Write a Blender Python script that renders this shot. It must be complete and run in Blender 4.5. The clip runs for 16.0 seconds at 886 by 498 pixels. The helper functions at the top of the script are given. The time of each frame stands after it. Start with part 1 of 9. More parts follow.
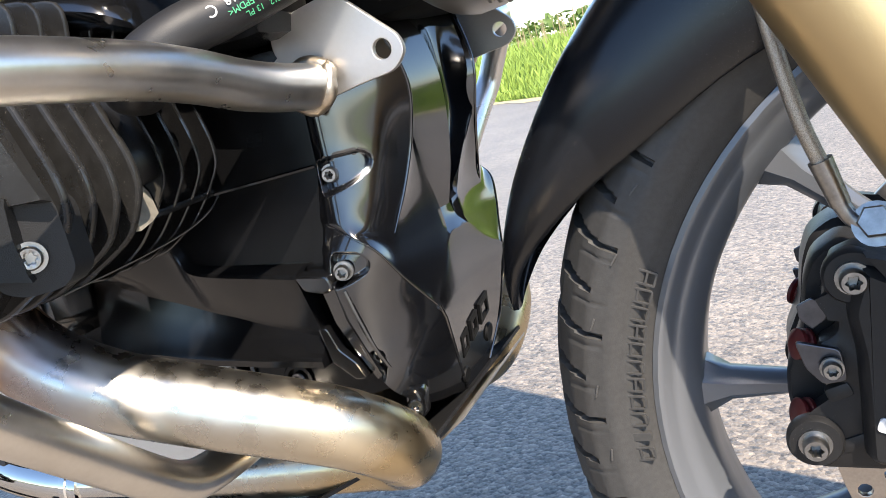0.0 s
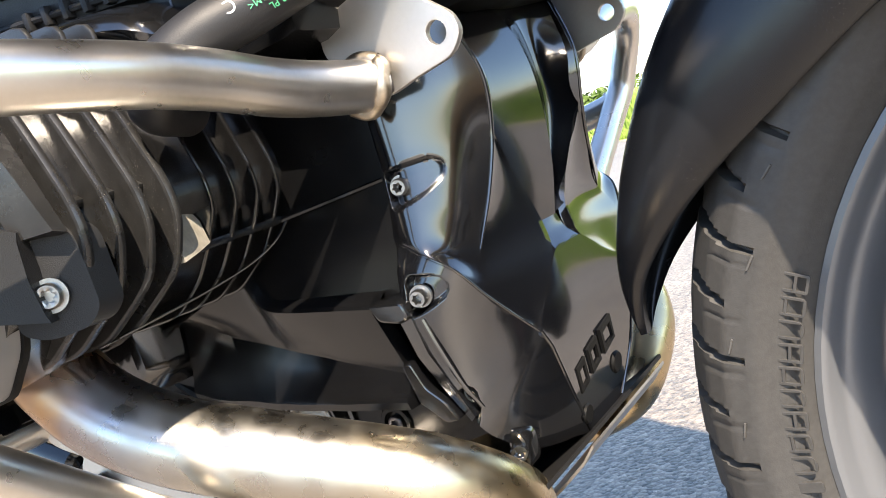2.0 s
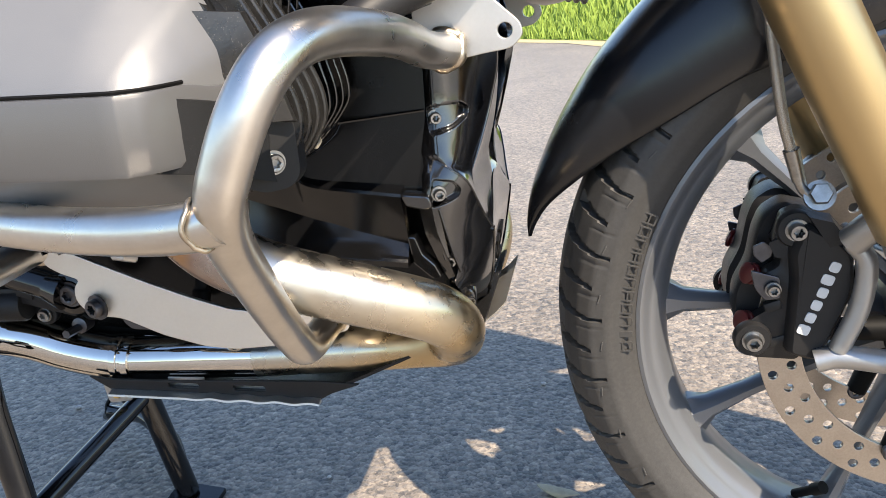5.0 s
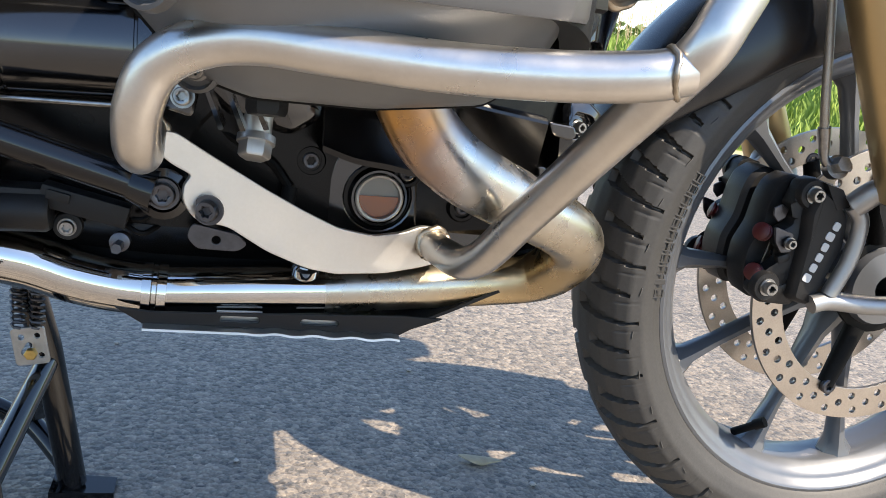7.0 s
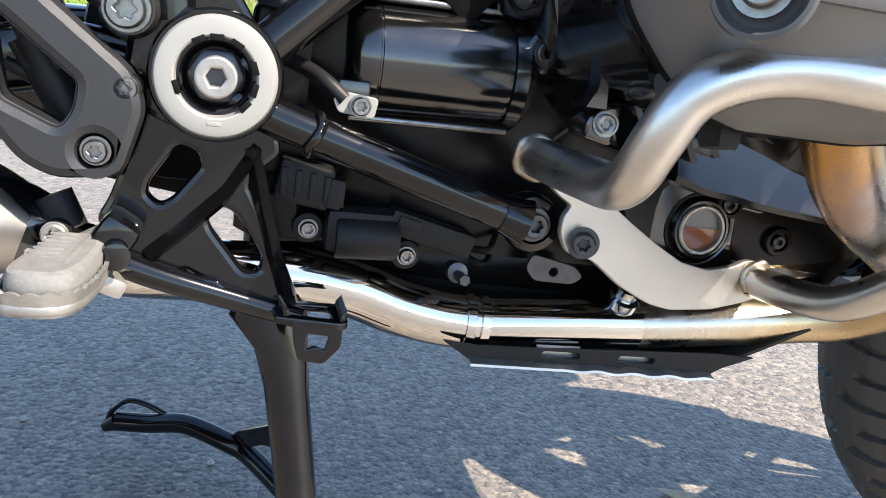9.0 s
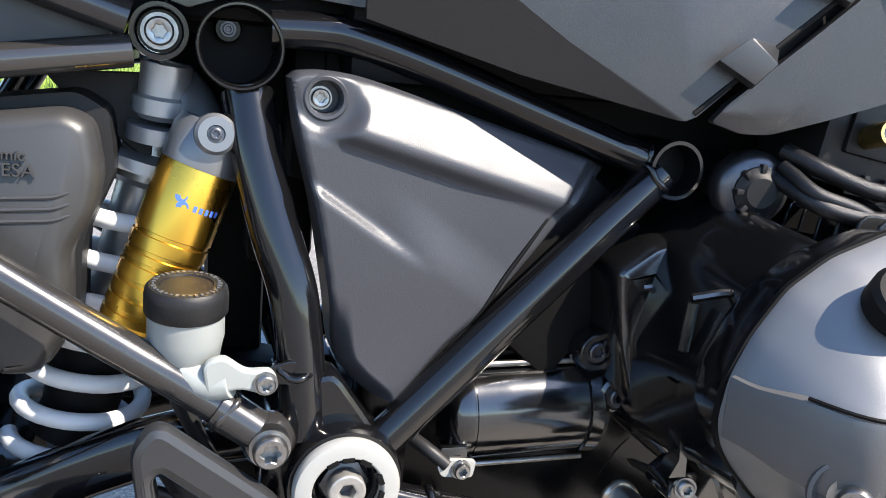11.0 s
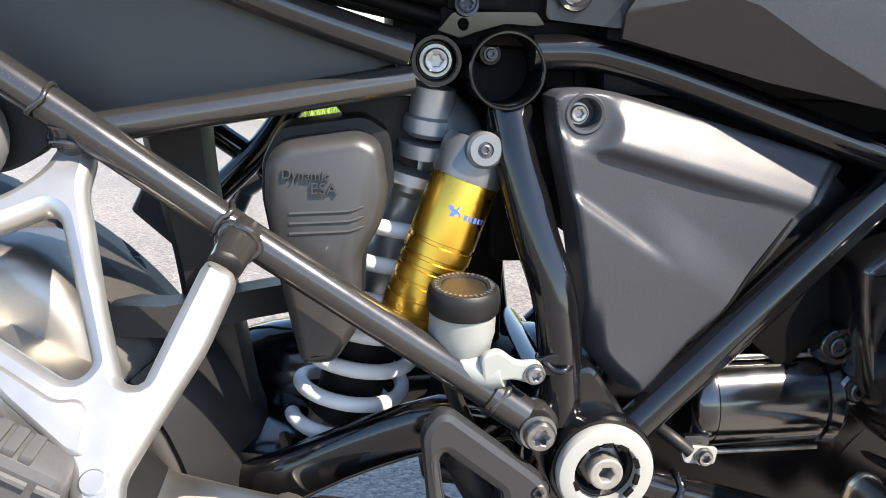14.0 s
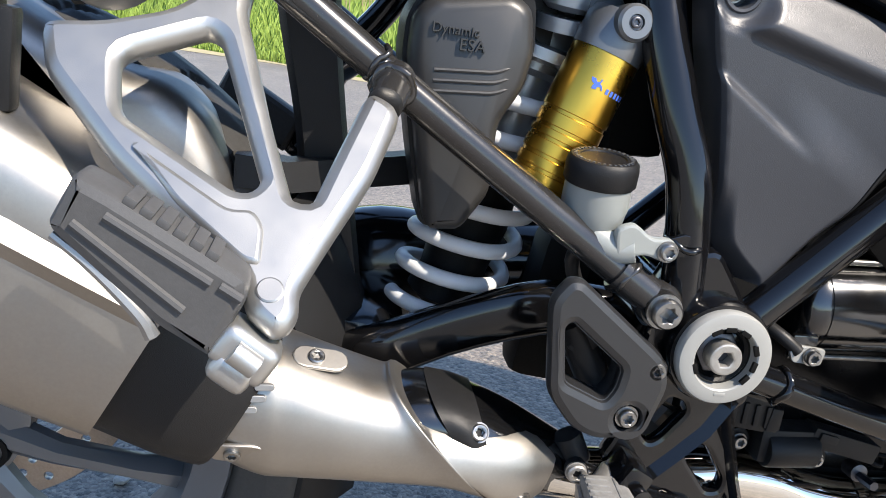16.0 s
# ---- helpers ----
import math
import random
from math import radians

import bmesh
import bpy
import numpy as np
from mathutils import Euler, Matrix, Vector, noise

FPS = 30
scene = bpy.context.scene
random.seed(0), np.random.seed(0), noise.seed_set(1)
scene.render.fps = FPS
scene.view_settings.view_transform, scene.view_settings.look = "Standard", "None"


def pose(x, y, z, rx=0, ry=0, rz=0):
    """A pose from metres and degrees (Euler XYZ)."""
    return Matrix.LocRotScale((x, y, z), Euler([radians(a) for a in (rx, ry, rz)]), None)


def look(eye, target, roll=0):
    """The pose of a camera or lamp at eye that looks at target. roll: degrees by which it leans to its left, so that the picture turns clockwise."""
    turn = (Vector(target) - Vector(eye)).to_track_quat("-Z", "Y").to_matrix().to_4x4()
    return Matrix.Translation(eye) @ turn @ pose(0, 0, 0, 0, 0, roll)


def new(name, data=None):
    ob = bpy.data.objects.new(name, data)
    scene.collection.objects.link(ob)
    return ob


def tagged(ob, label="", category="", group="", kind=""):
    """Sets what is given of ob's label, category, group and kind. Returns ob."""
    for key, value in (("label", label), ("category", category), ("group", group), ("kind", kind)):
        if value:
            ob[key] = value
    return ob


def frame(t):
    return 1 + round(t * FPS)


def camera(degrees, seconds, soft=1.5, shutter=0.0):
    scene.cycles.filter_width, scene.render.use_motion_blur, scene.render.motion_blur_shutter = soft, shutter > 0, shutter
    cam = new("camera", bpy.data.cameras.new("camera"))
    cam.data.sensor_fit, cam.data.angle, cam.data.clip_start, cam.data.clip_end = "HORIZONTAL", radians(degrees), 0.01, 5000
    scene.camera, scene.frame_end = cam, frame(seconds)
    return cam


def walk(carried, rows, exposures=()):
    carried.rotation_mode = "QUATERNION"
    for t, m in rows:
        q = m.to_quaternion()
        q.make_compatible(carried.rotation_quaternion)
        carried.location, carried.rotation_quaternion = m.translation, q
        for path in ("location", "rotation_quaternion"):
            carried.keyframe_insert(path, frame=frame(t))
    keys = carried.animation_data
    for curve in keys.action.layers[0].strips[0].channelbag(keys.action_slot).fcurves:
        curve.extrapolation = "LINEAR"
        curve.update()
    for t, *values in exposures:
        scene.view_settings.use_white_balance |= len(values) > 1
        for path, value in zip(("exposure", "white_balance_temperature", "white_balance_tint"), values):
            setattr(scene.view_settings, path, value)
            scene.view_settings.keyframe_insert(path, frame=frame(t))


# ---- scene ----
cam = camera(56.5, 16.0, soft=0.9)
PATH = [
    (0, (0.7763, -0.5154, 0.5787), (-0.0412, 1.2571, 0.1425), -13.06),
    (0.5, (0.7649, -0.4832, 0.5898), (-0.2071, 1.2230, 0.2100), -15.01),
    (1, (0.7723, -0.4637, 0.5770), (-0.3117, 1.1897, 0.2746), -16.95),
    (1.5, (0.7871, -0.4415, 0.5457), (-0.3648, 1.1757, 0.3047), -18.30),
    (2, (0.7847, -0.4334, 0.5385), (-0.3944, 1.1671, 0.3187), -18.71),
    (2.5, (0.7799, -0.4337, 0.5412), (-0.4008, 1.1665, 0.3286), -18.26),
    (3, (0.7801, -0.4378, 0.5679), (-0.3689, 1.1803, 0.3199), -17.38),
    (3.5, (0.7779, -0.4466, 0.5975), (-0.3039, 1.2070, 0.2889), -15.90),
    (4, (0.7751, -0.4760, 0.5643), (-0.2094, 1.2249, 0.1937), -13.89),
    (4.3, (0.7365, -0.5561, 0.5799), (-0.0835, 1.1979, 0.0786), -12.09),
    (4.5, (0.7118, -0.6317, 0.6129), (0.0131, 1.1537, 0.0437), -9.58),
    (4.7, (0.6899, -0.6882, 0.6390), (0.1123, 1.1206, 0.0109), -7.57),
    (6.8, (0.2768, -0.7437, 0.5583), (0.7977, 1.1117, 0.0235), 6.78),
    (7, (0.2499, -0.7293, 0.5394), (0.7694, 1.1301, 0.0173), 7.05),
    (7.5, (0.1959, -0.7065, 0.4946), (0.7019, 1.1607, -0.0129), 7.97),
    (8, (0.1458, -0.6936, 0.4821), (0.6434, 1.1785, -0.0154), 8.53),
    (8.5, (0.0732, -0.6818, 0.4805), (0.5755, 1.1898, -0.0142), 8.61),
    (9, (0.0116, -0.6333, 0.5142), (0.5342, 1.2318, 0.0158), 8.35),
    (9.5, (-0.0653, -0.6060, 0.5385), (0.4900, 1.2489, 0.0375), 7.88),
    (10, (-0.0913, -0.5878, 0.5999), (0.4871, 1.2633, 0.1112), 7.25),
    (10.2, (-0.0935, -0.5845, 0.6314), (0.5026, 1.2628, 0.1496), 6.95),
    (12.3, (-0.1002, -0.6787, 0.8420), (0.4031, 1.2203, 0.4673), 1.21),
    (12.5, (-0.1034, -0.6824, 0.8501), (0.3679, 1.2236, 0.4694), 0.93),
    (13, (-0.1358, -0.6926, 0.8264), (0.2332, 1.2303, 0.4184), 0.95),
    (13.5, (-0.1761, -0.6697, 0.7717), (0.1392, 1.2559, 0.3329), 1.29),
    (14, (-0.1798, -0.6384, 0.7542), (0.0850, 1.2823, 0.2635), 1.90),
    (14.5, (-0.1749, -0.6311, 0.7558), (0.0659, 1.2839, 0.2314), 2.68),
    (15, (-0.1811, -0.6184, 0.7202), (0.0638, 1.2912, 0.1788), 3.73),
    (15.5, (-0.2173, -0.6257, 0.7062), (0.0538, 1.2795, 0.1611), 5.11),
    (16, (-0.2721, -0.6385, 0.6816), (0.0207, 1.2568, 0.1142), 6.73),
]
walk(cam, [(t, look(eye, target, roll)) for t, eye, target, roll in PATH], [(0, 1.58, 6350, 11), (1.5, 1.93, 6600, 11), (2.5, 2.05, 6800, 11), (3.6, 2.2, 6750, 11), (4.5, 1.52, 6800, 11), (6.8, 1.3, 6650, 10), (9, 1.52, 6450, 10), (10.2, 1.58, 6150, 10), (12.4, 1.72, 6250, 11), (14, 1.72, 6500, 10), (15, 1.50, 6400, 10), (16, 1.08, 6200, 10)])

# ---------- light ----------
SUN = Vector((0.65, -0.64, 1.0)).normalized()
world = bpy.data.worlds.new("sky")
world.use_nodes = True
scene.world = world
sky = world.node_tree.nodes.new("ShaderNodeTexSky")
sky.sky_type, sky.sun_disc = "NISHITA", False
sky.sun_elevation = math.asin(SUN.z)
sky.sun_rotation = math.atan2(SUN.x, SUN.y)
sky.altitude, sky.air_density, sky.dust_density, sky.ozone_density = 100, 1.0, 0.4, 2.5
world.node_tree.links.new(sky.outputs[0], world.node_tree.nodes["Background"].inputs[0])
world.node_tree.nodes["Background"].inputs[1].default_value = 0.14
sun = new("sun", bpy.data.lights.new("sun", "SUN"))
sun.data.energy, sun.data.angle, sun.data.color = 4.9, radians(0.53), (1.0, 0.87, 0.71)
sun.matrix_world = look(SUN * 20, (0, 0, 0))


# ---------- mesh tools ----------
def V(*a):
    return Vector(a)


def link(name, me, mat, parent, label=""):
    ob = new(name, me)
    if mat and not me.materials:
        me.materials.append(mat)
    if parent is not None:
        ob.parent = parent
    if label:
        ob["label"] = label
    return ob


def part(name, bm, mat, parent, label="", angle=38, recalc=True):
    """Links a bmesh as one mesh object under a thing or a part."""
    if recalc:
        bmesh.ops.recalc_face_normals(bm, faces=bm.faces)
    me = bpy.data.meshes.new(name)
    bm.to_mesh(me)
    bm.free()
    for p in me.polygons:
        p.use_smooth = True
    me.set_sharp_from_angle(angle=radians(angle))
    return link(name, me, mat, parent, label)


def share(name, ob, m, parent, label=""):
    """Another object on the same mesh."""
    o = link(name, ob.data, None, parent, label)
    o.matrix_basis = m
    return o


def join(*bms):
    out = bmesh.new()
    for b in bms:
        me = bpy.data.meshes.new("tmp")
        b.to_mesh(me)
        b.free()
        out.from_mesh(me)
        bpy.data.meshes.remove(me)
    return out


def moved(bm, m):
    bmesh.ops.transform(bm, matrix=m, verts=bm.verts)
    return bm


def spline(pts, n=8):
    """Catmull-Rom through the points."""
    p = [Vector(q) for q in pts]
    if len(p) < 3:
        return p
    out = []
    for i in range(len(p) - 1):
        a = p[i - 1] if i else p[0] * 2 - p[1]
        b, c = p[i], p[i + 1]
        d = p[i + 2] if i + 2 < len(p) else c * 2 - b
        for k in range(n):
            t = k / n
            out.append(0.5 * ((2 * b) + (c - a) * t + (2 * a - 5 * b + 4 * c - d) * t * t + (3 * b - a - 3 * c + d) * t ** 3))
    out.append(p[-1])
    return out


def bend(pts, r=0.02, n=6):
    """A polyline whose corners are rounded by a radius."""
    p = [Vector(q) for q in pts]
    out = [p[0]]
    for a, b, c in zip(p, p[1:], p[2:]):
        u, w = (a - b), (c - b)
        k = min(r, u.length * 0.48, w.length * 0.48)
        s, e = b + u.normalized() * k, b + w.normalized() * k
        for i in range(n + 1):
            t = i / n
            out.append(s * (1 - t) ** 2 + b * 2 * t * (1 - t) + e * t * t)
    return out + [p[-1]]


def tube(pts, r, seg=18, cap=True, bm=None):
    """A round tube along a polyline; r is one radius or one for each end."""
    bm = bm or bmesh.new()
    p = [Vector(q) for q in pts]
    n = len(p)
    rad = [r] * n if not isinstance(r, (tuple, list)) else [r[0] + (r[-1] - r[0]) * i / (n - 1) for i in range(n)] if len(r) == 2 else list(r)
    d = (p[1] - p[0]).normalized()
    side = d.orthogonal().normalized()
    rings = []
    for i in range(n):
        nd = ((p[min(i + 1, n - 1)] - p[max(i - 1, 0)])).normalized()
        side = (d.rotation_difference(nd) @ side).normalized()
        d = nd
        up = d.cross(side)
        rings.append([bm.verts.new(p[i] + (side * math.cos(2 * math.pi * k / seg) + up * math.sin(2 * math.pi * k / seg)) * rad[i]) for k in range(seg)])
    for a, b in zip(rings, rings[1:]):
        for k in range(seg):
            bm.faces.new((a[k], a[(k + 1) % seg], b[(k + 1) % seg], b[k]))
    if cap:
        bm.faces.new(rings[0][::-1])
        bm.faces.new(rings[-1])
    return bm


def lathe(profile, o=(0, 0, 0), axis=(0, -1, 0), seg=32, close=False, bm=None):
    """Turns a profile of (radius, along) about an axis through o."""
    bm = bm or bmesh.new()
    ax = Vector(axis).normalized()
    u = ax.orthogonal().normalized()
    w = ax.cross(u)
    o = Vector(o)
    rings = []
    for r, h in profile:
        if r < 1e-6:
            rings.append([bm.verts.new(o + ax * h)])
        else:
            rings.append([bm.verts.new(o + ax * h + (u * math.cos(2 * math.pi * k / seg) + w * math.sin(2 * math.pi * k / seg)) * r) for k in range(seg)])
    pairs = list(zip(rings, rings[1:])) + ([(rings[-1], rings[0])] if close else [])
    for a, b in pairs:
        for k in range(seg):
            k2 = (k + 1) % seg
            if len(a) == 1 and len(b) == 1:
                continue
            if len(a) == 1:
                bm.faces.new((a[0], b[k2], b[k]))
            elif len(b) == 1:
                bm.faces.new((a[k], a[k2], b[0]))
            else:
                bm.faces.new((a[k], a[k2], b[k2], b[k]))
    return bm


def loft(sections, closed=True, cap=True, bm=None):
    """Skins sections of equal count."""
    bm = bm or bmesh.new()
    rows = [[bm.verts.new(Vector(q)) for q in s] for s in sections]
    m = len(rows[0])
    for a, b in zip(rows, rows[1:]):
        for k in range(m if closed else m - 1):
            k2 = (k + 1) % m
            bm.faces.new((a[k], a[k2], b[k2], b[k]))
    if cap and closed:
        bm.faces.new(rows[0][::-1])
        bm.faces.new(rows[-1])
    return bm


def fillet(loop, r=0.006, n=3):
    """Rounds the corners of a closed 2D outline."""
    p = [Vector((a, b)) for a, b in loop]
    out = []
    for i in range(len(p)):
        a, b, c = p[i - 1], p[i], p[(i + 1) % len(p)]
        u, w = a - b, c - b
        k = min(r, u.length * 0.45, w.length * 0.45)
        s, e = b + u.normalized() * k, b + w.normalized() * k
        for j in range(n + 1):
            t = j / n
            q = s * (1 - t) ** 2 + b * 2 * t * (1 - t) + e * t * t
            out.append((q.x, q.y))
    return out


def circle(cx, cy, r, n=16):
    return [(cx + r * math.cos(2 * math.pi * k / n), cy + r * math.sin(2 * math.pi * k / n)) for k in range(n)]


def slot(ax, ay, bx, by, r, n=6):
    a = math.atan2(by - ay, bx - ax)
    return [(bx + r * math.cos(a - math.pi / 2 + math.pi * k / n), by + r * math.sin(a - math.pi / 2 + math.pi * k / n)) for k in range(n + 1)] + [
        (ax + r * math.cos(a + math.pi / 2 + math.pi * k / n), ay + r * math.sin(a + math.pi / 2 + math.pi * k / n)) for k in range(n + 1)]


def basis(o, ux, uy):
    ux = Vector(ux).normalized()
    uy = (Vector(uy) - ux * Vector(uy).dot(ux)).normalized()
    uz = ux.cross(uy)
    return Matrix(((ux.x, uy.x, uz.x, o[0]), (ux.y, uy.y, uz.y, o[1]), (ux.z, uy.z, uz.z, o[2]), (0, 0, 0, 1)))


def side(y):
    """The plane of x and z at y, facing the right side of the machine."""
    return basis((0, y, 0), (1, 0, 0), (0, 0, 1))


def plate(loops, th, bev=0.0008, m=None):
    """A flat plate with holes: 2D outlines, thickness, rounded edges."""
    cu = bpy.data.curves.new("tmp", "CURVE")
    cu.dimensions, cu.fill_mode = "2D", "BOTH"
    cu.extrude, cu.bevel_depth, cu.bevel_resolution, cu.offset = th / 2 - bev, bev, 1, -bev
    for lp in loops:
        s = cu.splines.new("POLY")
        s.points.add(len(lp) - 1)
        for q, (a, b) in zip(s.points, lp):
            q.co = (a, b, 0, 1)
        s.use_cyclic_u = True
    ob = new("tmp", cu)
    me = bpy.data.meshes.new_from_object(ob.evaluated_get(bpy.context.evaluated_depsgraph_get()))
    bm = bmesh.new()
    bm.from_mesh(me)
    bpy.data.objects.remove(ob)
    bpy.data.curves.remove(cu)
    bpy.data.meshes.remove(me)
    return moved(bm, m) if m is not None else bm


def plate3(loops, th, bev=0.0008, r=0.0, lift=0.0):
    """The same from outlines in space that lie in one plane."""
    p = [Vector(q) for q in loops[0]]
    n = Vector((0, 0, 0))
    for a, b in zip(p, p[1:] + p[:1]):
        n += a.cross(b)
    n.normalize()
    if n.y > 0:
        n = -n
    ux = Vector((1, 0, 0))
    ux = (ux - n * ux.dot(n)).normalized()
    m = basis(p[0] + n * lift, ux, n.cross(ux))
    inv = m.inverted()
    flat = [[((inv @ Vector(q)).x, (inv @ Vector(q)).y) for q in lp] for lp in loops]
    if r:
        flat = [fillet(f, r) for f in flat]
    return plate(flat, th, bev, m), m


def shell(loop, steps, m):
    """A moulded cover: the outline at several heights, drawn in by some share; steps of (height, inset)."""
    cx = sum(a for a, b in loop) / len(loop)
    cy = sum(b for a, b in loop) / len(loop)
    n = len(loop)
    secs = []
    for h, ins in steps:
        row = []
        for i, (a, b) in enumerate(loop):
            p, q = Vector(loop[i - 1]), Vector(loop[(i + 1) % n])
            t = (q - p).normalized() if (q - p).length else Vector((1, 0))
            nn = Vector((-t.y, t.x))
            if nn.dot(Vector((cx - a, cy - b))) < 0:
                nn = -nn
            row.append(m @ Vector((a + nn.x * ins, b + nn.y * ins, h)))
        secs.append(row)
    return loft(secs)


def box(c, s, bev=0.002, rot=(0, 0, 0), seg=2):
    bm = bmesh.new()
    bmesh.ops.create_cube(bm, size=1)
    bmesh.ops.transform(bm, matrix=Matrix.Diagonal((*s, 1)), verts=bm.verts)
    if bev:
        bmesh.ops.bevel(bm, geom=bm.edges[:], offset=bev, segments=seg, profile=0.6, affect="EDGES")
    return moved(bm, pose(*c, *rot))


def thicken(bm, vec):
    """Gives an open sheet a thickness along one direction."""
    r = bmesh.ops.extrude_face_region(bm, geom=bm.faces[:])
    bmesh.ops.translate(bm, vec=vec, verts=[g for g in r["geom"] if isinstance(g, bmesh.types.BMVert)])
    return bm


def mirror(bm):
    bmesh.ops.scale(bm, vec=(1, -1, 1), verts=bm.verts)
    bmesh.ops.reverse_faces(bm, faces=bm.faces)
    return bm


def words(text, size, depth, m):
    cu = bpy.data.curves.new("tmp", "FONT")
    cu.body, cu.size, cu.extrude, cu.resolution_u = text, size, depth, 3
    cu.bevel_depth = 0
    ob = new("tmp", cu)
    me = bpy.data.meshes.new_from_object(ob.evaluated_get(bpy.context.evaluated_depsgraph_get()))
    bm = bmesh.new()
    bm.from_mesh(me)
    bpy.data.objects.remove(ob)
    bpy.data.curves.remove(cu)
    bpy.data.meshes.remove(me)
    return moved(bm, m)


def torx(r, h, m, washer=0.0):
    """A round screw head with a six-lobed recess; it looks along the local z."""
    k = 24
    bm = bmesh.new()
    lobes = [r * (0.50 + 0.085 * math.cos(6 * 2 * math.pi * i / k)) for i in range(k)]

    def ring(rad, z):
        return [m @ Vector((rad[i] * math.cos(2 * math.pi * i / k), rad[i] * math.sin(2 * math.pi * i / k), z)) for i in range(k)]
    full = [r] * k
    secs = []
    if washer:
        secs += [ring([washer] * k, 0), ring([washer] * k, h * 0.25), ring([r * 1.02] * k, h * 0.25)]
    secs += [ring(full, 0 if not washer else h * 0.25), ring(full, h * 0.8), ring([r * 0.86] * k, h), ring([q * 1.1 for q in lobes], h), ring(lobes, h * 0.96), ring([q * 0.92 for q in lobes], h * 0.25)]
    loft(secs, cap=True, bm=bm)
    return bm


def hexnut(r, h, m):
    c = [(r * math.cos(math.pi / 3 * k), r * math.sin(math.pi / 3 * k)) for k in range(6)]
    return loft([[m @ Vector((a, b, 0)) for a, b in c], [m @ Vector((a, b, h * 0.85)) for a, b in c], [m @ Vector((a * 0.88, b * 0.88, h)) for a, b in c]])


def soft(v, a, b):
    f = min(max((v - a) / (b - a), 0.0), 1.0)
    return f * f * (3 - 2 * f)


def facing(p, n=(0, -1, 0)):
    n = Vector(n).normalized()
    ux = Vector((1, 0, 0))
    if abs(n.x) > 0.9:
        ux = Vector((0, 1, 0))
    ux = (ux - n * ux.dot(n)).normalized()
    return basis(p, ux, n.cross(ux))


# ---------- materials ----------
def material(name, base, rough=0.5, metal=0.0, coat=0.0, grain=0.0, grain_size=400.0, bump=0.0, bump_size=600.0, stain=0.0, stain_size=12.0,
             dust=0.0, dust_colour=(0.35, 0.32, 0.28), stretch=(1, 1, 1), spec=0.5, rough_var=0.0, coat_rough=0.08, ior=1.5):
    """A Principled surface with grain and stains at two scales, in metres of object space."""
    m = bpy.data.materials.new(name)
    m.use_nodes = True
    nt = m.node_tree
    b = nt.nodes["Principled BSDF"]
    b.inputs["Roughness"].default_value, b.inputs["Metallic"].default_value = rough, metal
    b.inputs["Coat Weight"].default_value, b.inputs["Coat Roughness"].default_value = coat, coat_rough
    b.inputs["Specular IOR Level"].default_value, b.inputs["IOR"].default_value = spec, ior
    co = nt.nodes.new("ShaderNodeTexCoord")
    mp = nt.nodes.new("ShaderNodeMapping")
    mp.inputs["Scale"].default_value = stretch
    nt.links.new(co.outputs["Object"], mp.inputs["Vector"])

    def tex(scale, detail=3.0, rgh=0.6, vec=None):
        n = nt.nodes.new("ShaderNodeTexNoise")
        n.inputs["Scale"].default_value, n.inputs["Detail"].default_value, n.inputs["Roughness"].default_value = scale, detail, rgh
        nt.links.new(vec or mp.outputs[0], n.inputs["Vector"])
        return n.outputs["Fac"]

    def ramp(src, lo, hi):
        n = nt.nodes.new("ShaderNodeMapRange")
        n.inputs["From Min"].default_value, n.inputs["From Max"].default_value = lo, hi
        nt.links.new(src, n.inputs["Value"])
        return n.outputs[0]

    def mix(fac, a, c, kind="MIX"):
        n = nt.nodes.new("ShaderNodeMix")
        n.data_type, n.blend_type = "RGBA", kind
        for sock, val in ((n.inputs["Factor"], fac), (n.inputs["A"], a), (n.inputs["B"], c)):
            if isinstance(val, (int, float)):
                sock.default_value = val
            elif isinstance(val, tuple):
                sock.default_value = (*val, 1) if len(val) == 3 else val
            else:
                nt.links.new(val, sock)
        return n.outputs["Result"]
    colour = tuple(base)
    src = None
    if stain:
        f = ramp(tex(stain_size, 5), 0.35, 0.7)
        src = mix(f, colour, tuple(min(1, q * (1 - stain)) for q in base))
    if grain:
        f = ramp(tex(grain_size, 2), 0.3, 0.7)
        n = nt.nodes.new("ShaderNodeMath")
        n.operation = "MULTIPLY"
        n.inputs[1].default_value = grain
        nt.links.new(f, n.inputs[0])
        src = mix(n.outputs[0], src or colour, tuple(min(1, q * 1.9 + 0.02) for q in base))
    if dust:
        f = ramp(tex(1500, 1), 0.69, 0.76)
        f2 = ramp(tex(9, 4), 0.45, 0.7)
        n = nt.nodes.new("ShaderNodeMath")
        n.operation = "MULTIPLY"
        nt.links.new(f, n.inputs[0])
        nt.links.new(f2, n.inputs[1])
        n2 = nt.nodes.new("ShaderNodeMath")
        n2.operation = "MULTIPLY"
        n2.inputs[1].default_value = dust
        nt.links.new(n.outputs[0], n2.inputs[0])
        src = mix(n2.outputs[0], src or colour, dust_colour)
    if src:
        nt.links.new(src, b.inputs["Base Color"])
    else:
        b.inputs["Base Color"].default_value = (*base, 1)
    if rough_var:
        f = tex(28, 4)
        n = nt.nodes.new("ShaderNodeMapRange")
        n.inputs["To Min"].default_value, n.inputs["To Max"].default_value = max(0, rough - rough_var), rough + rough_var
        n.inputs["From Min"].default_value, n.inputs["From Max"].default_value = 0.3, 0.7
        nt.links.new(f, n.inputs["Value"])
        nt.links.new(n.outputs[0], b.inputs["Roughness"])
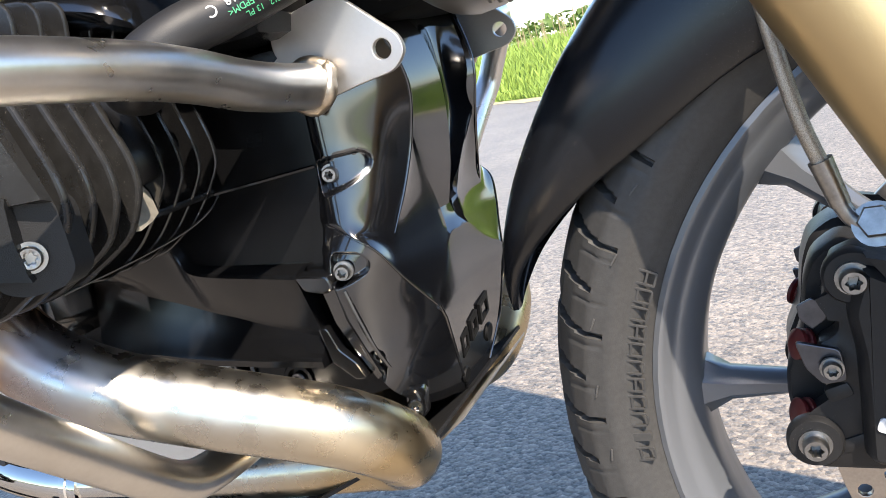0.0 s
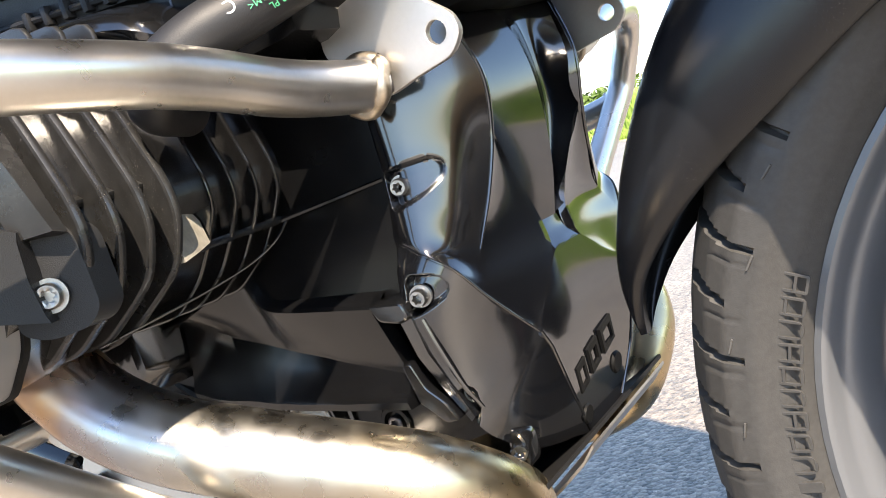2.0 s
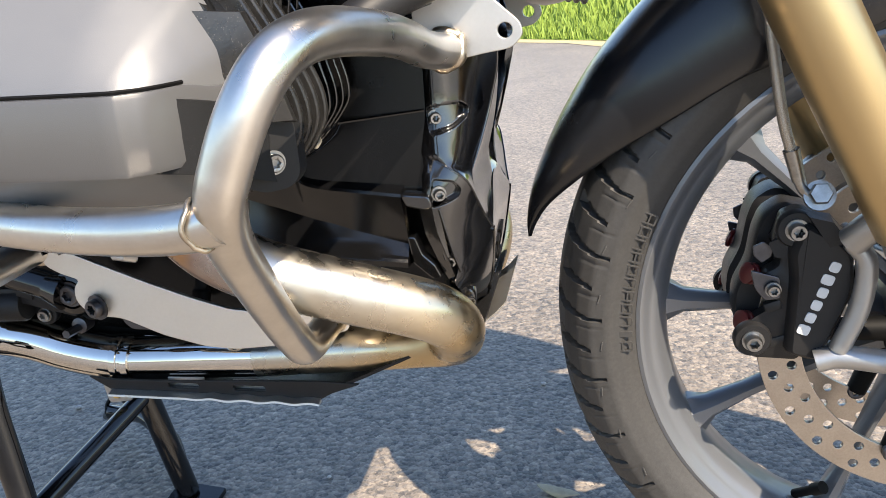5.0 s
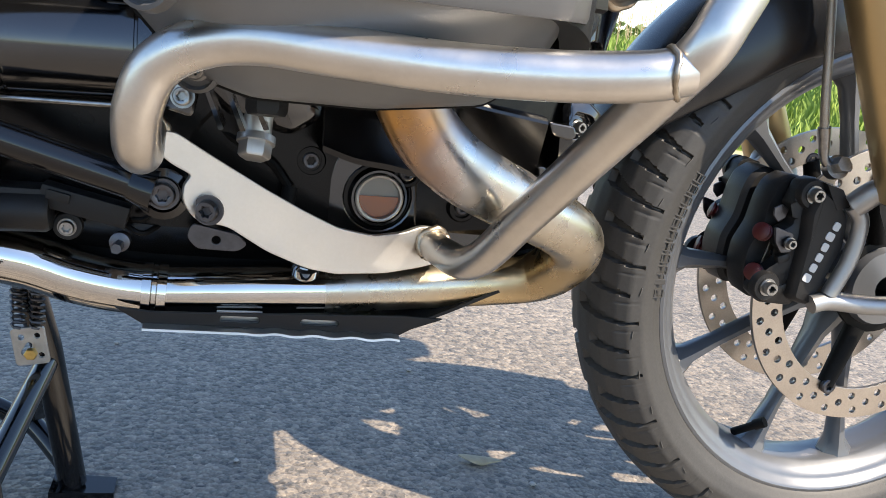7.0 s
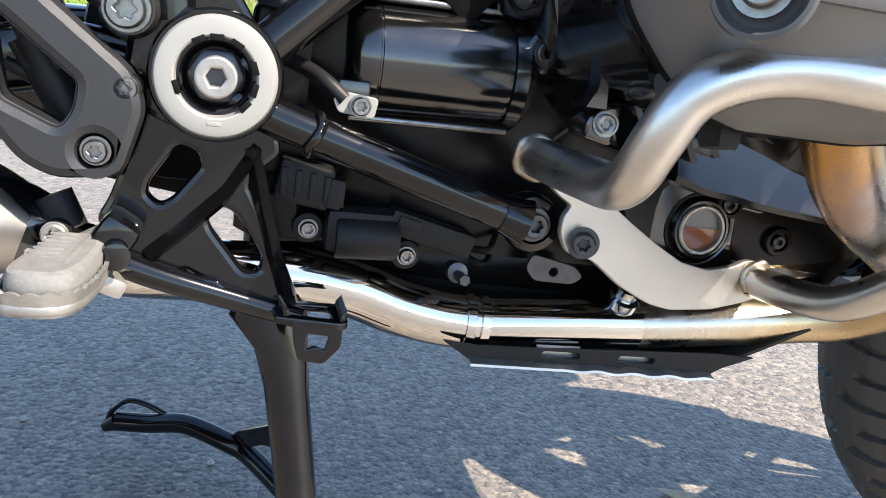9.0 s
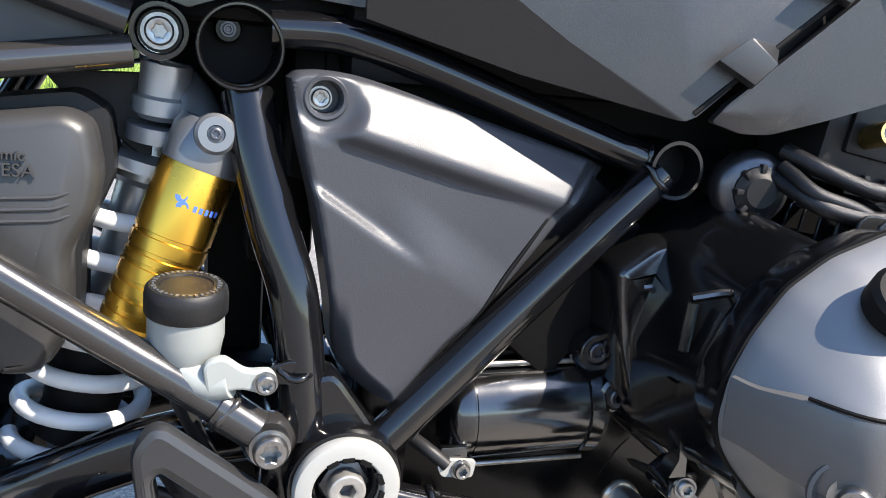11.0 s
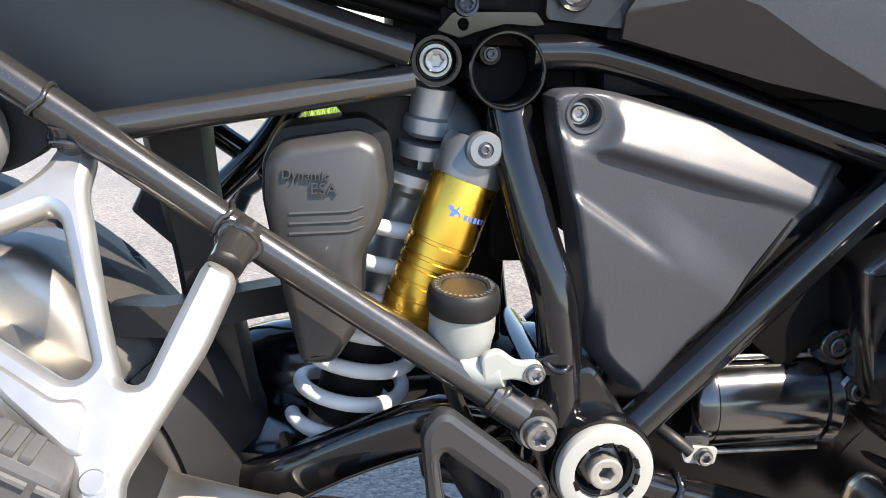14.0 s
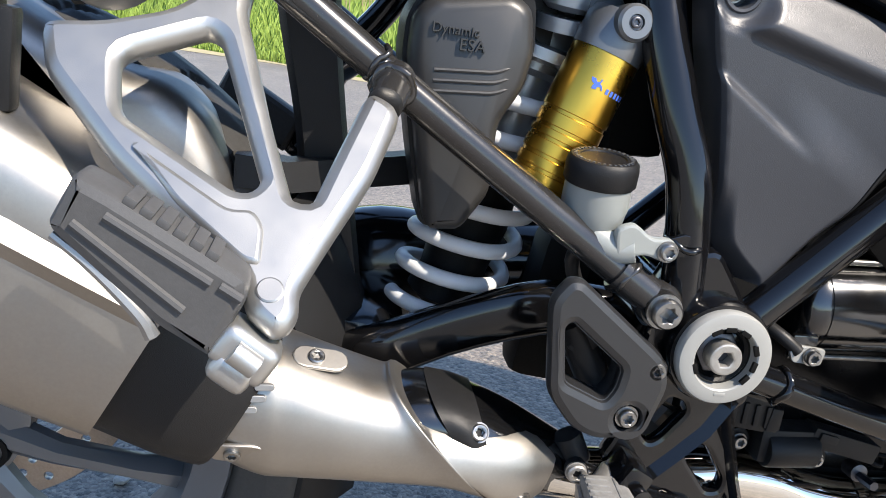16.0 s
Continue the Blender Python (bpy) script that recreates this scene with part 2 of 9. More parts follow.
    if bump:
        n = nt.nodes.new("ShaderNodeBump")
        n.inputs["Strength"].default_value, n.inputs["Distance"].default_value = bump, 0.0006
        nt.links.new(tex(bump_size, 2), n.inputs["Height"])
        nt.links.new(n.outputs[0], b.inputs["Normal"])
    return m


gloss_black = material("engine_black", (0.0035, 0.0036, 0.004), 0.15, 0, rough_var=0.04, dust=0.2, bump=0.02, bump_size=900, spec=0.9, coat=0.4, coat_rough=0.10)
cover_gloss = material("cover_gloss_black", (0.0030, 0.0033, 0.0042), 0.13, 0, rough_var=0.03, dust=0.02, bump=0.012, bump_size=700, spec=0.85, coat=0.45, coat_rough=0.06, ior=1.52)
flank_black = material("flank_black", (0.0032, 0.0033, 0.0037), 0.17, 0, rough_var=0.04, dust=0.05, bump=0.015, bump_size=900, spec=0.50)
engine_black = material("engine_satin_black", (0.0026, 0.0027, 0.0030), 0.22, 0, grain=0.015, bump=0.06, bump_size=1500, rough_var=0.06, dust=0.12, spec=0.24)
frame_black = material("frame_black", (0.0035, 0.0035, 0.004), 0.11, 0, rough_var=0.03, bump=0.008, bump_size=300, dust=0.10, spec=0.55)
# frame black for the sub-frame, lightened for the sun on it, plus dust
sub_black = material("sunlit_dusty_frame_black", (0.019, 0.0182, 0.0178), 0.19, 0, rough_var=0.05, bump=0.025, bump_size=500, dust=0.3, spec=0.7)
plastic_black = material("plastic_black", (0.011, 0.011, 0.0115), 0.42, 0, grain=0.05, grain_size=900, bump=0.3, bump_size=1800, rough_var=0.06, dust=0.16, spec=0.22)
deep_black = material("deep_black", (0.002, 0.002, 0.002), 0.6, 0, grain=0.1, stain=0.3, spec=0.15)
fin_black = material("fin_black", (0.0115, 0.0113, 0.0111), 0.30, 0, grain=0.20, grain_size=160, stain=0.35, stain_size=40, dust=0.8, bump=0.12, rough_var=0.12, spec=0.50)
fender_black = material("fender_black", (0.0070, 0.0078, 0.0098), 0.24, 0, bump=0.06, bump_size=2200, rough_var=0.04, dust=0.40, stain=0.12, spec=0.42)
panel_black = material("panel_black", (0.016, 0.0165, 0.018), 0.37, 0, bump=0.22, bump_size=2200, rough_var=0.05, dust=0.25, spec=0.6)
cover_grey = material("cover_grey", (0.038, 0.040, 0.046), 0.36, 0.15, bump=0.22, bump_size=1500, rough_var=0.06, grain=0.06, grain_size=1400, dust=0.3, spec=0.35)
esa_brown = material("moulded_dark", (0.027, 0.0268, 0.0268), 0.40, 0.0, bump=0.14, bump_size=2000, rough_var=0.06)
stainless = material("brushed_stainless", (0.66, 0.63, 0.585), 0.31, 1.0, grain=0.05, grain_size=300, stain=0.14, stain_size=24, bump=0.03, bump_size=900, rough_var=0.06, dust=0.15)
plate_steel = material("plate_steel", (0.55, 0.535, 0.51), 0.46, 1.0, grain=0.04, bump=0.04, rough_var=0.05, stain=0.06)
weld_steel = material("weld_bead", (0.50, 0.43, 0.34), 0.40, 1.0, stain=0.45, stain_size=90, bump=0.3, bump_size=200)
chrome = material("bright_pipe", (0.60, 0.58, 0.545), 0.07, 1.0, stain=0.12, stain_size=14, rough_var=0.04, dust=0.1)
screw_steel = material("screw_steel", (0.34, 0.335, 0.325), 0.32, 1.0, stain=0.35, stain_size=150, bump=0.1)
dark_steel = material("dark_steel", (0.10, 0.10, 0.11), 0.36, 0.9, stain=0.3, stain_size=120)
cast_alu = material("cast_aluminium", (0.36, 0.36, 0.358), 0.46, 0.9, bump=0.14, bump_size=1500, stain=0.07, stain_size=18, rough_var=0.06)
carrier_silver = material("carrier_silver", (0.43, 0.426, 0.412), 0.40, 0.85, bump=0.10, bump_size=1400, stain=0.06, stain_size=22, rough_var=0.06)
arm_alu = material("arm_grey", (0.42, 0.40, 0.37), 0.36, 0.85, bump=0.12, bump_size=1400, stain=0.1)
valve_grey = material("valve_cover_grey", (0.165, 0.168, 0.172), 0.40, 0.40, bump=0.10, bump_size=1800, rough_var=0.05, dust=0.2)
valve_dark = material("valve_cover_dark", (0.085, 0.085, 0.086), 0.38, 0.2, bump=0.12, bump_size=1800, rough_var=0.05)
muffler_metal = material("muffler_metal", (0.40, 0.38, 0.35), 0.43, 1.0, grain=0.05, stain=0.12, stain_size=9, rough_var=0.06, bump=0.03, dust=0.12)
rim_grey = material("rim_grey", (0.120, 0.127, 0.138), 0.34, 0.45, coat=0.2, rough_var=0.05, dust=0.3)
disc_steel = material("disc_steel", (0.42, 0.37, 0.32), 0.34, 1.0, grain=0.12, grain_size=500, stain=0.15, stain_size=40)
fork_gold = material("fork_gold", (0.48, 0.36, 0.19), 0.34, 0.9, bump=0.05, rough_var=0.04)
shock_gold = material("shock_gold", (0.70, 0.42, 0.06), 0.29, 1.0, rough_var=0.04, bump=0.02)
spring_white = material("spring_white", (0.60, 0.61, 0.62), 0.34, 0.0, stain=0.06, bump=0.05)
head_grey = material("shock_head_grey", (0.16, 0.168, 0.178), 0.36, 0.6, stain=0.12, bump=0.1)
white_plastic = material("white_plastic", (0.26, 0.262, 0.250), 0.42, 0.0, stain=0.06, stain_size=60, bump=0.06)
shock_grey = material("shock_grey", (0.40, 0.42, 0.44), 0.34, 0.7, stain=0.12, bump=0.08)
caliper_black = material("caliper_black", (0.014, 0.014, 0.0145), 0.42, 0.1, bump=0.15, bump_size=1500, rough_var=0.08, dust=0.2, spec=0.25)
letter_white = material("letter_white", (0.50, 0.50, 0.49), 0.5, 0)
print_green = material("print_green", (0.06, 0.33, 0.16), 0.6, 0)
print_blue = material("print_blue", (0.06, 0.13, 0.55), 0.45, 0)
clip_green = material("clip_green", (0.02, 0.40, 0.22), 0.4, 0)
red_paint = material("red_paint", (0.58, 0.004, 0.006), 0.14, 0, coat=0.1, rough_var=0.03, bump=0.02, spec=0.3)
red_seal = material("red_seal", (0.07, 0.006, 0.006), 0.4, 0)
tank_grey = material("tank_grey", (0.20, 0.195, 0.185), 0.36, 0.65, bump=0.06, bump_size=2500, rough_var=0.04, stain=0.05)
pad_rubber = material("pale_worn_rubber", (0.17, 0.168, 0.162), 0.55, 0, grain=0.15, grain_size=400, bump=0.25, bump_size=900, stain=0.25, stain_size=80, spec=0.35)
rest_rubber = material("worn_rubber", (0.060, 0.060, 0.061), 0.50, 0, grain=0.10, grain_size=500, bump=0.15, bump_size=1200, stain=0.15, spec=0.4)
rubber = material("rubber", (0.030, 0.0290, 0.0275), 0.58, 0, grain=0.18, grain_size=300, bump=0.2, bump_size=1200, stain=0.2)
hose_rubber = material("hose_rubber", (0.013, 0.013, 0.014), 0.45, 0, bump=0.2, bump_size=1500, rough_var=0.07, spec=0.3)
brass = material("brass", (0.62, 0.45, 0.16), 0.32, 1.0, stain=0.3, stain_size=150)
yellow_strap = material("yellow_strap", (0.65, 0.72, 0.03), 0.5, 0)
peg_alu = material("peg_worn", (0.42, 0.405, 0.38), 0.48, 0.8, stain=0.25, stain_size=70, bump=0.3, bump_size=500)


def node_setup(name):
    m = bpy.data.materials.new(name)
    m.use_nodes = True
    nt = m.node_tree
    co = nt.nodes.new("ShaderNodeTexCoord")
    return m, nt, nt.nodes["Principled BSDF"], co.outputs["Object"]


def add(nt, kind, **values):
    n = nt.nodes.new(kind)
    for k, v in values.items():
        n.inputs[k.replace("_", " ")].default_value = v
    return n


def math_node(nt, op, a, b=None):
    n = nt.nodes.new("ShaderNodeMath")
    n.operation = op
    for sock, v in zip(n.inputs, (a, b)):
        if v is None:
            continue
        if isinstance(v, (int, float)):
            sock.default_value = v
        else:
            nt.links.new(v, sock)
    return n.outputs[0]


def heat_pipe():
    """Header steel with heat tints: brown and blue at the port, straw at the far bend."""
    m, nt, b, co = node_setup("heat_tinted_steel")
    b.inputs["Metallic"].default_value = 1
    sep = nt.nodes.new("ShaderNodeSeparateXYZ")
    nt.links.new(co, sep.inputs[0])
    nz = add(nt, "ShaderNodeTexNoise", Scale=16.0, Detail=4.0)
    nt.links.new(co, nz.inputs["Vector"])
    wob = math_node(nt, "MULTIPLY", math_node(nt, "SUBTRACT", nz.outputs["Fac"], 0.5), 0.10)
    low = add(nt, "ShaderNodeMapRange", From_Min=0.345, From_Max=0.375, To_Min=0.11, To_Max=0.0)
    nt.links.new(sep.outputs[2], low.inputs["Value"])
    pos = math_node(nt, "ADD", math_node(nt, "ADD", sep.outputs[0], low.outputs[0]), wob)
    mr = add(nt, "ShaderNodeMapRange", From_Min=0.33, From_Max=0.56)
    nt.links.new(pos, mr.inputs["Value"])
    cr = nt.nodes.new("ShaderNodeValToRGB")
    stops = [(0.0, (0.570, 0.502, 0.410)), (0.05, (0.479, 0.274, 0.103)), (0.14, (0.502, 0.285, 0.103)), (0.24, (0.319, 0.251, 0.228)), (0.34, (0.388, 0.393, 0.410)), (0.46, (0.502, 0.479, 0.427)), (0.70, (0.524, 0.484, 0.410)), (0.88, (0.524, 0.445, 0.319)), (1.0, (0.479, 0.376, 0.228))]
    el = cr.color_ramp.elements
    el[0].position, el[0].color = stops[0][0], (*stops[0][1], 1)
    el[1].position, el[1].color = stops[-1][0], (*stops[-1][1], 1)
    for p, c in stops[1:-1]:
        e = el.new(p)
        e.color = (*c, 1)
    nt.links.new(mr.outputs[0], cr.inputs[0])
    nt.links.new(cr.outputs[0], b.inputs["Base Color"])
    n2 = add(nt, "ShaderNodeTexNoise", Scale=60.0, Detail=4.0)
    nt.links.new(co, n2.inputs["Vector"])
    r = add(nt, "ShaderNodeMapRange", From_Min=0.3, From_Max=0.7, To_Min=0.20, To_Max=0.40)
    nt.links.new(n2.outputs["Fac"], r.inputs["Value"])
    nt.links.new(r.outputs[0], b.inputs["Roughness"])
    return m


def seat_cloth():
    m, nt, b, co = node_setup("seat_cloth")
    b.inputs["Roughness"].default_value = 0.46
    b.inputs["Base Color"].default_value = (0.105, 0.098, 0.088, 1)
    rot = add(nt, "ShaderNodeMapping", Rotation=(0, radians(28), 0))
    nt.links.new(co, rot.inputs["Vector"])
    hts = []
    for d in ("X", "Z"):
        w = add(nt, "ShaderNodeTexWave", Scale=260.0, Distortion=0.0)
        w.wave_type, w.bands_direction = "BANDS", d
        nt.links.new(rot.outputs[0], w.inputs["Vector"])
        hts.append(w.outputs["Fac"])
    h = math_node(nt, "MULTIPLY", hts[0], hts[1])
    bp = add(nt, "ShaderNodeBump", Strength=0.8, Distance=0.0006)
    nt.links.new(h, bp.inputs["Height"])
    nt.links.new(bp.outputs[0], b.inputs["Normal"])
    cr = nt.nodes.new("ShaderNodeMix")
    cr.data_type = "RGBA"
    cr.inputs["A"].default_value, cr.inputs["B"].default_value = (0.062, 0.058, 0.052, 1), (0.17, 0.158, 0.14, 1)
    nt.links.new(h, cr.inputs["Factor"])
    nt.links.new(cr.outputs["Result"], b.inputs["Base Color"])
    return m


def carbon_weave():
    m, nt, b, co = node_setup("carbon_weave")
    b.inputs["Coat Weight"].default_value = 0.45
    b.inputs["Coat Roughness"].default_value = 0.05
    b.inputs["Specular IOR Level"].default_value = 0.25
    b.inputs["Roughness"].default_value = 0.35
    rot = add(nt, "ShaderNodeMapping", Rotation=(0, radians(-12), 0))
    nt.links.new(co, rot.inputs["Vector"])
    v = add(nt, "ShaderNodeTexChecker", Scale=520.0, Color1=(0.045, 0.046, 0.048, 1), Color2=(0.007, 0.007, 0.0075, 1))
    sep = nt.nodes.new("ShaderNodeSeparateXYZ")
    nt.links.new(rot.outputs[0], sep.inputs[0])
    cmb = nt.nodes.new("ShaderNodeCombineXYZ")
    nt.links.new(sep.outputs[0], cmb.inputs[0])
    nt.links.new(sep.outputs[2], cmb.inputs[1])
    nt.links.new(cmb.outputs[0], v.inputs["Vector"])
    nt.links.new(v.outputs[0], b.inputs["Base Color"])
    return m


def braid(name, a, c):
    m, nt, b, co = node_setup(name)
    b.inputs["Roughness"].default_value = 0.4
    b.inputs["Metallic"].default_value = 0.8
    v = add(nt, "ShaderNodeTexVoronoi", Scale=1500.0)
    nt.links.new(co, v.inputs["Vector"])
    mx = nt.nodes.new("ShaderNodeMix")
    mx.data_type = "RGBA"
    mx.inputs["A"].default_value, mx.inputs["B"].default_value = (*a, 1), (*c, 1)
    nt.links.new(math_node(nt, "MULTIPLY", v.outputs["Distance"], 1.4), mx.inputs["Factor"])
    nt.links.new(mx.outputs["Result"], b.inputs["Base Color"])
    bp = add(nt, "ShaderNodeBump", Strength=0.5, Distance=0.0004)
    nt.links.new(v.outputs["Distance"], bp.inputs["Height"])
    nt.links.new(bp.outputs[0], b.inputs["Normal"])
    return m


def asphalt_mat():
    m, nt, b, co = node_setup("asphalt")
    b.inputs["Roughness"].default_value = 0.46
    b.inputs["Specular IOR Level"].default_value = 0.45
    v = add(nt, "ShaderNodeTexVoronoi", Scale=120.0)
    nt.links.new(co, v.inputs["Vector"])
    v2 = add(nt, "ShaderNodeTexVoronoi", Scale=330.0)
    nt.links.new(co, v2.inputs["Vector"])
    n = add(nt, "ShaderNodeTexNoise", Scale=2.2, Detail=6.0)
    nt.links.new(co, n.inputs["Vector"])
    n3 = add(nt, "ShaderNodeTexNoise", Scale=90.0, Detail=5.0)
    nt.links.new(co, n3.inputs["Vector"])
    cr = nt.nodes.new("ShaderNodeValToRGB")
    el = cr.color_ramp.elements
    el[0].position, el[0].color = 0.0, (0.045, 0.044, 0.043, 1)
    el[1].position, el[1].color = 1.0, (0.60, 0.52, 0.41, 1)
    for p, c in ((0.45, (0.175, 0.151, 0.124)), (0.8, (0.290, 0.246, 0.195))):
        e = el.new(p)
        e.color = (*c, 1)
    sep = nt.nodes.new("ShaderNodeSeparateColor")
    nt.links.new(v.outputs["Color"], sep.inputs[0])
    sep2 = nt.nodes.new("ShaderNodeSeparateColor")
    nt.links.new(v2.outputs["Color"], sep2.inputs[0])
    f = math_node(nt, "ADD", math_node(nt, "MULTIPLY", sep.outputs[0], 0.5), math_node(nt, "MULTIPLY", sep2.outputs[1], 0.35))
    f = math_node(nt, "ADD", f, math_node(nt, "MULTIPLY", math_node(nt, "SUBTRACT", n3.outputs["Fac"], 0.5), 0.5))
    nt.links.new(f, cr.inputs[0])
    mx = nt.nodes.new("ShaderNodeMix")
    mx.data_type, mx.blend_type = "RGBA", "MULTIPLY"
    mx.inputs["Factor"].default_value = 0.6
    r = add(nt, "ShaderNodeMapRange", From_Min=0.3, From_Max=0.7, To_Min=0.75, To_Max=1.3)
    nt.links.new(n.outputs["Fac"], r.inputs["Value"])
    nt.links.new(cr.outputs[0], mx.inputs["A"])
    nt.links.new(r.outputs[0], mx.inputs["B"])
    nt.links.new(mx.outputs["Result"], b.inputs["Base Color"])
    bp = add(nt, "ShaderNodeBump", Strength=0.55, Distance=0.0030)
    h = math_node(nt, "ADD", math_node(nt, "MULTIPLY", v.outputs["Distance"], -1.0), math_node(nt, "MULTIPLY", n3.outputs["Fac"], 0.6))
    nt.links.new(h, bp.inputs["Height"])
    nt.links.new(bp.outputs[0], b.inputs["Normal"])
    return m


def meadow_mat(name, a, c, scale=3.0):
    m, nt, b, co = node_setup(name)
    b.inputs["Roughness"].default_value = 0.7
    n = add(nt, "ShaderNodeTexNoise", Scale=scale, Detail=8.0, Roughness=0.7)
    nt.links.new(co, n.inputs["Vector"])
    r = add(nt, "ShaderNodeMapRange", From_Min=0.35, From_Max=0.65)
    nt.links.new(n.outputs["Fac"], r.inputs["Value"])
    oi = nt.nodes.new("ShaderNodeNewGeometry")
    f = math_node(nt, "ADD", math_node(nt, "MULTIPLY", r.outputs[0], 0.6), math_node(nt, "MULTIPLY", oi.outputs["Random Per Island"], 0.4))
    mx = nt.nodes.new("ShaderNodeMix")
    mx.data_type = "RGBA"
    mx.inputs["A"].default_value, mx.inputs["B"].default_value = (*a, 1), (*c, 1)
    nt.links.new(f, mx.inputs["Factor"])
    nt.links.new(mx.outputs["Result"], b.inputs["Base Color"])
    return m


def frosted():
    m, nt, b, co = node_setup("frosted_plastic")
    b.inputs["Base Color"].default_value = (0.245, 0.26, 0.25, 1)
    b.inputs["Roughness"].default_value = 0.35
    b.inputs["Subsurface Weight"].default_value = 0.4
    b.inputs["Subsurface Radius"].default_value = (0.01, 0.01, 0.01)
    b.inputs["Subsurface Scale"].default_value = 0.6
    return m


header_steel = heat_pipe()
seat_mat = seat_cloth()
carbon = carbon_weave()
braid_steel = braid("steel_braid", (0.20, 0.18, 0.155), (0.44, 0.40, 0.34))
braid_black = braid("black_braid", (0.008, 0.008, 0.009), (0.035, 0.035, 0.037))
asphalt = asphalt_mat()
frost = frosted()
oil_mat = material("oil_amber", (0.30, 0.085, 0.025), 0.08, 0, coat=1.0, coat_rough=0.03)
grass_mat = meadow_mat("grass", (0.11, 0.185, 0.025), (0.27, 0.36, 0.06), 1.5)
verge_mat = meadow_mat("dry_verge", (0.30, 0.26, 0.13), (0.42, 0.37, 0.24), 6.0)
tree_mat = meadow_mat("far_leaves", (0.035, 0.07, 0.012), (0.11, 0.16, 0.03), 0.5)
reed_mat = meadow_mat("dry_reed", (0.22, 0.17, 0.09), (0.36, 0.29, 0.17), 4.0)
# dusty casting with warm sunlight painted into its pale base
sunlit_cast = material("sunlit_dusty_casting", (0.26, 0.24, 0.20), 0.6, 0.3, stain=0.4, stain_size=120, bump=0.3)
fin_gloss = material("fin_gloss_black", (0.005, 0.005, 0.0052), 0.20, 0, rough_var=0.08, dust=0.06, bump=0.06, bump_size=700, spec=0.9, coat=0.3)


# ---------- the setting ----------
rng = random.Random(7)
EDGE = Vector((0.0, 6.25, 0.0))
ALONG = Vector((1.0, -0.80, 0.0)).normalized()
OUT = Vector((-ALONG.y, ALONG.x, 0.0))


def at_edge(a, o, z=0.0):
    p = EDGE + ALONG * a + OUT * o
    return (p.x, p.y, z)


bm = bmesh.new()
rows = [[bm.verts.new((x, y, 0)) for x in (-3000, -40, -6, 0, 6, 40, 3000)] for y in (-3000, -40, -6, 0, 6, 40, 3000)]
for a, b in zip(rows, rows[1:]):
    for k in range(6):
        bm.faces.new((a[k], a[k + 1], b[k + 1], b[k]))
tagged(part("road", bm, asphalt, None), "grey asphalt road with coarse pale aggregate", "road", kind="structure")


def rise(o):
    return 0.004 + 0.55 * (1 - math.exp(-max(0, o - 0.25) / 5.0)) * (1 if o > 0.25 else 0)


bm = bmesh.new()
outs = [0.16, 0.3, 0.7, 1.4, 2.5, 4, 7, 12, 30, 90, 400]
alongs = [-300, -80, -30, -14, -8, -5, -3, -2, -1, 0, 1, 2, 3, 5, 8, 14, 30, 80, 300]
rows = [[bm.verts.new(at_edge(a, o, rise(o) + 0.03 * math.sin(a * 1.7 + o) * min(1, o))) for a in alongs] for o in outs]
for a, b in zip(rows, rows[1:]):
    for k in range(len(alongs) - 1):
        bm.faces.new((a[k], a[k + 1], b[k + 1], b[k]))
tagged(part("meadow_ground", bm, grass_mat, None), "green meadow that rises behind the road's edge", "meadow", kind="structure")
bm = bmesh.new()
rows = [[bm.verts.new(at_edge(a * 0.5, o + 0.09 * math.sin(a * 2.1) + 0.06 * math.sin(a * 5.3), 0.003)) for a in range(-60, 60)] for o in (-0.05, 0.35)]
for k in range(119):
    bm.faces.new((rows[0][k], rows[0][k + 1], rows[1][k + 1], rows[1][k]))
tagged(part("verge", bm, verge_mat, None), "strip of dry grass and gravel along the asphalt", "verge", kind="structure")

# blades of grass, in one mesh
vs, fs = [], []
for i in range(52000):
    o = 0.18 + 9.0 * rng.random() ** 1.8
    a = rng.uniform(-9, 7)
    h = (0.06 + 0.20 * min(1, o / 1.2)) * rng.uniform(0.5, 1.3)
    q = Vector(at_edge(a, o, rise(o) - 0.01))
    t = rng.uniform(0, 6.283)
    w = 0.006 + 0.006 * rng.random()
    d = Vector((math.cos(t), math.sin(t), 0)) * w
    lean = Vector((rng.uniform(-1, 1), rng.uniform(-1, 1), 0)) * h * 0.45
    n = len(vs)
    vs += [q - d, q + d, q + lean * 0.4 + d * 0.6 + V(0, 0, h * 0.6), q + lean + V(0, 0, h)]
    fs += [(n, n + 1, n + 2), (n, n + 2, n + 3)]
me = bpy.data.meshes.new("grass")
me.from_pydata(vs, [], fs)
tagged(link("grass", me, grass_mat, None), "long green grass blades on the meadow", "grass", kind="stuff")
# dry reeds
vs, fs = [], []
for i in range(700):
    o = rng.uniform(3, 9)
    a = rng.uniform(-9, 5)
    h = rng.uniform(0.3, 0.8)
    q = Vector(at_edge(a, o, rise(o)))
    lean = Vector((rng.uniform(-1, 1), rng.uniform(-1, 1), 0)) * 0.06
    n = len(vs)
    vs += [q - V(.006, 0, 0), q + V(.006, 0, 0), q + lean + V(.004, 0, h), q + lean + V(-.004, 0, h)]
    fs += [(n, n + 1, n + 2, n + 3)]
me = bpy.data.meshes.new("reeds")
me.from_pydata(vs, [], fs)
tagged(link("reeds", me, reed_mat, None), "dry brown reed stalks above the meadow", "reeds", kind="stuff")
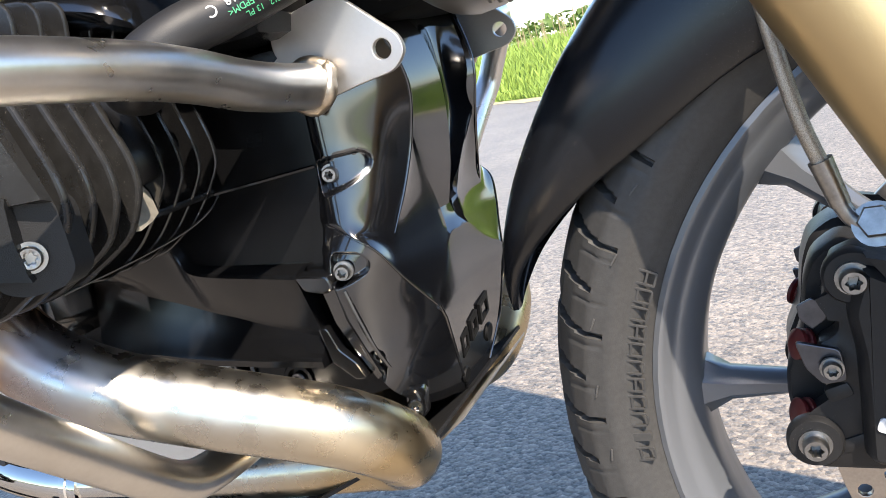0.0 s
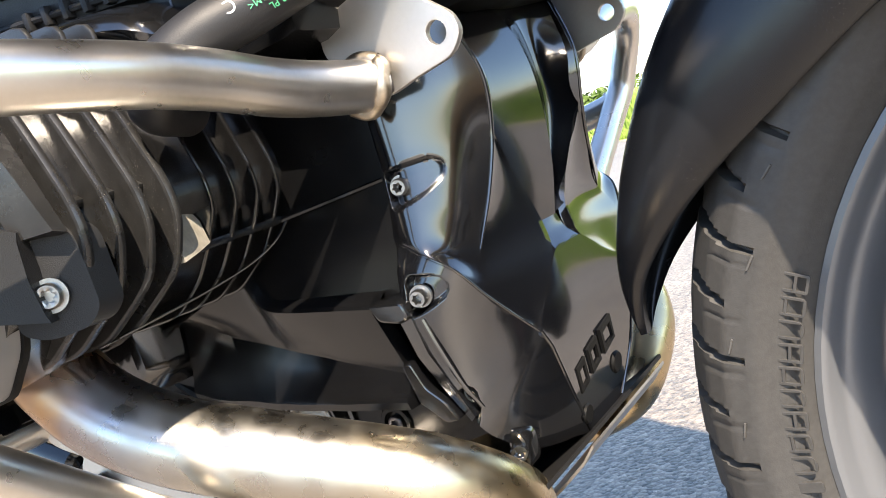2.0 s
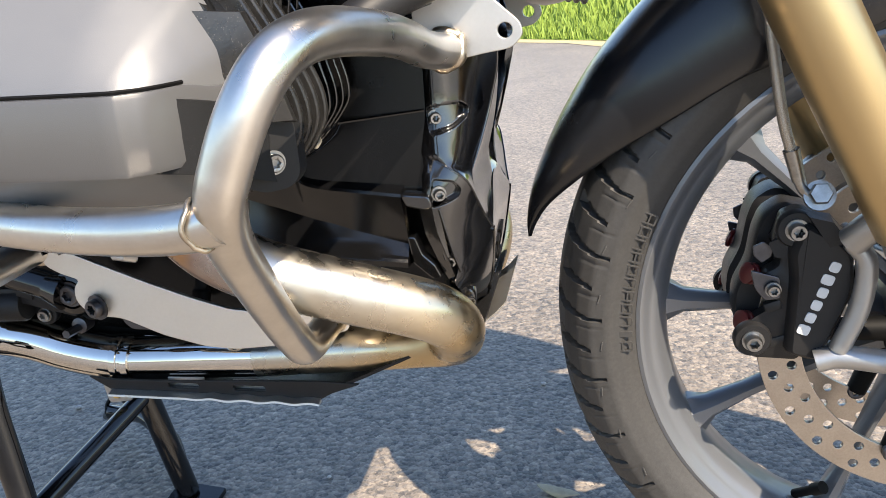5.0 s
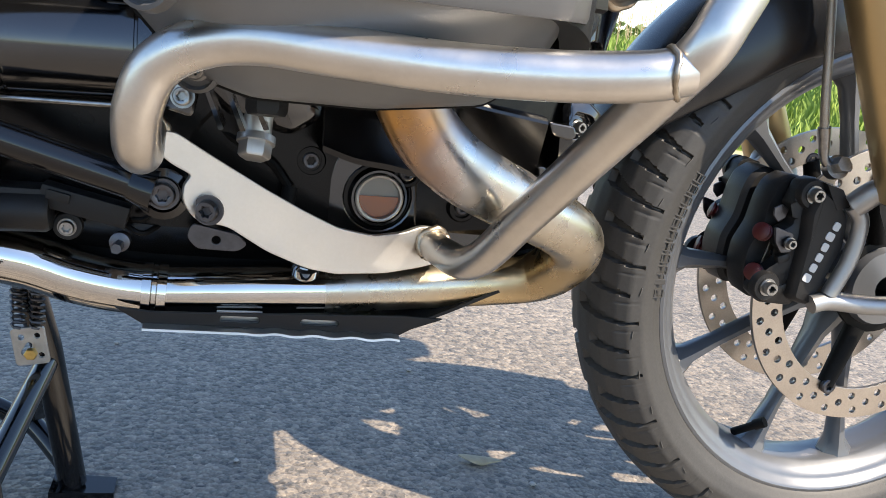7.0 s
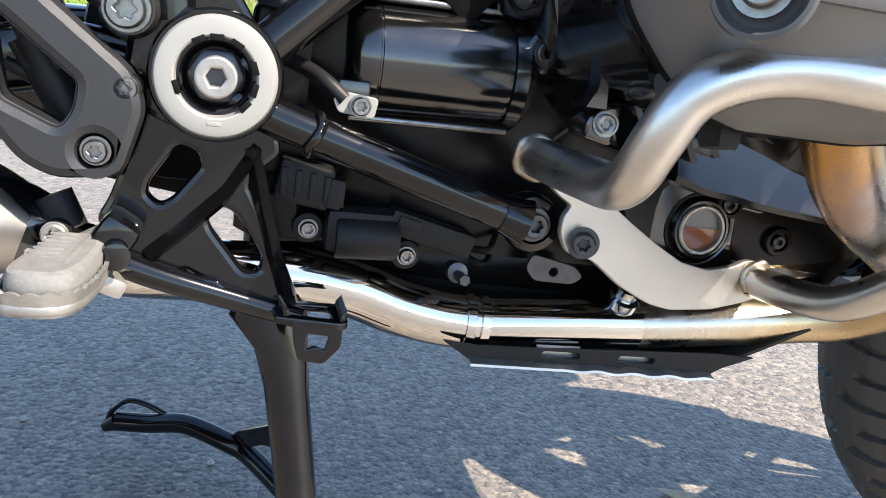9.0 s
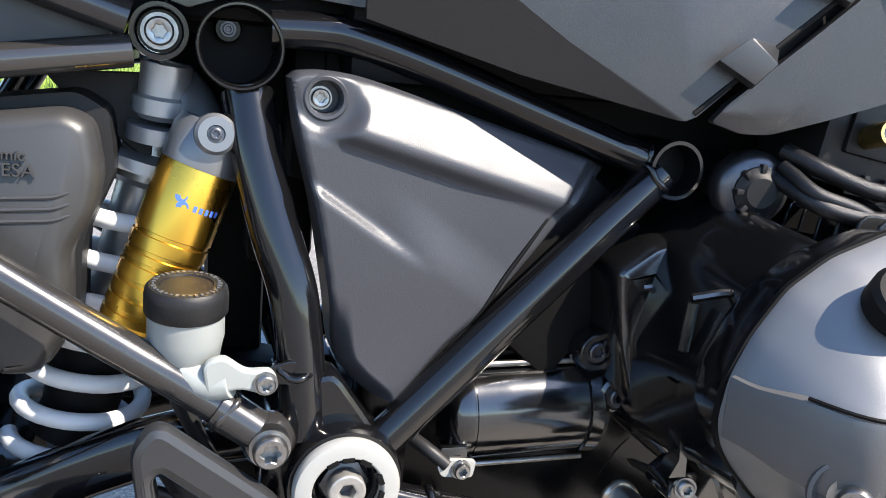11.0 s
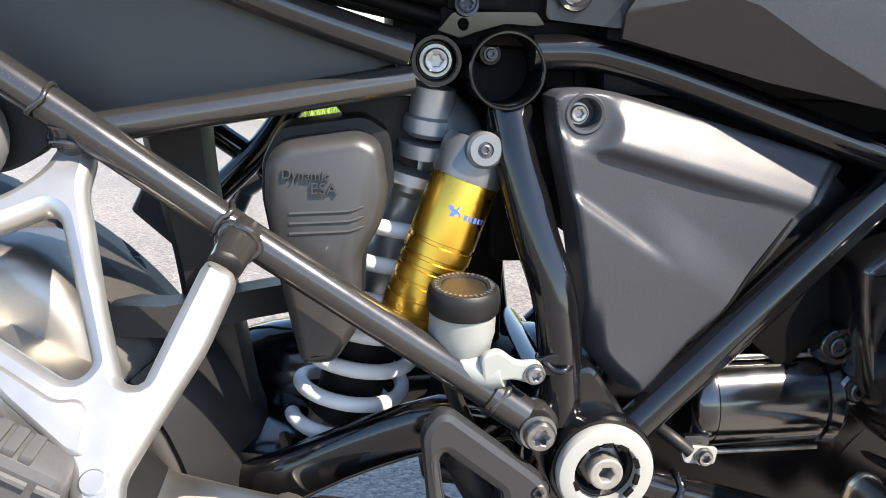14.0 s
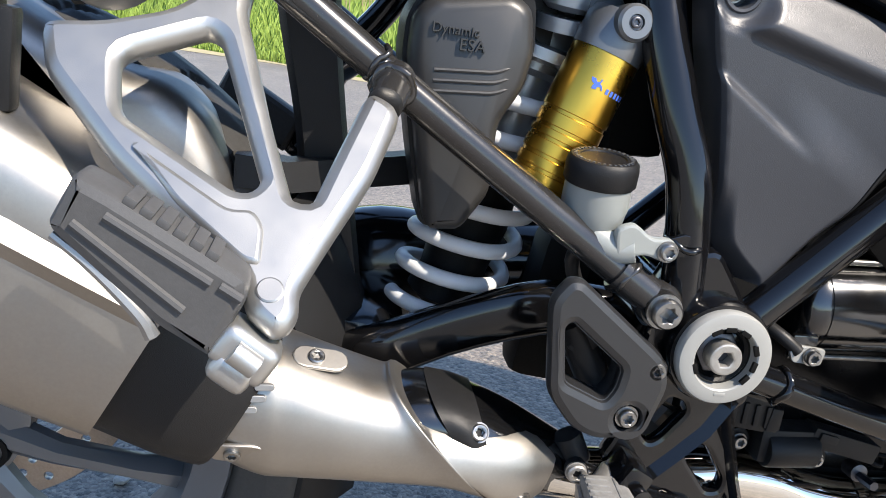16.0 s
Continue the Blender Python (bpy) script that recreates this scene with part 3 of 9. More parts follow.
# far woods all round: many small clumps
vs, fs = [], []
for i in range(16000):
    t = rng.uniform(0, 6.2832)
    d = rng.uniform(60, 95)
    c = Vector((d * math.cos(t), d * math.sin(t), 0))
    top = 2.0 + 1.0 * math.sin(3 * t) + 0.7 * math.sin(11 * t + 1)
    c.z = max(0.4, top) * rng.random() ** 0.7
    s = rng.uniform(0.22, 0.6)
    n = len(vs)
    p = [Vector((rng.uniform(-1, 1), rng.uniform(-1, 1), rng.uniform(-0.8, 0.8))) * s for _ in range(5)]
    vs += [c + q for q in p]
    fs += [(n, n + 1, n + 2), (n + 1, n + 2, n + 3), (n + 2, n + 3, n + 4), (n, n + 3, n + 4)]
me = bpy.data.meshes.new("far_woods")
me.from_pydata(vs, [], fs)
tagged(link("far_woods", me, tree_mat, None), "low line of trees and bushes in the distance", "woods", kind="stuff")

# pebbles and a leaf on the asphalt
pebble_mat = material("pebble", (0.45, 0.43, 0.40), 0.8, 0, stain=0.3, stain_size=200, bump=0.5)
for x, y, s in ((-0.52, 0.40, 0.012), (0.28, 0.19, 0.004), (0.55, 0.46, 0.005), (0.10, 0.55, 0.005), (-0.2, 0.35, 0.006), (0.64, 0.12, 0.005), (0.02, 0.25, 0.005)):
    bm = bmesh.new()
    bmesh.ops.create_icosphere(bm, subdivisions=2, radius=s)
    for v in bm.verts:
        v.co *= 0.85 + 0.3 * noise.noise(v.co * 90 + V(x, y, 0) * 31)
        v.co.z *= 0.55
    tagged(part("pebble", moved(bm, pose(x, y, s * 0.42, 0, 0, x * 900)), pebble_mat, None), "small pale rounded pebble on asphalt", "pebble", group="pebbles on the road")
leaf_mat = material("dry_leaf", (0.42, 0.36, 0.24), 0.7, 0, stain=0.3, stain_size=60)
bm = plate([fillet([(-.030, 0), (-.012, .009), (.012, .008), (.032, .001), (.010, -.008), (-.012, -.009)], 0.006)], 0.0016, 0.0003, pose(0.585, 0.175, 0.0015, 0, 0, -18))
for v in bm.verts:
    v.co.z += 0.006 * abs(math.sin((v.co.x - 0.585) * 60))
tagged(part("leaf", bm, leaf_mat, None), "dry curled tan leaf lying on asphalt", "leaf")

bike = tagged(new("motorcycle"), "large black and grey travel motorcycle standing on its centre stand", "motorcycle")
bike.empty_display_size = 0.1


# ---------- front wheel, fork and mudguard ----------
AX = V(0.9235, 0.0130, 0.3290)


def tyre_bm(profile, groove, seg=540):
    """A tyre about the y axis: its section, finely divided, with tread grooves sunk into it."""
    pts = [Vector((a, b, 0)) for a, b in profile]
    pr = []
    for a, b in zip(pts, pts[1:]):
        n = max(1, int((b - a).length / 0.0032))
        pr += [a.lerp(b, k / n) for k in range(n)]
    pr.append(pts[-1])
    bm = bmesh.new()
    rows = []
    for k in range(seg):
        t = 2 * math.pi * k / seg
        row = []
        for p in pr:
            d = groove(t, p.x, p.y)
            r, y = p.y - d * 0.7, p.x * (1 - 6.5 * d * min(1, abs(p.x) / 0.06) ** 3)
            row.append(bm.verts.new((r * math.cos(t), y, r * math.sin(t))))
        rows.append(row)
    for k in range(seg):
        a, b = rows[k], rows[(k + 1) % seg]
        for j in range(len(pr) - 1):
            bm.faces.new((a[j], a[j + 1], b[j + 1], b[j]))
    return bm


def front_groove(t, y, r):
    if r < 0.2820:
        return 0.0
    s = abs(y)
    n = 62
    ph = t * n / (2 * math.pi) + (0.5 if y > 0 else 0.0)
    k = math.floor(ph)
    f = ph - k
    lo, hi = (0.006, 0.0585) if k % 2 == 0 else (0.024, 0.0565)
    line = 0.25 + 0.45 * (s - 0.01) / 0.05
    w = max(0.035, min(0.22, 0.21 - 0.17 * (s - 0.018) / 0.040))
    if lo < s < hi and abs(f - line) < w:
        return 0.0090
    if s > 0.049 and abs(f - 0.93) < 0.03:
        return 0.0012
    return 0.0


fw = [(-0.038, 0.246), (-0.0455, 0.2515), (-0.0535, 0.262), (-0.0592, 0.2765), (-0.0575, 0.2905), (-0.0495, 0.302), (-0.036, 0.312), (-0.018, 0.3178), (0, 0.3195)]
fw = fw + [(-a, b) for a, b in fw[-2::-1]]
RIM_HALF = [(0.2490, 0.0395), (0.2512, 0.0420), (0.2508, 0.0452), (0.2475, 0.0462), (0.2440, 0.0445), (0.2405, 0.0385), (0.2370, 0.0365), (0.2335, 0.0350), (0.2290, 0.0290), (0.2245, 0.0235), (0.2225, 0.0190), (0.2222, 0.0060)]
front_wheel = part("front_wheel", lathe(RIM_HALF + [(r, -h) for r, h in RIM_HALF[::-1]] + [(0.2360, -0.030), (0.2300, 0.0), (0.2360, 0.030)], (0, 0, 0), (0, -1, 0), 96, close=True),
                   rim_grey, bike, "grey cast front wheel rim with ten thin spokes")
front_wheel.location = AX
part("tyre", tyre_bm(fw, front_groove, 1240), rubber, front_wheel, "black road tyre with diagonal tread grooves")
# raised lettering on the side wall as plain bars, and small marks
let_mat = material("raised_rubber", (0.055, 0.053, 0.050), 0.5, 0, bump=0.1)


def wall_y(r):
    return -(0.0592 - max(0, 0.2765 - r) * 0.40 - max(0, r - 0.2765) * 0.12)


for start in (157.5, 337.5):
    for k in range(11):
        a = radians(start + 2.62 * k)
        rr, hh, w, st = 0.2630, 0.0092, 0.0049 if k != 9 else 0.0028, 0.0015
        u = V(math.cos(a), 0, math.sin(a))
        tdir = V(-math.sin(a), 0, math.cos(a))
        m = basis(u * rr + V(0, wall_y(rr) - 0.0003, 0), tdir, u)
        loops = [fillet([(-w, -hh), (w, -hh), (w, hh), (-w, hh)], 0.0015 + 0.0015 * (k % 3))]
        if w > 0.004:
            cut = -0.003 + 0.003 * (k % 3)
            loops += [[(-w + st, -hh + st), (w - st, -hh + st), (w - st, cut - st / 2), (-w + st, cut - st / 2)], [(-w + st, cut + st / 2), (w - st, cut + st / 2), (w - st, hh - st), (-w + st, hh - st)]]
        part("raised_mark", plate(loops, 0.0016, 0.0002, m), rubber, front_wheel)
for k in range(40):
    a = radians(9 * k + 3)
    u, tdir = V(math.cos(a), 0, math.sin(a)), V(-math.sin(a), 0, math.cos(a))
    rr = 0.286 - 0.003 * (k % 3)
    m = basis(u * rr + V(0, wall_y(rr) - 0.0003, 0), tdir, u)
    part("wear_mark", plate([[(-.004, -.0006), (.004, .001), (.004, .002), (-.004, .0004)]], 0.0014, 0.0002, m), let_mat, front_wheel)


def spoke(a0, y):
    u = V(math.cos(a0), 0, math.sin(a0))
    t = V(-math.sin(a0), 0, math.cos(a0))
    secs = []
    for r, w, d in ((0.040, 0.013, 0.030), (0.075, 0.0095, 0.017), (0.12, 0.0075, 0.013), (0.17, 0.0075, 0.012), (0.207, 0.011, 0.015), (0.2245, 0.022, 0.020)):
        c = u * r + V(0, y, 0)
        secs.append([c + t * (w * math.cos(q)) * (1 if abs(math.cos(q)) > .8 else .9) + V(0, d * math.sin(q), 0) for q in [k * math.pi / 4 + math.pi / 8 for k in range(8)]])
    return loft(secs)


for k in range(5):
    for s in (-15.5, 15.5):
        part("spoke", spoke(radians(193.5 + 72 * k + s), -0.004), rim_grey, front_wheel)
part("hub", lathe([(0.014, 0.062), (0.040, 0.060), (0.046, 0.045), (0.046, -0.045), (0.040, -0.060), (0.014, -0.062)], (0, 0, 0), (0, -1, 0), 40), rim_grey, front_wheel)
part("valve_stem", join(tube([(-.100, -.004, -.196), (-.088, -.022, -.178)], 0.0045, 10), tube([(-.088, -.022, -.178), (-.082, -.030, -.170)], 0.006, 10)), deep_black, front_wheel, "short black rubber valve stem with cap")


def disc_bm(r0, r1, th, holes, m, rows=3, dot=0.0042):
    loops = [circle(0, 0, r1, 96), circle(0, 0, r0, 72)]
    for k in range(holes):
        a = 2 * math.pi * k / holes
        for j in range(rows):
            if (k + j) % 2 == 0:
                rr = r0 + (r1 - r0) * (0.26 + 0.24 * j)
                aa = a + 0.02 * j
                loops.append(circle(rr * math.cos(aa), rr * math.sin(aa), dot, 9))
    return plate(loops, th, 0.0004, m)


for y in (-0.052, 0.052):
    d = part("brake_disc", disc_bm(0.1175, 0.1525, 0.0046, 48, side(y)), disc_steel, front_wheel, "perforated steel brake disc")
    arms = [circle(0, 0, 0.052, 40), circle(0, 0, 0.036, 32)]
    part("disc_carrier", plate(arms, 0.005, 0.0005, side(y * 0.95)), deep_black, d)
    for k in range(5):
        a = radians(36 + 72 * k)
        part("disc_arm", tube([V(math.cos(a) * .050, y * .95, math.sin(a) * .050), V(math.cos(a) * .119, y, math.sin(a) * .119)], (0.011, 0.009), 10), deep_black, d)
        part("disc_bolt", torx(0.0085, 0.005, facing((math.cos(a) * .119, y - 0.003 if y < 0 else y + 0.001, math.sin(a) * .119))), dark_steel, d)

# mudguard: a deep curved shell over the tyre
prof = [(168.5, 0.352, 0.352, 0.007), (166, 0.356, 0.350, 0.016), (162, 0.359, 0.344, 0.031), (157, 0.360, 0.331, 0.047), (150, 0.361, 0.313, 0.060), (140, 0.363, 0.291, 0.070), (128, 0.365, 0.276, 0.071), (115, 0.367, 0.262, 0.071), (100, 0.368, 0.268, 0.070), (82, 0.367, 0.295, 0.068), (62, 0.364, 0.320, 0.064), (44, 0.360, 0.338, 0.050)]


def guard_section(deg, top, low, half, thick):
    u = V(math.cos(radians(deg)), 0, math.sin(radians(deg)))
    out = []
    pts = [(-0.97, low), (-1.0, low + (top - low) * .18), (-0.985, low + (top - low) * .40), (-0.93, low + (top - low) * .62), (-0.82, low + (top - low) * .80), (-0.62, low + (top - low) * .92), (-0.32, low + (top - low) * .985), (0, top)]
    pts = pts + [(-a, b) for a, b in pts[-2::-1]]
    for a, b in pts:
        out.append(AX + u * (b - thick) + V(0, a * (half - thick), 0))
    return out


outer = [guard_section(*p, 0.0) for p in prof]
inner = [guard_section(*p, 0.003) for p in prof]


def refine(secs, n=4):
    cols = [spline([s[k] for s in secs], n) for k in range(len(secs[0]))]
    return [[c[i] for c in cols] for i in range(len(cols[0]))]


outer, inner = refine(outer), refine(inner)
bm = loft([o + i[::-1] for o, i in zip(outer, inner)])
mudguard = part("front_mudguard", bm, fender_black, bike, "matt black plastic front mudguard with dust specks")


def fork_leg(s):
    top, low = V(0.700, -0.108 * s, 0.755), V(0.862, -0.108 * s, 0.440)
    d = (low - top).normalized()
    leg = part("fork_leg", lathe([(0.0, 0), (0.026, 0), (0.0275, 0.004), (0.0275, (low - top).length - 0.002), (0.0265, (low - top).length), (0.0, (low - top).length)], top, d, 40), fork_gold, bike, "gold anodised fork tube")
    c = low + d * 0.002
    secs = []
    for h, r, dx in ((0, 0.0255, 0), (0.012, 0.0265, 0), (0.05, 0.024, 0.0), (0.085, 0.021, 0.004), (0.118, 0.026, 0.012), (0.145, 0.024, 0.016), (0.160, 0.012, 0.016)):
        o = c + d * h + V(dx, 0, 0)
        u = V(0, 1, 0)
        w = d.cross(u)
        secs.append([o + u * r * math.cos(q) + w * r * math.sin(q) for q in [2 * math.pi * k / 20 for k in range(20)]])
    foot = part("fork_foot", loft(secs), cast_alu, leg, "bare cast aluminium fork foot")
    part("axle_nut", hexnut(0.016, 0.010, facing((AX.x, -0.131 * s, AX.z), (0, -s, 0))), dark_steel, foot)
    # arms that carry the caliper
    for pts, r in (([(0.856, -0.100, 0.446), (0.840, -0.090, 0.436), (0.829, -0.080, 0.420)], 0.012), ([(0.829, -0.080, 0.420), (0.840, -0.082, 0.404), (0.838, -0.082, 0.368), (0.826, -0.080, 0.330)], 0.0080), ([(0.915, -0.100, 0.330), (0.870, -0.090, 0.324), (0.829, -0.080, 0.324), (0.810, -0.078, 0.319)], 0.0095), ([(0.865, -0.104, 0.420), (0.885, -0.104, 0.38), (0.905, -0.104, 0.345)], 0.015)):
        part("caliper_arm", tube(spline([(x, y * s, z) for x, y, z in pts], 5), r, 14), cast_alu, foot)
    return leg


legR, legL = fork_leg(1), fork_leg(-1)


def caliper(s):
    """A four-piston radial caliper: two halves over the disc, bolts, pistons, pad pins."""
    m = side(-0.066 * s)
    if s < 0:
        m = side(0.066) @ Matrix.Diagonal((1, 1, -1, 1))
    body = fillet([(0.738, 0.324), (0.751, 0.313), (0.786, 0.311), (0.806, 0.340), (0.801, 0.400), (0.798, 0.434), (0.782, 0.442), (0.768, 0.437), (0.762, 0.416), (0.768, 0.404), (0.768, 0.394), (0.757, 0.388), (0.756, 0.372), (0.765, 0.366), (0.764, 0.354), (0.752, 0.346)], 0.004)
    c = part("brake_caliper", shell(body, [(-0.003, 0.001), (0.010, 0.0), (0.0135, 0.001), (0.0155, 0.004)], m), caliper_black, bike, "black radial brake caliper with pale lettering bar")
    far = fillet([(0.744, 0.322), (0.738, 0.344), (0.739, 0.364), (0.749, 0.386), (0.753, 0.414), (0.759, 0.430), (0.774, 0.440), (0.800, 0.434), (0.804, 0.340), (0.786, 0.312), (0.753, 0.311)], 0.006)
    part("far_body", shell(far, [(-0.043, 0.006), (-0.038, 0.001), (-0.012, 0.0), (-0.008, 0.002)], m), caliper_black, c)
    face = fillet([(0.775, 0.322), (0.798, 0.315), (0.808, 0.335), (0.822, 0.376), (0.820, 0.406), (0.812, 0.417), (0.783, 0.434), (0.774, 0.409), (0.777, 0.385), (0.776, 0.346)], 0.006)
    part("outer_half", shell(face, [(0.006, -0.002), (0.018, -0.001), (0.024, 0.001), (0.0275, 0.004)], m), caliper_black, c)
    part("inner_half", shell(face, [(-0.050, 0.004), (-0.046, 0.0), (-0.030, 0.0), (-0.026, 0.001)], m), caliper_black, c)
    for x, z in ((0.778, 0.426), (0.750, 0.332)):
        mm = facing((x, -0.0855 * s, z), (0, -s, 0))
        part("bolt_boss", lathe([(0, 0), (0.0150, 0), (0.0150, 0.006), (0.0135, 0.0085), (0.0, 0.0085)], (x, -0.078 * s, z), (0, -s, 0), 28), caliper_black, c)
        part("mount_bolt", torx(0.0068, 0.010, mm, 0.0088), screw_steel, c, "bright steel mounting bolt")
    part("bolt_lug", loft([[V(0.783, -0.078 * s, 0.440), V(0.803, -0.078 * s, 0.436), V(0.818, -0.078 * s, 0.418), V(0.800, -0.078 * s, 0.412)], [V(0.785, -0.093 * s, 0.438), V(0.802, -0.095 * s, 0.434), V(0.814, -0.096 * s, 0.418), V(0.801, -0.094 * s, 0.414)]]), caliper_black, c)
    part("pad_pin", torx(0.005, 0.006, facing((0.763, -0.087 * s, 0.377), (0, -s, 0)), 0.0062), screw_steel, c)
    part("pin_strap", plate([fillet([(0.746, 0.392), (0.768, 0.386), (0.770, 0.368), (0.758, 0.366), (0.750, 0.376)], 0.003)], 0.003, 0.0006, m @ Matrix.Translation((0, 0, 0.017))), dark_steel, c)
    for x, y, z in ((0.753, -0.060, 0.380), (0.749, -0.066, 0.340)):
        part("piston_seal", lathe([(0.0050, 0), (0.0092, 0.001), (0.0092, 0.003), (0.0066, 0.0045), (0.0090, 0.006), (0.0090, 0.008), (0.0050, 0.010), (0.0, 0.010)], (x, y * s, z), (-0.9, -0.5 * s, 0.3), 20), red_seal, c, "dark red rubber piston seal")
    part("machined_face", plate([fillet([(0.749, 0.408), (0.757, 0.412), (0.765, 0.407), (0.763, 0.399), (0.756, 0.394), (0.750, 0.400)], 0.001)], 0.002, 0.0005, m @ Matrix.Translation((0, 0, 0.006))), dark_steel, c)
    for x, z, w in ((0.772, 0.330, 0.020), (0.765, 0.360, 0.014)):
        part("casting_rib", box((x, -0.079 * s, z), (w, 0.008, 0.009), 0.003, (0, -20, 0)), caliper_black, c)
    if s > 0:
        a, b = V(0.7855, -0.0940, 0.341), V(0.8075, -0.0940, 0.403)
        u = (b - a).normalized()
        n = V(0, -1, 0)
        mb = basis(a, u, n.cross(u))
        for i in range(6):
            w, h = (0.0085, 0.0056) if i in (0, 4) else (0.0085, 0.0040)
            x0 = i * 0.0112
            part("pale_mark", plate([fillet([(x0, -0.004), (x0 + w, -0.004), (x0 + w, h), (x0, h)], 0.0026)], 0.0012, 0.0003, mb), letter_white, c)
    c.location = (0.014, 0.018 * s, 0)
    return c


calR, calL = caliper(1), caliper(-1)
# brake hose with banjo
part("brake_hose", tube(spline([(0.742, -0.062, 0.720), (0.756, -0.066, 0.640), (0.768, -0.072, 0.560), (0.776, -0.073, 0.515), (0.785, -0.071, 0.484)], 8), 0.0042, 12), braid_steel, bike, "braided steel brake hose")
part("hose_ferrule", join(tube([(0.7835, -0.0712, 0.490), (0.7905, -0.070, 0.466)], (0.0062, 0.0052), 14), tube(spline([(0.7905, -0.070, 0.466), (0.795, -0.070, 0.458), (0.803, -0.072, 0.452)], 4), 0.0045, 12)), screw_steel, bike)
part("banjo_bolt", join(lathe([(0.0, 0), (0.011, 0), (0.0115, 0.004), (0.0115, 0.010), (0.0, 0.010)], (0.806, -0.066, 0.452), (-0.1, -1, 0.35), 20), hexnut(0.0085, 0.012, facing((0.805, -0.074, 0.4555), (-0.1, -1, 0.35)))), screw_steel, bike, "bright hexagon banjo bolt")


# ---------- crash bars ----------
WA, JN, BB, WB = V(0.538, -0.109, 0.580), V(0.466, -0.362, 0.532), V(0.427, -0.186, 0.378), V(0.418, -0.088, 0.363)
T1 = spline([WA, (0.5335, -0.140, 0.5835), (0.5305, -0.168, 0.5885), (0.527, -0.200, 0.5970), (0.524, -0.240, 0.604), (0.515, -0.300, 0.611), (0.507, -0.333, 0.610), (0.499, -0.353, 0.601), (0.489, -0.363, 0.583), (0.478, -0.365, 0.560), (0.470, -0.362, 0.541), (0.460, -0.340, 0.515),
             (0.450, -0.300, 0.478), (0.437, -0.240, 0.424), (0.431, -0.205, 0.393), (0.427, -0.186, 0.3795), (0.424, -0.165, 0.371), (0.421, -0.130, 0.366), WB], 6)
T2 = spline([JN + V(0.0, 0.004, 0), (0.447, -0.356, 0.527), (0.408, -0.345, 0.522), (0.355, -0.330, 0.5195), (0.301, -0.315, 0.5205), (0.262, -0.303, 0.5215), (0.235, -0.296, 0.516), (0.215, -0.289, 0.503), (0.206, -0.283, 0.482), (0.204, -0.270, 0.462), (0.204, -0.250, 0.452), (0.202, -0.215, 0.450), (0.199, -0.160, 0.449), (0.198, -0.146, 0.449)], 6)


def bead(c, n, r, seed, th=0.0042):
    """An uneven weld bead round a tube."""
    rg = random.Random(seed)
    n = Vector(n).normalized()
    u = n.orthogonal().normalized()
    w = n.cross(u)
    pts = []
    for k in range(36):
        a = 2 * math.pi * k / 36
        pts.append(Vector(c) + (u * math.cos(a) + w * math.sin(a)) * (r + 0.0005 * math.sin(5 * a + seed) + rg.uniform(-.0002, .0003)) + n * (0.0014 * math.sin(3 * a + seed) + rg.uniform(-.0004, .0004)))
    pts.append(pts[0])
    return tube(pts, [th * rg.uniform(.9, 1.12) for _ in pts], 10, cap=False)


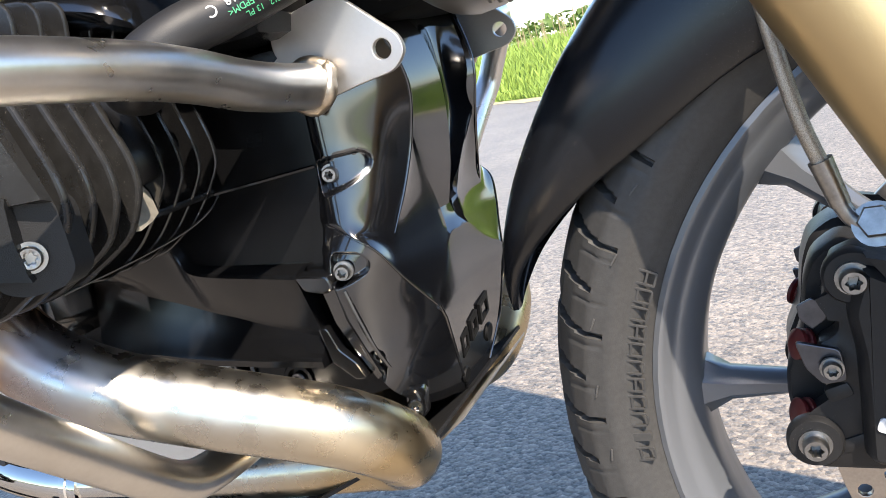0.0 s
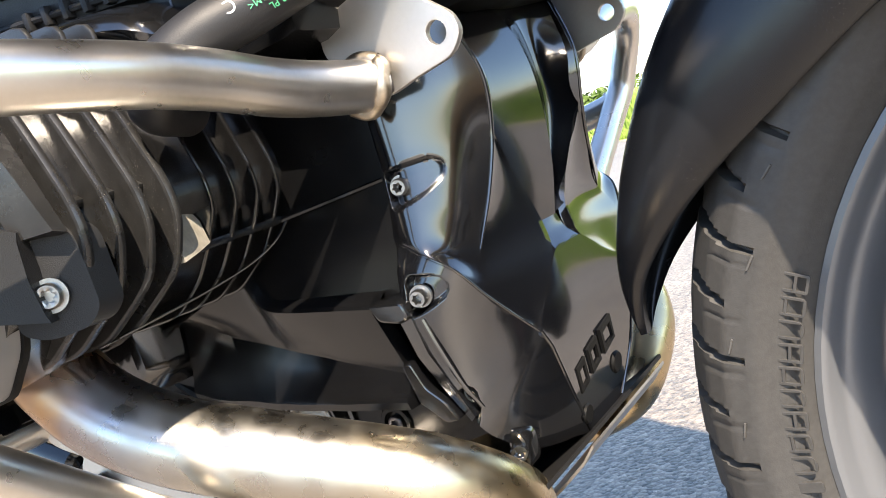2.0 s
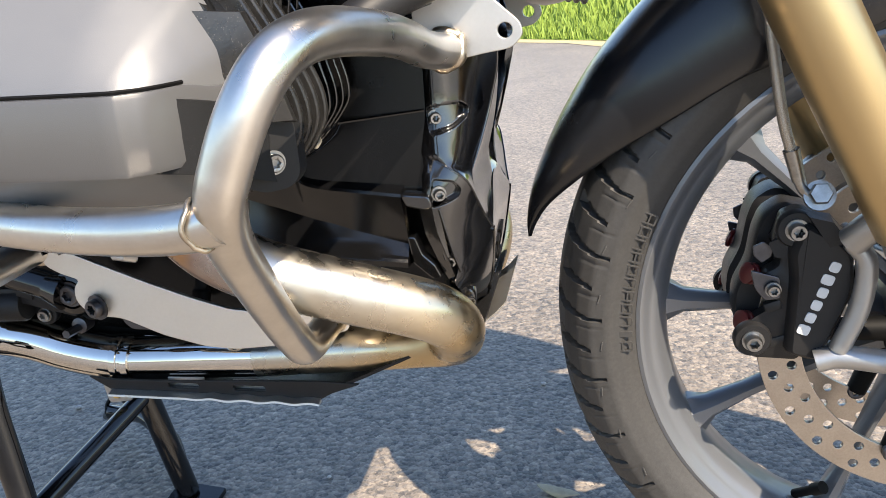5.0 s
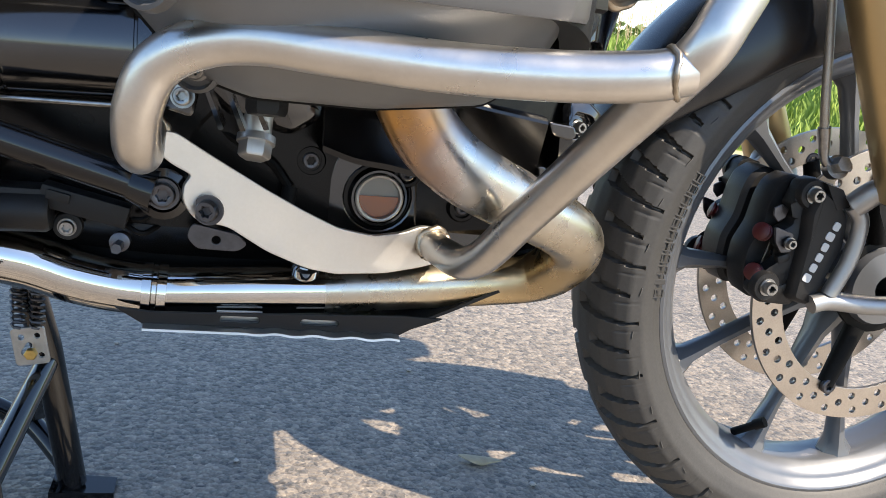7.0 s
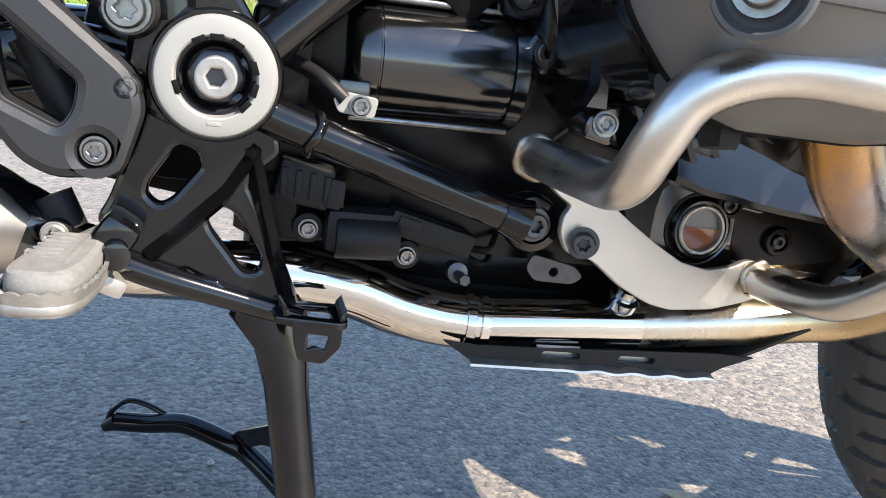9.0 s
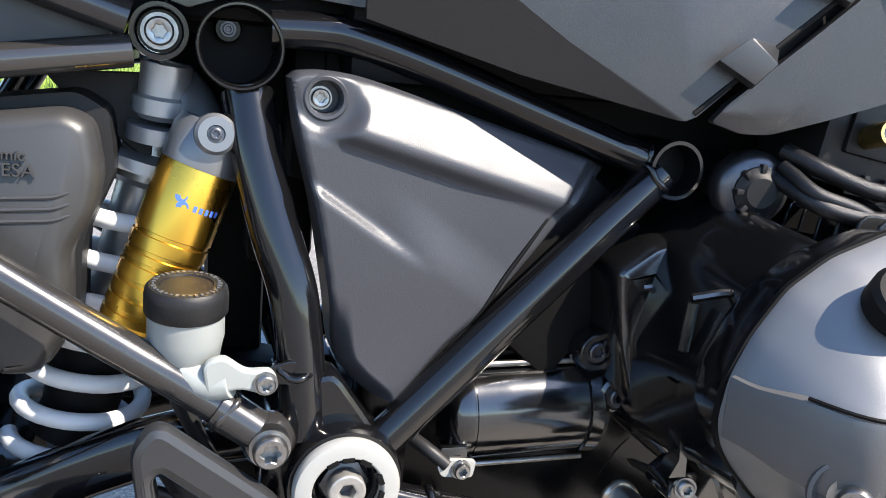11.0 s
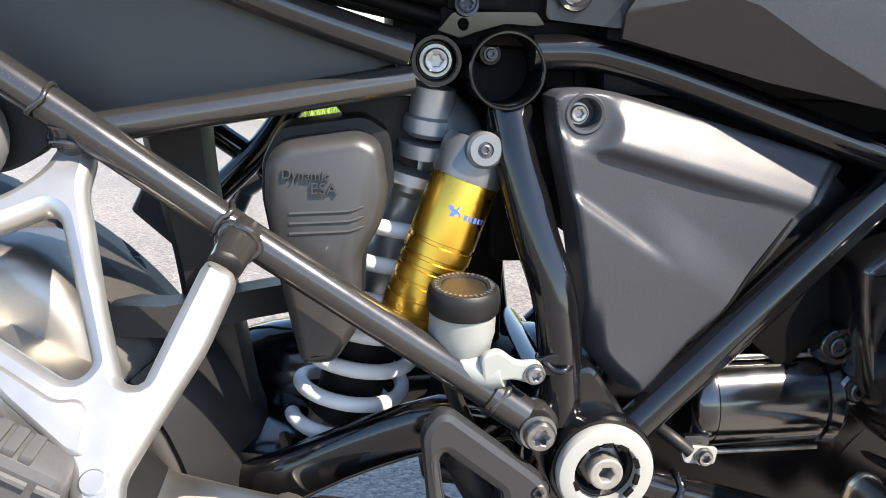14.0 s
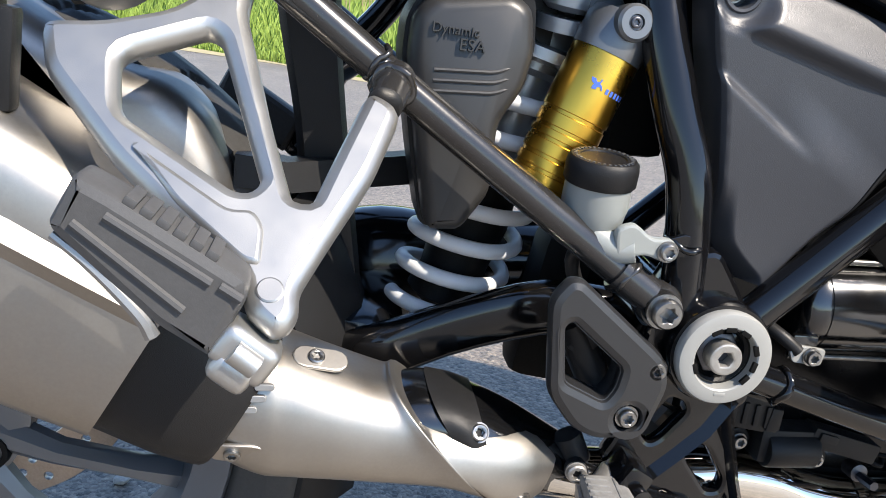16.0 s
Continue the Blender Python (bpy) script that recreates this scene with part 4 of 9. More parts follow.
def crash_bar(s):
    f = (lambda b: b) if s > 0 else mirror
    bar = part("crash_bar", f(tube(T1, 0.0127, 26)), stainless, bike, "brushed stainless tube crash bar round the cylinder")
    part("rear_tube", f(tube(T2, 0.0127, 26)), stainless, bar)
    part("weld", f(bead(WA + V(-.002, -.004, 0.001), (0.1, 0.95, -0.2), 0.0125, 1)), weld_steel, bar, "rough straw-coloured weld bead")
    part("weld", f(bead(WB + V(0.001, -0.006, 0.002), (0.1, -1, 0.1), 0.0125, 2, 0.003)), weld_steel, bar)
    part("weld", f(bead((0.4575, -0.3595, 0.5298), (0.92, -0.3, 0.2), 0.0124, 3, 0.0014)), weld_steel, bar)
    part("weld", f(bead((0.198, -0.150, 0.449), (0, 1, 0), 0.0127, 4, 0.003)), weld_steel, bar)
    # upper fixing plate
    o = [(0.511, 0.604), (0.514, 0.618), (0.530, 0.622), (0.556, 0.627), (0.566, 0.619), (0.581, 0.605), (0.590, 0.597), (0.592, 0.588), (0.584, 0.579), (0.562, 0.576), (0.540, 0.572), (0.524, 0.583)]
    part("upper_plate", f(plate([fillet(o, 0.006), circle(0.579, 0.5915, 0.0055, 16)], 0.004, 0.0006, side(-0.104))), plate_steel, bar, "bare steel fixing plate with a round hole")
    part("gusset", f(thicken(loft([[V(0.560, -0.103, 0.627), V(0.508, -0.103, 0.598)], [V(0.540, -0.072, 0.631), V(0.498, -0.072, 0.604)], [V(0.523, -0.045, 0.633), V(0.490, -0.045, 0.612)]], closed=False), (0.001, 0, -0.0035))), plate_steel, bar)
    p = [(0.216, -0.152, 0.450), (0.231, -0.147, 0.440), (0.250, -0.141, 0.428), (0.279, -0.131, 0.410), (0.309, -0.122, 0.393), (0.337, -0.113, 0.379), (0.366, -0.103, 0.372), (0.393, -0.095, 0.374), (0.407, -0.090, 0.379), (0.424, -0.084, 0.377), (0.430, -0.083, 0.347),
         (0.409, -0.089, 0.343), (0.379, -0.099, 0.340), (0.336, -0.113, 0.342), (0.313, -0.120, 0.348), (0.282, -0.130, 0.363), (0.253, -0.140, 0.383), (0.231, -0.147, 0.388), (0.222, -0.150, 0.402), (0.223, -0.150, 0.414), (0.228, -0.148, 0.420), (0.214, -0.153, 0.428), (0.204, -0.156, 0.437), (0.206, -0.155, 0.450)]
    b, m = plate3([p], 0.005, 0.0007, 0.006)
    part("lower_plate", f(b), plate_steel, bar, "bare stainless lower plate cut in a curved outline")
    if s > 0:
        part("plate_bolt", torx(0.0078, 0.008, facing((0.2405, -0.150, 0.3965), (-0.3, -1, 0)), 0.0108), dark_steel, bar)
    return bar


barR, barL = crash_bar(1), crash_bar(-1)

# ---------- exhaust ----------
hdr = spline([(0.354, -0.216, 0.508), (0.362, -0.213, 0.489), (0.380, -0.207, 0.465), (0.410, -0.196, 0.4435), (0.455, -0.178, 0.4225), (0.500, -0.158, 0.402), (0.520, -0.143, 0.388), (0.5285, -0.124, 0.371), (0.527, -0.102, 0.353), (0.518, -0.084, 0.338), (0.495, -0.074, 0.329), (0.460, -0.070, 0.324), (0.400, -0.069, 0.319), (0.330, -0.068, 0.3135)], 7)
exh = part("exhaust_header", tube(hdr, [0.0232 - 0.0030 * min(1, max(0, (i - 58) / 14)) for i in range(len(hdr))], 34), header_steel, bike, "heat-tinted steel exhaust header, brown, blue and straw")
part("port_flange", join(lathe([(0.0225, 0), (0.030, 0), (0.030, 0.006), (0.0225, 0.006)], (0.3545, -0.2165, 0.511), (0.25, 0.08, -0.95), 28, close=True), bead((0.356, -0.216, 0.503), (0.2, 0.1, -1), 0.0240, 8, 0.002)), dark_steel, exh)
part("exhaust_header", mirror(tube(hdr, 0.0225, 26)), header_steel, bike, "heat-tinted steel header of the far cylinder")
mid = part("exhaust_pipe", tube(spline([(0.335, -0.068, 0.3138), (0.28, -0.067, 0.311), (0.202, -0.066, 0.307)], 6), 0.0205, 32), chrome, bike, "bright polished exhaust pipe under the engine")
part("clamp", lathe([(0.0200, -0.007), (0.0232, -0.0065), (0.0236, 0), (0.0222, 0.001), (0.0222, 0.004), (0.0236, 0.005), (0.0232, 0.0115), (0.0200, 0.012)], (0.203, -0.066, 0.307), (-1, 0, 0.05), 32), chrome, mid)
part("rear_section", tube(spline([(0.206, -0.066, 0.307), (0.175, -0.066, 0.3095), (0.140, -0.067, 0.317), (0.105, -0.069, 0.329), (0.060, -0.073, 0.337), (0.0, -0.082, 0.340), (-0.06, -0.098, 0.347), (-0.115, -0.118, 0.366)], 6), 0.0215, 32), chrome, mid)
part("sensor_boss", join(lathe([(0, -.002), (0.012, -.002), (0.0125, 0.006), (0.010, 0.008), (0.0, 0.008)], (0.318, -0.076, 0.333), (0, -0.5, 1), 16), lathe([(0, 0.008), (0.0085, 0.008), (0.009, 0.016), (0, 0.016)], (0.318, -0.076, 0.333), (0, -0.5, 1), 8)), chrome, mid)
# lower guard under the pipe, with slots
lp = fillet([(0.172, 0.302), (0.196, 0.2865), (0.235, 0.2880), (0.320, 0.2850), (0.396, 0.2815), (0.408, 0.2885), (0.436, 0.2985), (0.40, 0.3005), (0.25, 0.2985), (0.20, 0.2985)], 0.003)
gd = part("bash_guard", plate([lp, slot(0.254, 0.2938, 0.280, 0.2934, 0.0026), slot(0.318, 0.2925, 0.344, 0.2920, 0.0026)], 0.003, 0.0006, side(-0.092)), plastic_black, bike, "black folded guard plate with bare steel lower lip")
secs = []
for k in range(60):
    f = k / 59
    x = 0.194 + 0.204 * f
    z = 0.2865 - 0.005 * f + 0.0009 * math.sin(f * 41) * soft(f, 0.3, 0.5)
    secs.append([V(x, -0.0930, z + 0.0025), V(x, -0.1010, z + 0.0008), V(x, -0.1015, z - 0.0010), V(x, -0.0930, z - 0.0012)])
part("lower_lip", loft(secs), plate_steel, gd)
for x, z in ((0.267, 0.2936), (0.331, 0.2922)):
    part("slot_floor", box((x, -0.086, z), (0.036, 0.002, 0.010), 0.0005), plate_steel, gd)
part("floor_plate", loft([[V(x, -0.092, z), V(x, 0.092, z), V(x, 0.092, z + 0.003), V(x, -0.092, z + 0.003)] for x, z in ((0.19, 0.2925), (0.222, 0.2885), (0.395, 0.2845), (0.44, 0.304), (0.50, 0.332), (0.548, 0.354))]), plastic_black, gd)
part("front_lip", loft([[V(x, -0.060, z), V(x, 0.060, z), V(x, 0.060, z + 0.002), V(x, -0.060, z + 0.002)] for x, z in ((0.50, 0.312), (0.535, 0.336), (0.553, 0.350), (0.563, 0.361))]), plate_steel, gd)

# ---------- engine ----------
# crankcase: sections along x with a faceted outline
def case(x, half, z0, z1, c=0.03):
    return [V(x, -half + c * .8, z0), V(x, half - c * .8, z0), V(x, half, z0 + c), V(x, half, z1 - c), V(x, half - c, z1), V(x, -half + c, z1), V(x, -half, z1 - c), V(x, -half, z0 + c)]


engine = part("engine", loft([case(0.02, 0.060, 0.36, 0.50), case(0.06, 0.080, 0.345, 0.545), case(0.20, 0.082, 0.335, 0.575), case(0.30, 0.072, 0.33, 0.585), case(0.40, 0.066, 0.335, 0.59), case(0.50, 0.080, 0.35, 0.60), case(0.520, 0.080, 0.355, 0.60)]), engine_black, bike, "black flat twin engine block")
# flank between cylinder foot and front cover: flat panel, lip, overhanging band, lower band with a bottom edge
FL = [(0.320, 0.487, 0.486, 0.4415), (0.345, 0.4925, 0.478, 0.434), (0.370, 0.499, 0.4695, 0.431), (0.390, 0.505, 0.4635, 0.4275), (0.400, 0.5075, 0.460, 0.4262), (0.406, 0.5045, 0.458, 0.4255), (0.4100, 0.497, 0.4565, 0.425), (0.4135, 0.4895, 0.4555, 0.4245),
      (0.4195, 0.4855, 0.4535, 0.424), (0.432, 0.4825, 0.450, 0.423), (0.450, 0.480, 0.444, 0.4212), (0.470, 0.4775, 0.4385, 0.420), (0.494, 0.4745, 0.4315, 0.418)]
rows = []
for x, z1, z2, z3 in FL:
    rows.append([V(x, y, z) for y, z in ((-0.098, z1 + 0.0042), (-0.1095, z1 + 0.0040), (-0.1125, z1 + 0.0030), (-0.1165, z1 + 0.0012), (-0.1172, z1 - 0.0012), (-0.1135, z1 + (z2 - z1) * 0.3), (-0.1085, z1 + (z2 - z1) * 0.66), (-0.1040, z2 + 0.0012), (-0.1034, z2 - 0.0006), (-0.1055, z2 * 0.7 + z3 * 0.3), (-0.1092, z2 * 0.3 + z3 * 0.7), (-0.1125, z3 + 0.003), (-0.1135, z3 + 0.0005), (-0.1125, z3 - 0.004), (-0.080, z3 - 0.006))])
part("flank", thicken(loft(refine(rows, 5), closed=False), (0, 0.010, 0)), flank_black, engine, "glossy black engine flank with a sharp ledge", 30)
bm = loft([[V(x, y - 0.06 * (0.54 - (top + (low - top) * k / 6)), top + (low - top) * k / 6) for k in range(7)] for x, y, top, low in ((0.403, -0.1085, 0.606, 0.512), (0.414, -0.1075, 0.606, 0.490), (0.424, -0.1068, 0.606, 0.478), (0.476, -0.0995, 0.606, 0.470), (0.514, -0.0945, 0.606, 0.470))], closed=False)
part("flank_panel", thicken(bm, (0, 0.008, 0)), engine_black, engine, "flat black panel under the cylinder foot", 6)
part("seam_line", tube([(0.447, -0.1125, 0.5315), (0.480, -0.1045, 0.5335), (0.513, -0.0955, 0.5355)], 0.0013, 6), frame_black, engine)
# stepped flange along the cover's edge
part("flange_step", plate([fillet([(0.4935, 0.476), (0.5165, 0.474), (0.519, 0.4655), (0.513, 0.4625), (0.4985, 0.4655)], 0.003)], 0.016, 0.0015, side(-0.111)), gloss_black, engine)
part("flange_strip", loft([[V(0.507, -0.113, 0.464), V(0.517, -0.1155, 0.466), V(0.517, -0.100, 0.466), V(0.505, -0.100, 0.462)], [V(0.5095, -0.111, 0.442), V(0.5195, -0.1145, 0.444), V(0.520, -0.099, 0.446), V(0.507, -0.098, 0.440)], [V(0.517, -0.107, 0.419), V(0.5245, -0.1105, 0.424), V(0.524, -0.096, 0.424), V(0.514, -0.094, 0.416)], [V(0.524, -0.104, 0.401), V(0.530, -0.108, 0.405), V(0.530, -0.094, 0.405), V(0.522, -0.09, 0.398)]]), gloss_black, engine)
part("flange_foot", plate([fillet([(0.494, 0.4385), (0.5005, 0.4385), (0.5055, 0.424), (0.515, 0.415), (0.520, 0.404), (0.512, 0.403), (0.4975, 0.416)], 0.002)], 0.012, 0.0012, side(-0.103)), gloss_black, engine)
# sump side with oil sight glass
sg = V(0.3735, -0.0675, 0.396)
part("sight_frame", lathe([(0.029, -0.02), (0.0265, 0.000), (0.0240, 0.004), (0.0232, 0.008), (0.0214, 0.008), (0.0208, 0.003), (0.0190, 0.003), (0.0185, -0.004)], sg, (0, -1, 0.02), 40), gloss_black, engine)
part("sight_ring", lathe([(0.0197, 0.004), (0.0200, 0.0084), (0.0190, 0.0094), (0.0172, 0.0090), (0.0166, 0.004)], sg, (0, -1, 0.02), 40), peg_alu, engine, "bright ring round the oil sight glass")
part("oil", loft([[V(sg.x + 0.0176 * math.cos(a), sg.y - d, sg.z + min(0.0176 * math.sin(a), 0.001)) for a in [2 * math.pi * k / 28 for k in range(28)]] for d in (0.003, 0.004)]), oil_mat, engine, "amber oil in the lower half of the glass")
part("sight_back", lathe([(0, 0), (0.0190, 0), (0.0190, -0.002), (0, -0.002)], sg + V(0, -0.0025, 0), (0, -1, 0), 28), white_plastic, engine)
part("rib_frame", plate([fillet([(0.335, 0.428), (0.365, 0.447), (0.44, 0.425), (0.50, 0.395), (0.50, 0.365), (0.42, 0.350), (0.35, 0.352), (0.325, 0.375)], 0.010), fillet([(0.405, 0.415), (0.440, 0.410), (0.445, 0.375), (0.408, 0.372)], 0.006), fillet([(0.455, 0.400), (0.488, 0.388), (0.488, 0.368), (0.458, 0.372)], 0.006), circle(sg.x, sg.z, 0.028, 24)], 0.010, 0.002, side(-0.065)), gloss_black, engine)
for x, y, z, r in ((0.316, -0.070, 0.4225, 0.0075), (0.395, -0.072, 0.418, 0.007), (0.445, -0.074, 0.392, 0.006)):
    part("boss", lathe([(0.014, -0.03), (0.0125, 0.0), (0.011, 0.002), (0.0085, 0.002), (0.0085, -0.002), (0, -0.002)], (x, y, z), (0, -1, 0), 20), engine_black, engine)
    part("case_screw", torx(r * .9, 0.004, facing((x, y + 0.001, z))), dark_steel, engine)
part("oil_sensor", join(lathe([(0, 0), (0.008, 0), (0.008, 0.012), (0.006, 0.014), (0.006, 0.03), (0, 0.03)], (0.297, -0.088, 0.373), (0.1, 0.2, 1), 12), tube(spline([(0.300, -0.082, 0.402), (0.285, -0.078, 0.42), (0.262, -0.075, 0.432), (0.23, -0.072, 0.45)], 5), 0.004, 8)), deep_black, engine)
# added near-black block: the shade inside the engine as plain colour
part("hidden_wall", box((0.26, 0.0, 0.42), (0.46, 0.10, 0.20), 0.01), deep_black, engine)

# front cover: smooth side lobes that end in a thin rim, a channel between them with a small ramp, a lower face and facets below a crease
CY = 0.004
LOBE = [
    [(0.511, -0.086, 0.622), (0.519, -0.0915, 0.622), (0.530, -0.0885, 0.621), (0.5405, -0.080, 0.620), (0.550, -0.070, 0.619)],
    [(0.511, -0.0872, 0.603), (0.5195, -0.0940, 0.603), (0.532, -0.0905, 0.603), (0.5455, -0.0775, 0.603), (0.559, -0.062, 0.603)],
    [(0.511, -0.0885, 0.575), (0.5195, -0.0965, 0.575), (0.5335, -0.0925, 0.575), (0.5500, -0.0765, 0.574), (0.5665, -0.056, 0.572)],
    [(0.5105, -0.0905, 0.541), (0.5195, -0.0985, 0.541), (0.5330, -0.0950, 0.541), (0.5480, -0.0790, 0.541), (0.5610, -0.0555, 0.541)],
    [(0.5115, -0.0970, 0.516), (0.5205, -0.1030, 0.515), (0.5325, -0.1000, 0.514), (0.5445, -0.0855, 0.513), (0.5530, -0.063, 0.512)],
    [(0.5125, -0.1010, 0.505), (0.5210, -0.1055, 0.502), (0.5310, -0.1045, 0.498), (0.5400, -0.0945, 0.491), (0.5445, -0.0760, 0.4845)],
    [(0.5140, -0.1030, 0.4995), (0.5215, -0.1050, 0.4980), (0.5330, -0.1065, 0.4910), (0.5440, -0.1030, 0.481), (0.5490, -0.0910, 0.463)],
]
CREASE = [V(*q) for q in LOBE[-1]] + [V(0.552, -0.078, 0.448), V(0.556, -0.064, 0.432)]
FACE = [[(0.5540, -0.038, 0.449), (0.5525, -0.013, 0.4645), (0.5525, CY, 0.4655)], [(0.5570, -0.064, 0.432), (0.5555, -0.030, 0.437), (0.5548, CY, 0.4375)], [(0.5562, -0.057, 0.421), (0.5550, -0.028, 0.420), (0.5543, CY, 0.420)], [(0.5508, -0.0415, 0.385), (0.5498, -0.020, 0.385), (0.5490, CY, 0.385)], [(0.5426, -0.022, 0.355), (0.5423, -0.010, 0.354), (0.5420, CY, 0.352)]]


def far_side(pts):
    return [V(q.x, 2 * CY - q.y, q.z) for q in pts]


def fine(rows, nr, nc):
    """A smooth grid through rows of control points."""
    return [spline(r, nc) for r in refine([[V(*q) for q in r] for r in rows], nr)]


POCKETS = (((0.5135, -0.0905), [(-0.0005, 0.5385), (0.012, 0.5405), (0.027, 0.5405), (0.0335, 0.5350), (0.0315, 0.5270), (0.020, 0.5205), (0.001, 0.5160)]),
           ((0.5160, -0.1080), [(0.000, 0.482), (0.003, 0.4855), (0.018, 0.4830), (0.0240, 0.4765), (0.0220, 0.4700), (0.011, 0.4655), (-0.002, 0.4625)]),
           ((0.5235, -0.1010), [(-0.003, 0.419), (0.003, 0.4215), (0.0085, 0.4185), (0.0075, 0.405), (0.003, 0.396), (-0.001, 0.396), (-0.004, 0.407)]))
POCKET_OUT, POCKET_U = V(0.25, -1, 0.02).normalized(), V(1, 0.25, 0).normalized()


def pocketed(grid, which, depth=0.0085):
    """Sinks the part of a skin that lies inside the screw pockets, with a short sloping wall."""
    for (x0, y0), lp in which:
        lp = fillet(lp, 0.005, 4)
        for row in grid:
            for q in row:
                a, z = (q - V(x0, y0, 0)).dot(POCKET_U), q.z
                inside, dist = False, 1.0
                for (a0, z0), (a1, z1) in zip(lp, lp[1:] + lp[:1]):
                    if (z0 > z) != (z1 > z) and a < (a1 - a0) * (z - z0) / (z1 - z0) + a0:
                        inside = not inside
                    d = Vector((a1 - a0, z1 - z0))
                    w = Vector((a - a0, z - z0))
                    dist = min(dist, (w - d * max(0, min(1, w.dot(d) / max(d.length_squared, 1e-12)))).length)
                if inside:
                    k = min(1, dist / 0.0026)
                    q -= POCKET_OUT * depth * k * k * (3 - 2 * k)
    return grid


def skin_part(name, grid, vec, parent, angle=50):
    return part(name, thicken(loft(grid, closed=False), vec), cover_gloss, parent, "", angle)


cover = part("front_engine_cover", box((0.515, CY, 0.49), (0.030, 0.150, 0.22), 0.010), deep_black, bike, "glossy black front engine cover with screw pockets")
lobe = fine(LOBE, 36, 32)
LOW_EDGE = [(0.513, -0.1085, 0.487), (0.5135, -0.1125, 0.474), (0.5155, -0.1145, 0.461), (0.518, -0.1130, 0.447), (0.521, -0.1110, 0.431), (0.5245, -0.1095, 0.416), (0.528, -0.1075, 0.403), (0.532, -0.098, 0.388), (0.536, -0.070, 0.368), (0.538, -0.026, 0.3535)]
high = CREASE + [V(*FACE[2][0]), V(*FACE[3][0]), V(*FACE[4][0])]
facet = [spline([V(*l), V(*l).lerp(h, 0.30) + V(0.0014, -0.0012, 0), V(*l).lerp(h, 0.68) + V(0.0010, -0.0009, 0), h], 24) for l, h in zip(LOW_EDGE, high)]
facet = refine(facet, 24)
# side of the channel below the rim, down to the crease and across to the face
WALL_A = [V(0.5610, -0.055, 0.541), V(0.5530, -0.063, 0.512), V(0.5445, -0.0760, 0.4845), V(0.5490, -0.0910, 0.463), V(0.552, -0.078, 0.448), V(0.556, -0.064, 0.432)]
WALL_B = [V(0.5600, -0.052, 0.5405), V(0.5532, -0.033, 0.515), V(0.5495, -0.0145, 0.488), V(0.5515, -0.0150, 0.4655), V(0.5535, -0.038, 0.449), V(0.5562, -0.0625, 0.4318)]
wall = refine([spline([a, a.lerp(b, 0.33) + V(-0.001, 0.001, 0), a.lerp(b, 0.67) + V(-0.001, 0.001, 0), b], 5) for a, b in zip(WALL_A, WALL_B)], 6)
rim_line = spline([V(*r[-1]) for r in LOBE[:6]], 10)
for sd, tag in ((1, pocketed), (-1, None)):
    flip = (lambda r: r) if sd > 0 else far_side
    body = [[q.copy() for q in r] for r in lobe]
    low = [[q.copy() for q in r] for r in facet]
    if tag:
        body, low = pocketed(body, POCKETS[:1]), pocketed(low, POCKETS[1:])
    skin_part("lobe", [flip(r) for r in body], (-0.004, 0.004 * sd, 0), cover)
    skin_part("lower_facet", [flip(r) for r in low], (-0.004, 0.004 * sd, 0), cover)
    skin_part("channel_side", [flip(r) for r in wall], (-0.004, 0.003 * sd, 0), cover, 60)
    part("rim", tube(flip(rim_line), [0.0011] * (len(rim_line) - 8) + [0.0011 - 0.0001 * k for k in range(8)], 8), cover_gloss, cover)
    part("rim_back", thicken(loft([flip([q, q + V(-0.016, 0.006, 0)]) for q in rim_line[:-18]], closed=False), (0, 0.003 * sd, 0)), cover_gloss, cover)
    part("crease_edge", tube(flip(spline(CREASE[1:], 6)), 0.0008, 8), cover_gloss, cover)
FLOOR = [[(0.533, -0.062, 0.618), (0.535, -0.025, 0.618), (0.538, 0.010, 0.618)], [(0.5430, -0.060, 0.603), (0.5465, -0.022, 0.603), (0.5505, 0.013, 0.603)], [(0.5495, -0.055, 0.575), (0.5535, -0.020, 0.575), (0.5575, 0.016, 0.575)], [(0.5500, -0.052, 0.545), (0.5540, -0.017, 0.545), (0.5575, 0.016, 0.545)], [(0.547, -0.030, 0.512), (0.550, -0.008, 0.512), (0.553, 0.015, 0.512)], [(0.5425, -0.007, 0.4812), (0.5443, 0.003, 0.4815), (0.546, 0.0115, 0.4818)]]
skin_part("channel_floor", fine(FLOOR, 8, 8), (-0.004, 0, 0), cover)
VALLEY = [[f[2], m, e] for f, m, e in zip(FLOOR, [(0.541, 0.045, 0.618), (0.546, 0.043, 0.603), (0.548, 0.042, 0.575), (0.547, 0.040, 0.545), (0.545, 0.026, 0.512), (0.5425, 0.0125, 0.481)], [(0.550, 0.077, 0.618), (0.558, 0.069, 0.603), (0.565, 0.062, 0.573), (0.560, 0.060, 0.5405), (0.5525, 0.038, 0.512), (0.5490, 0.0215, 0.486)])]
skin_part("channel_valley", fine(VALLEY, 6, 6), (-0.004, 0, 0), cover)
skin_part("ramp", fine([[(0.5424, -0.0085, 0.4815), (0.5443, 0.0030, 0.4818), (0.5462, 0.0125, 0.4820)], [(0.5466, -0.0105, 0.4725), (0.5470, 0.0030, 0.4728), (0.5476, 0.0155, 0.4728)], [(0.5525, -0.0125, 0.4642), (0.5527, 0.0040, 0.4652), (0.5527, 0.0195, 0.4648)]], 5, 5), (-0.004, 0, 0), cover)
skin_part("lower_face", [spline(r, 6) for r in refine([[V(*q) for q in r] + far_side([V(*q) for q in r])[-2::-1] for r in FACE], 5)], (-0.004, 0, 0), cover, 35)
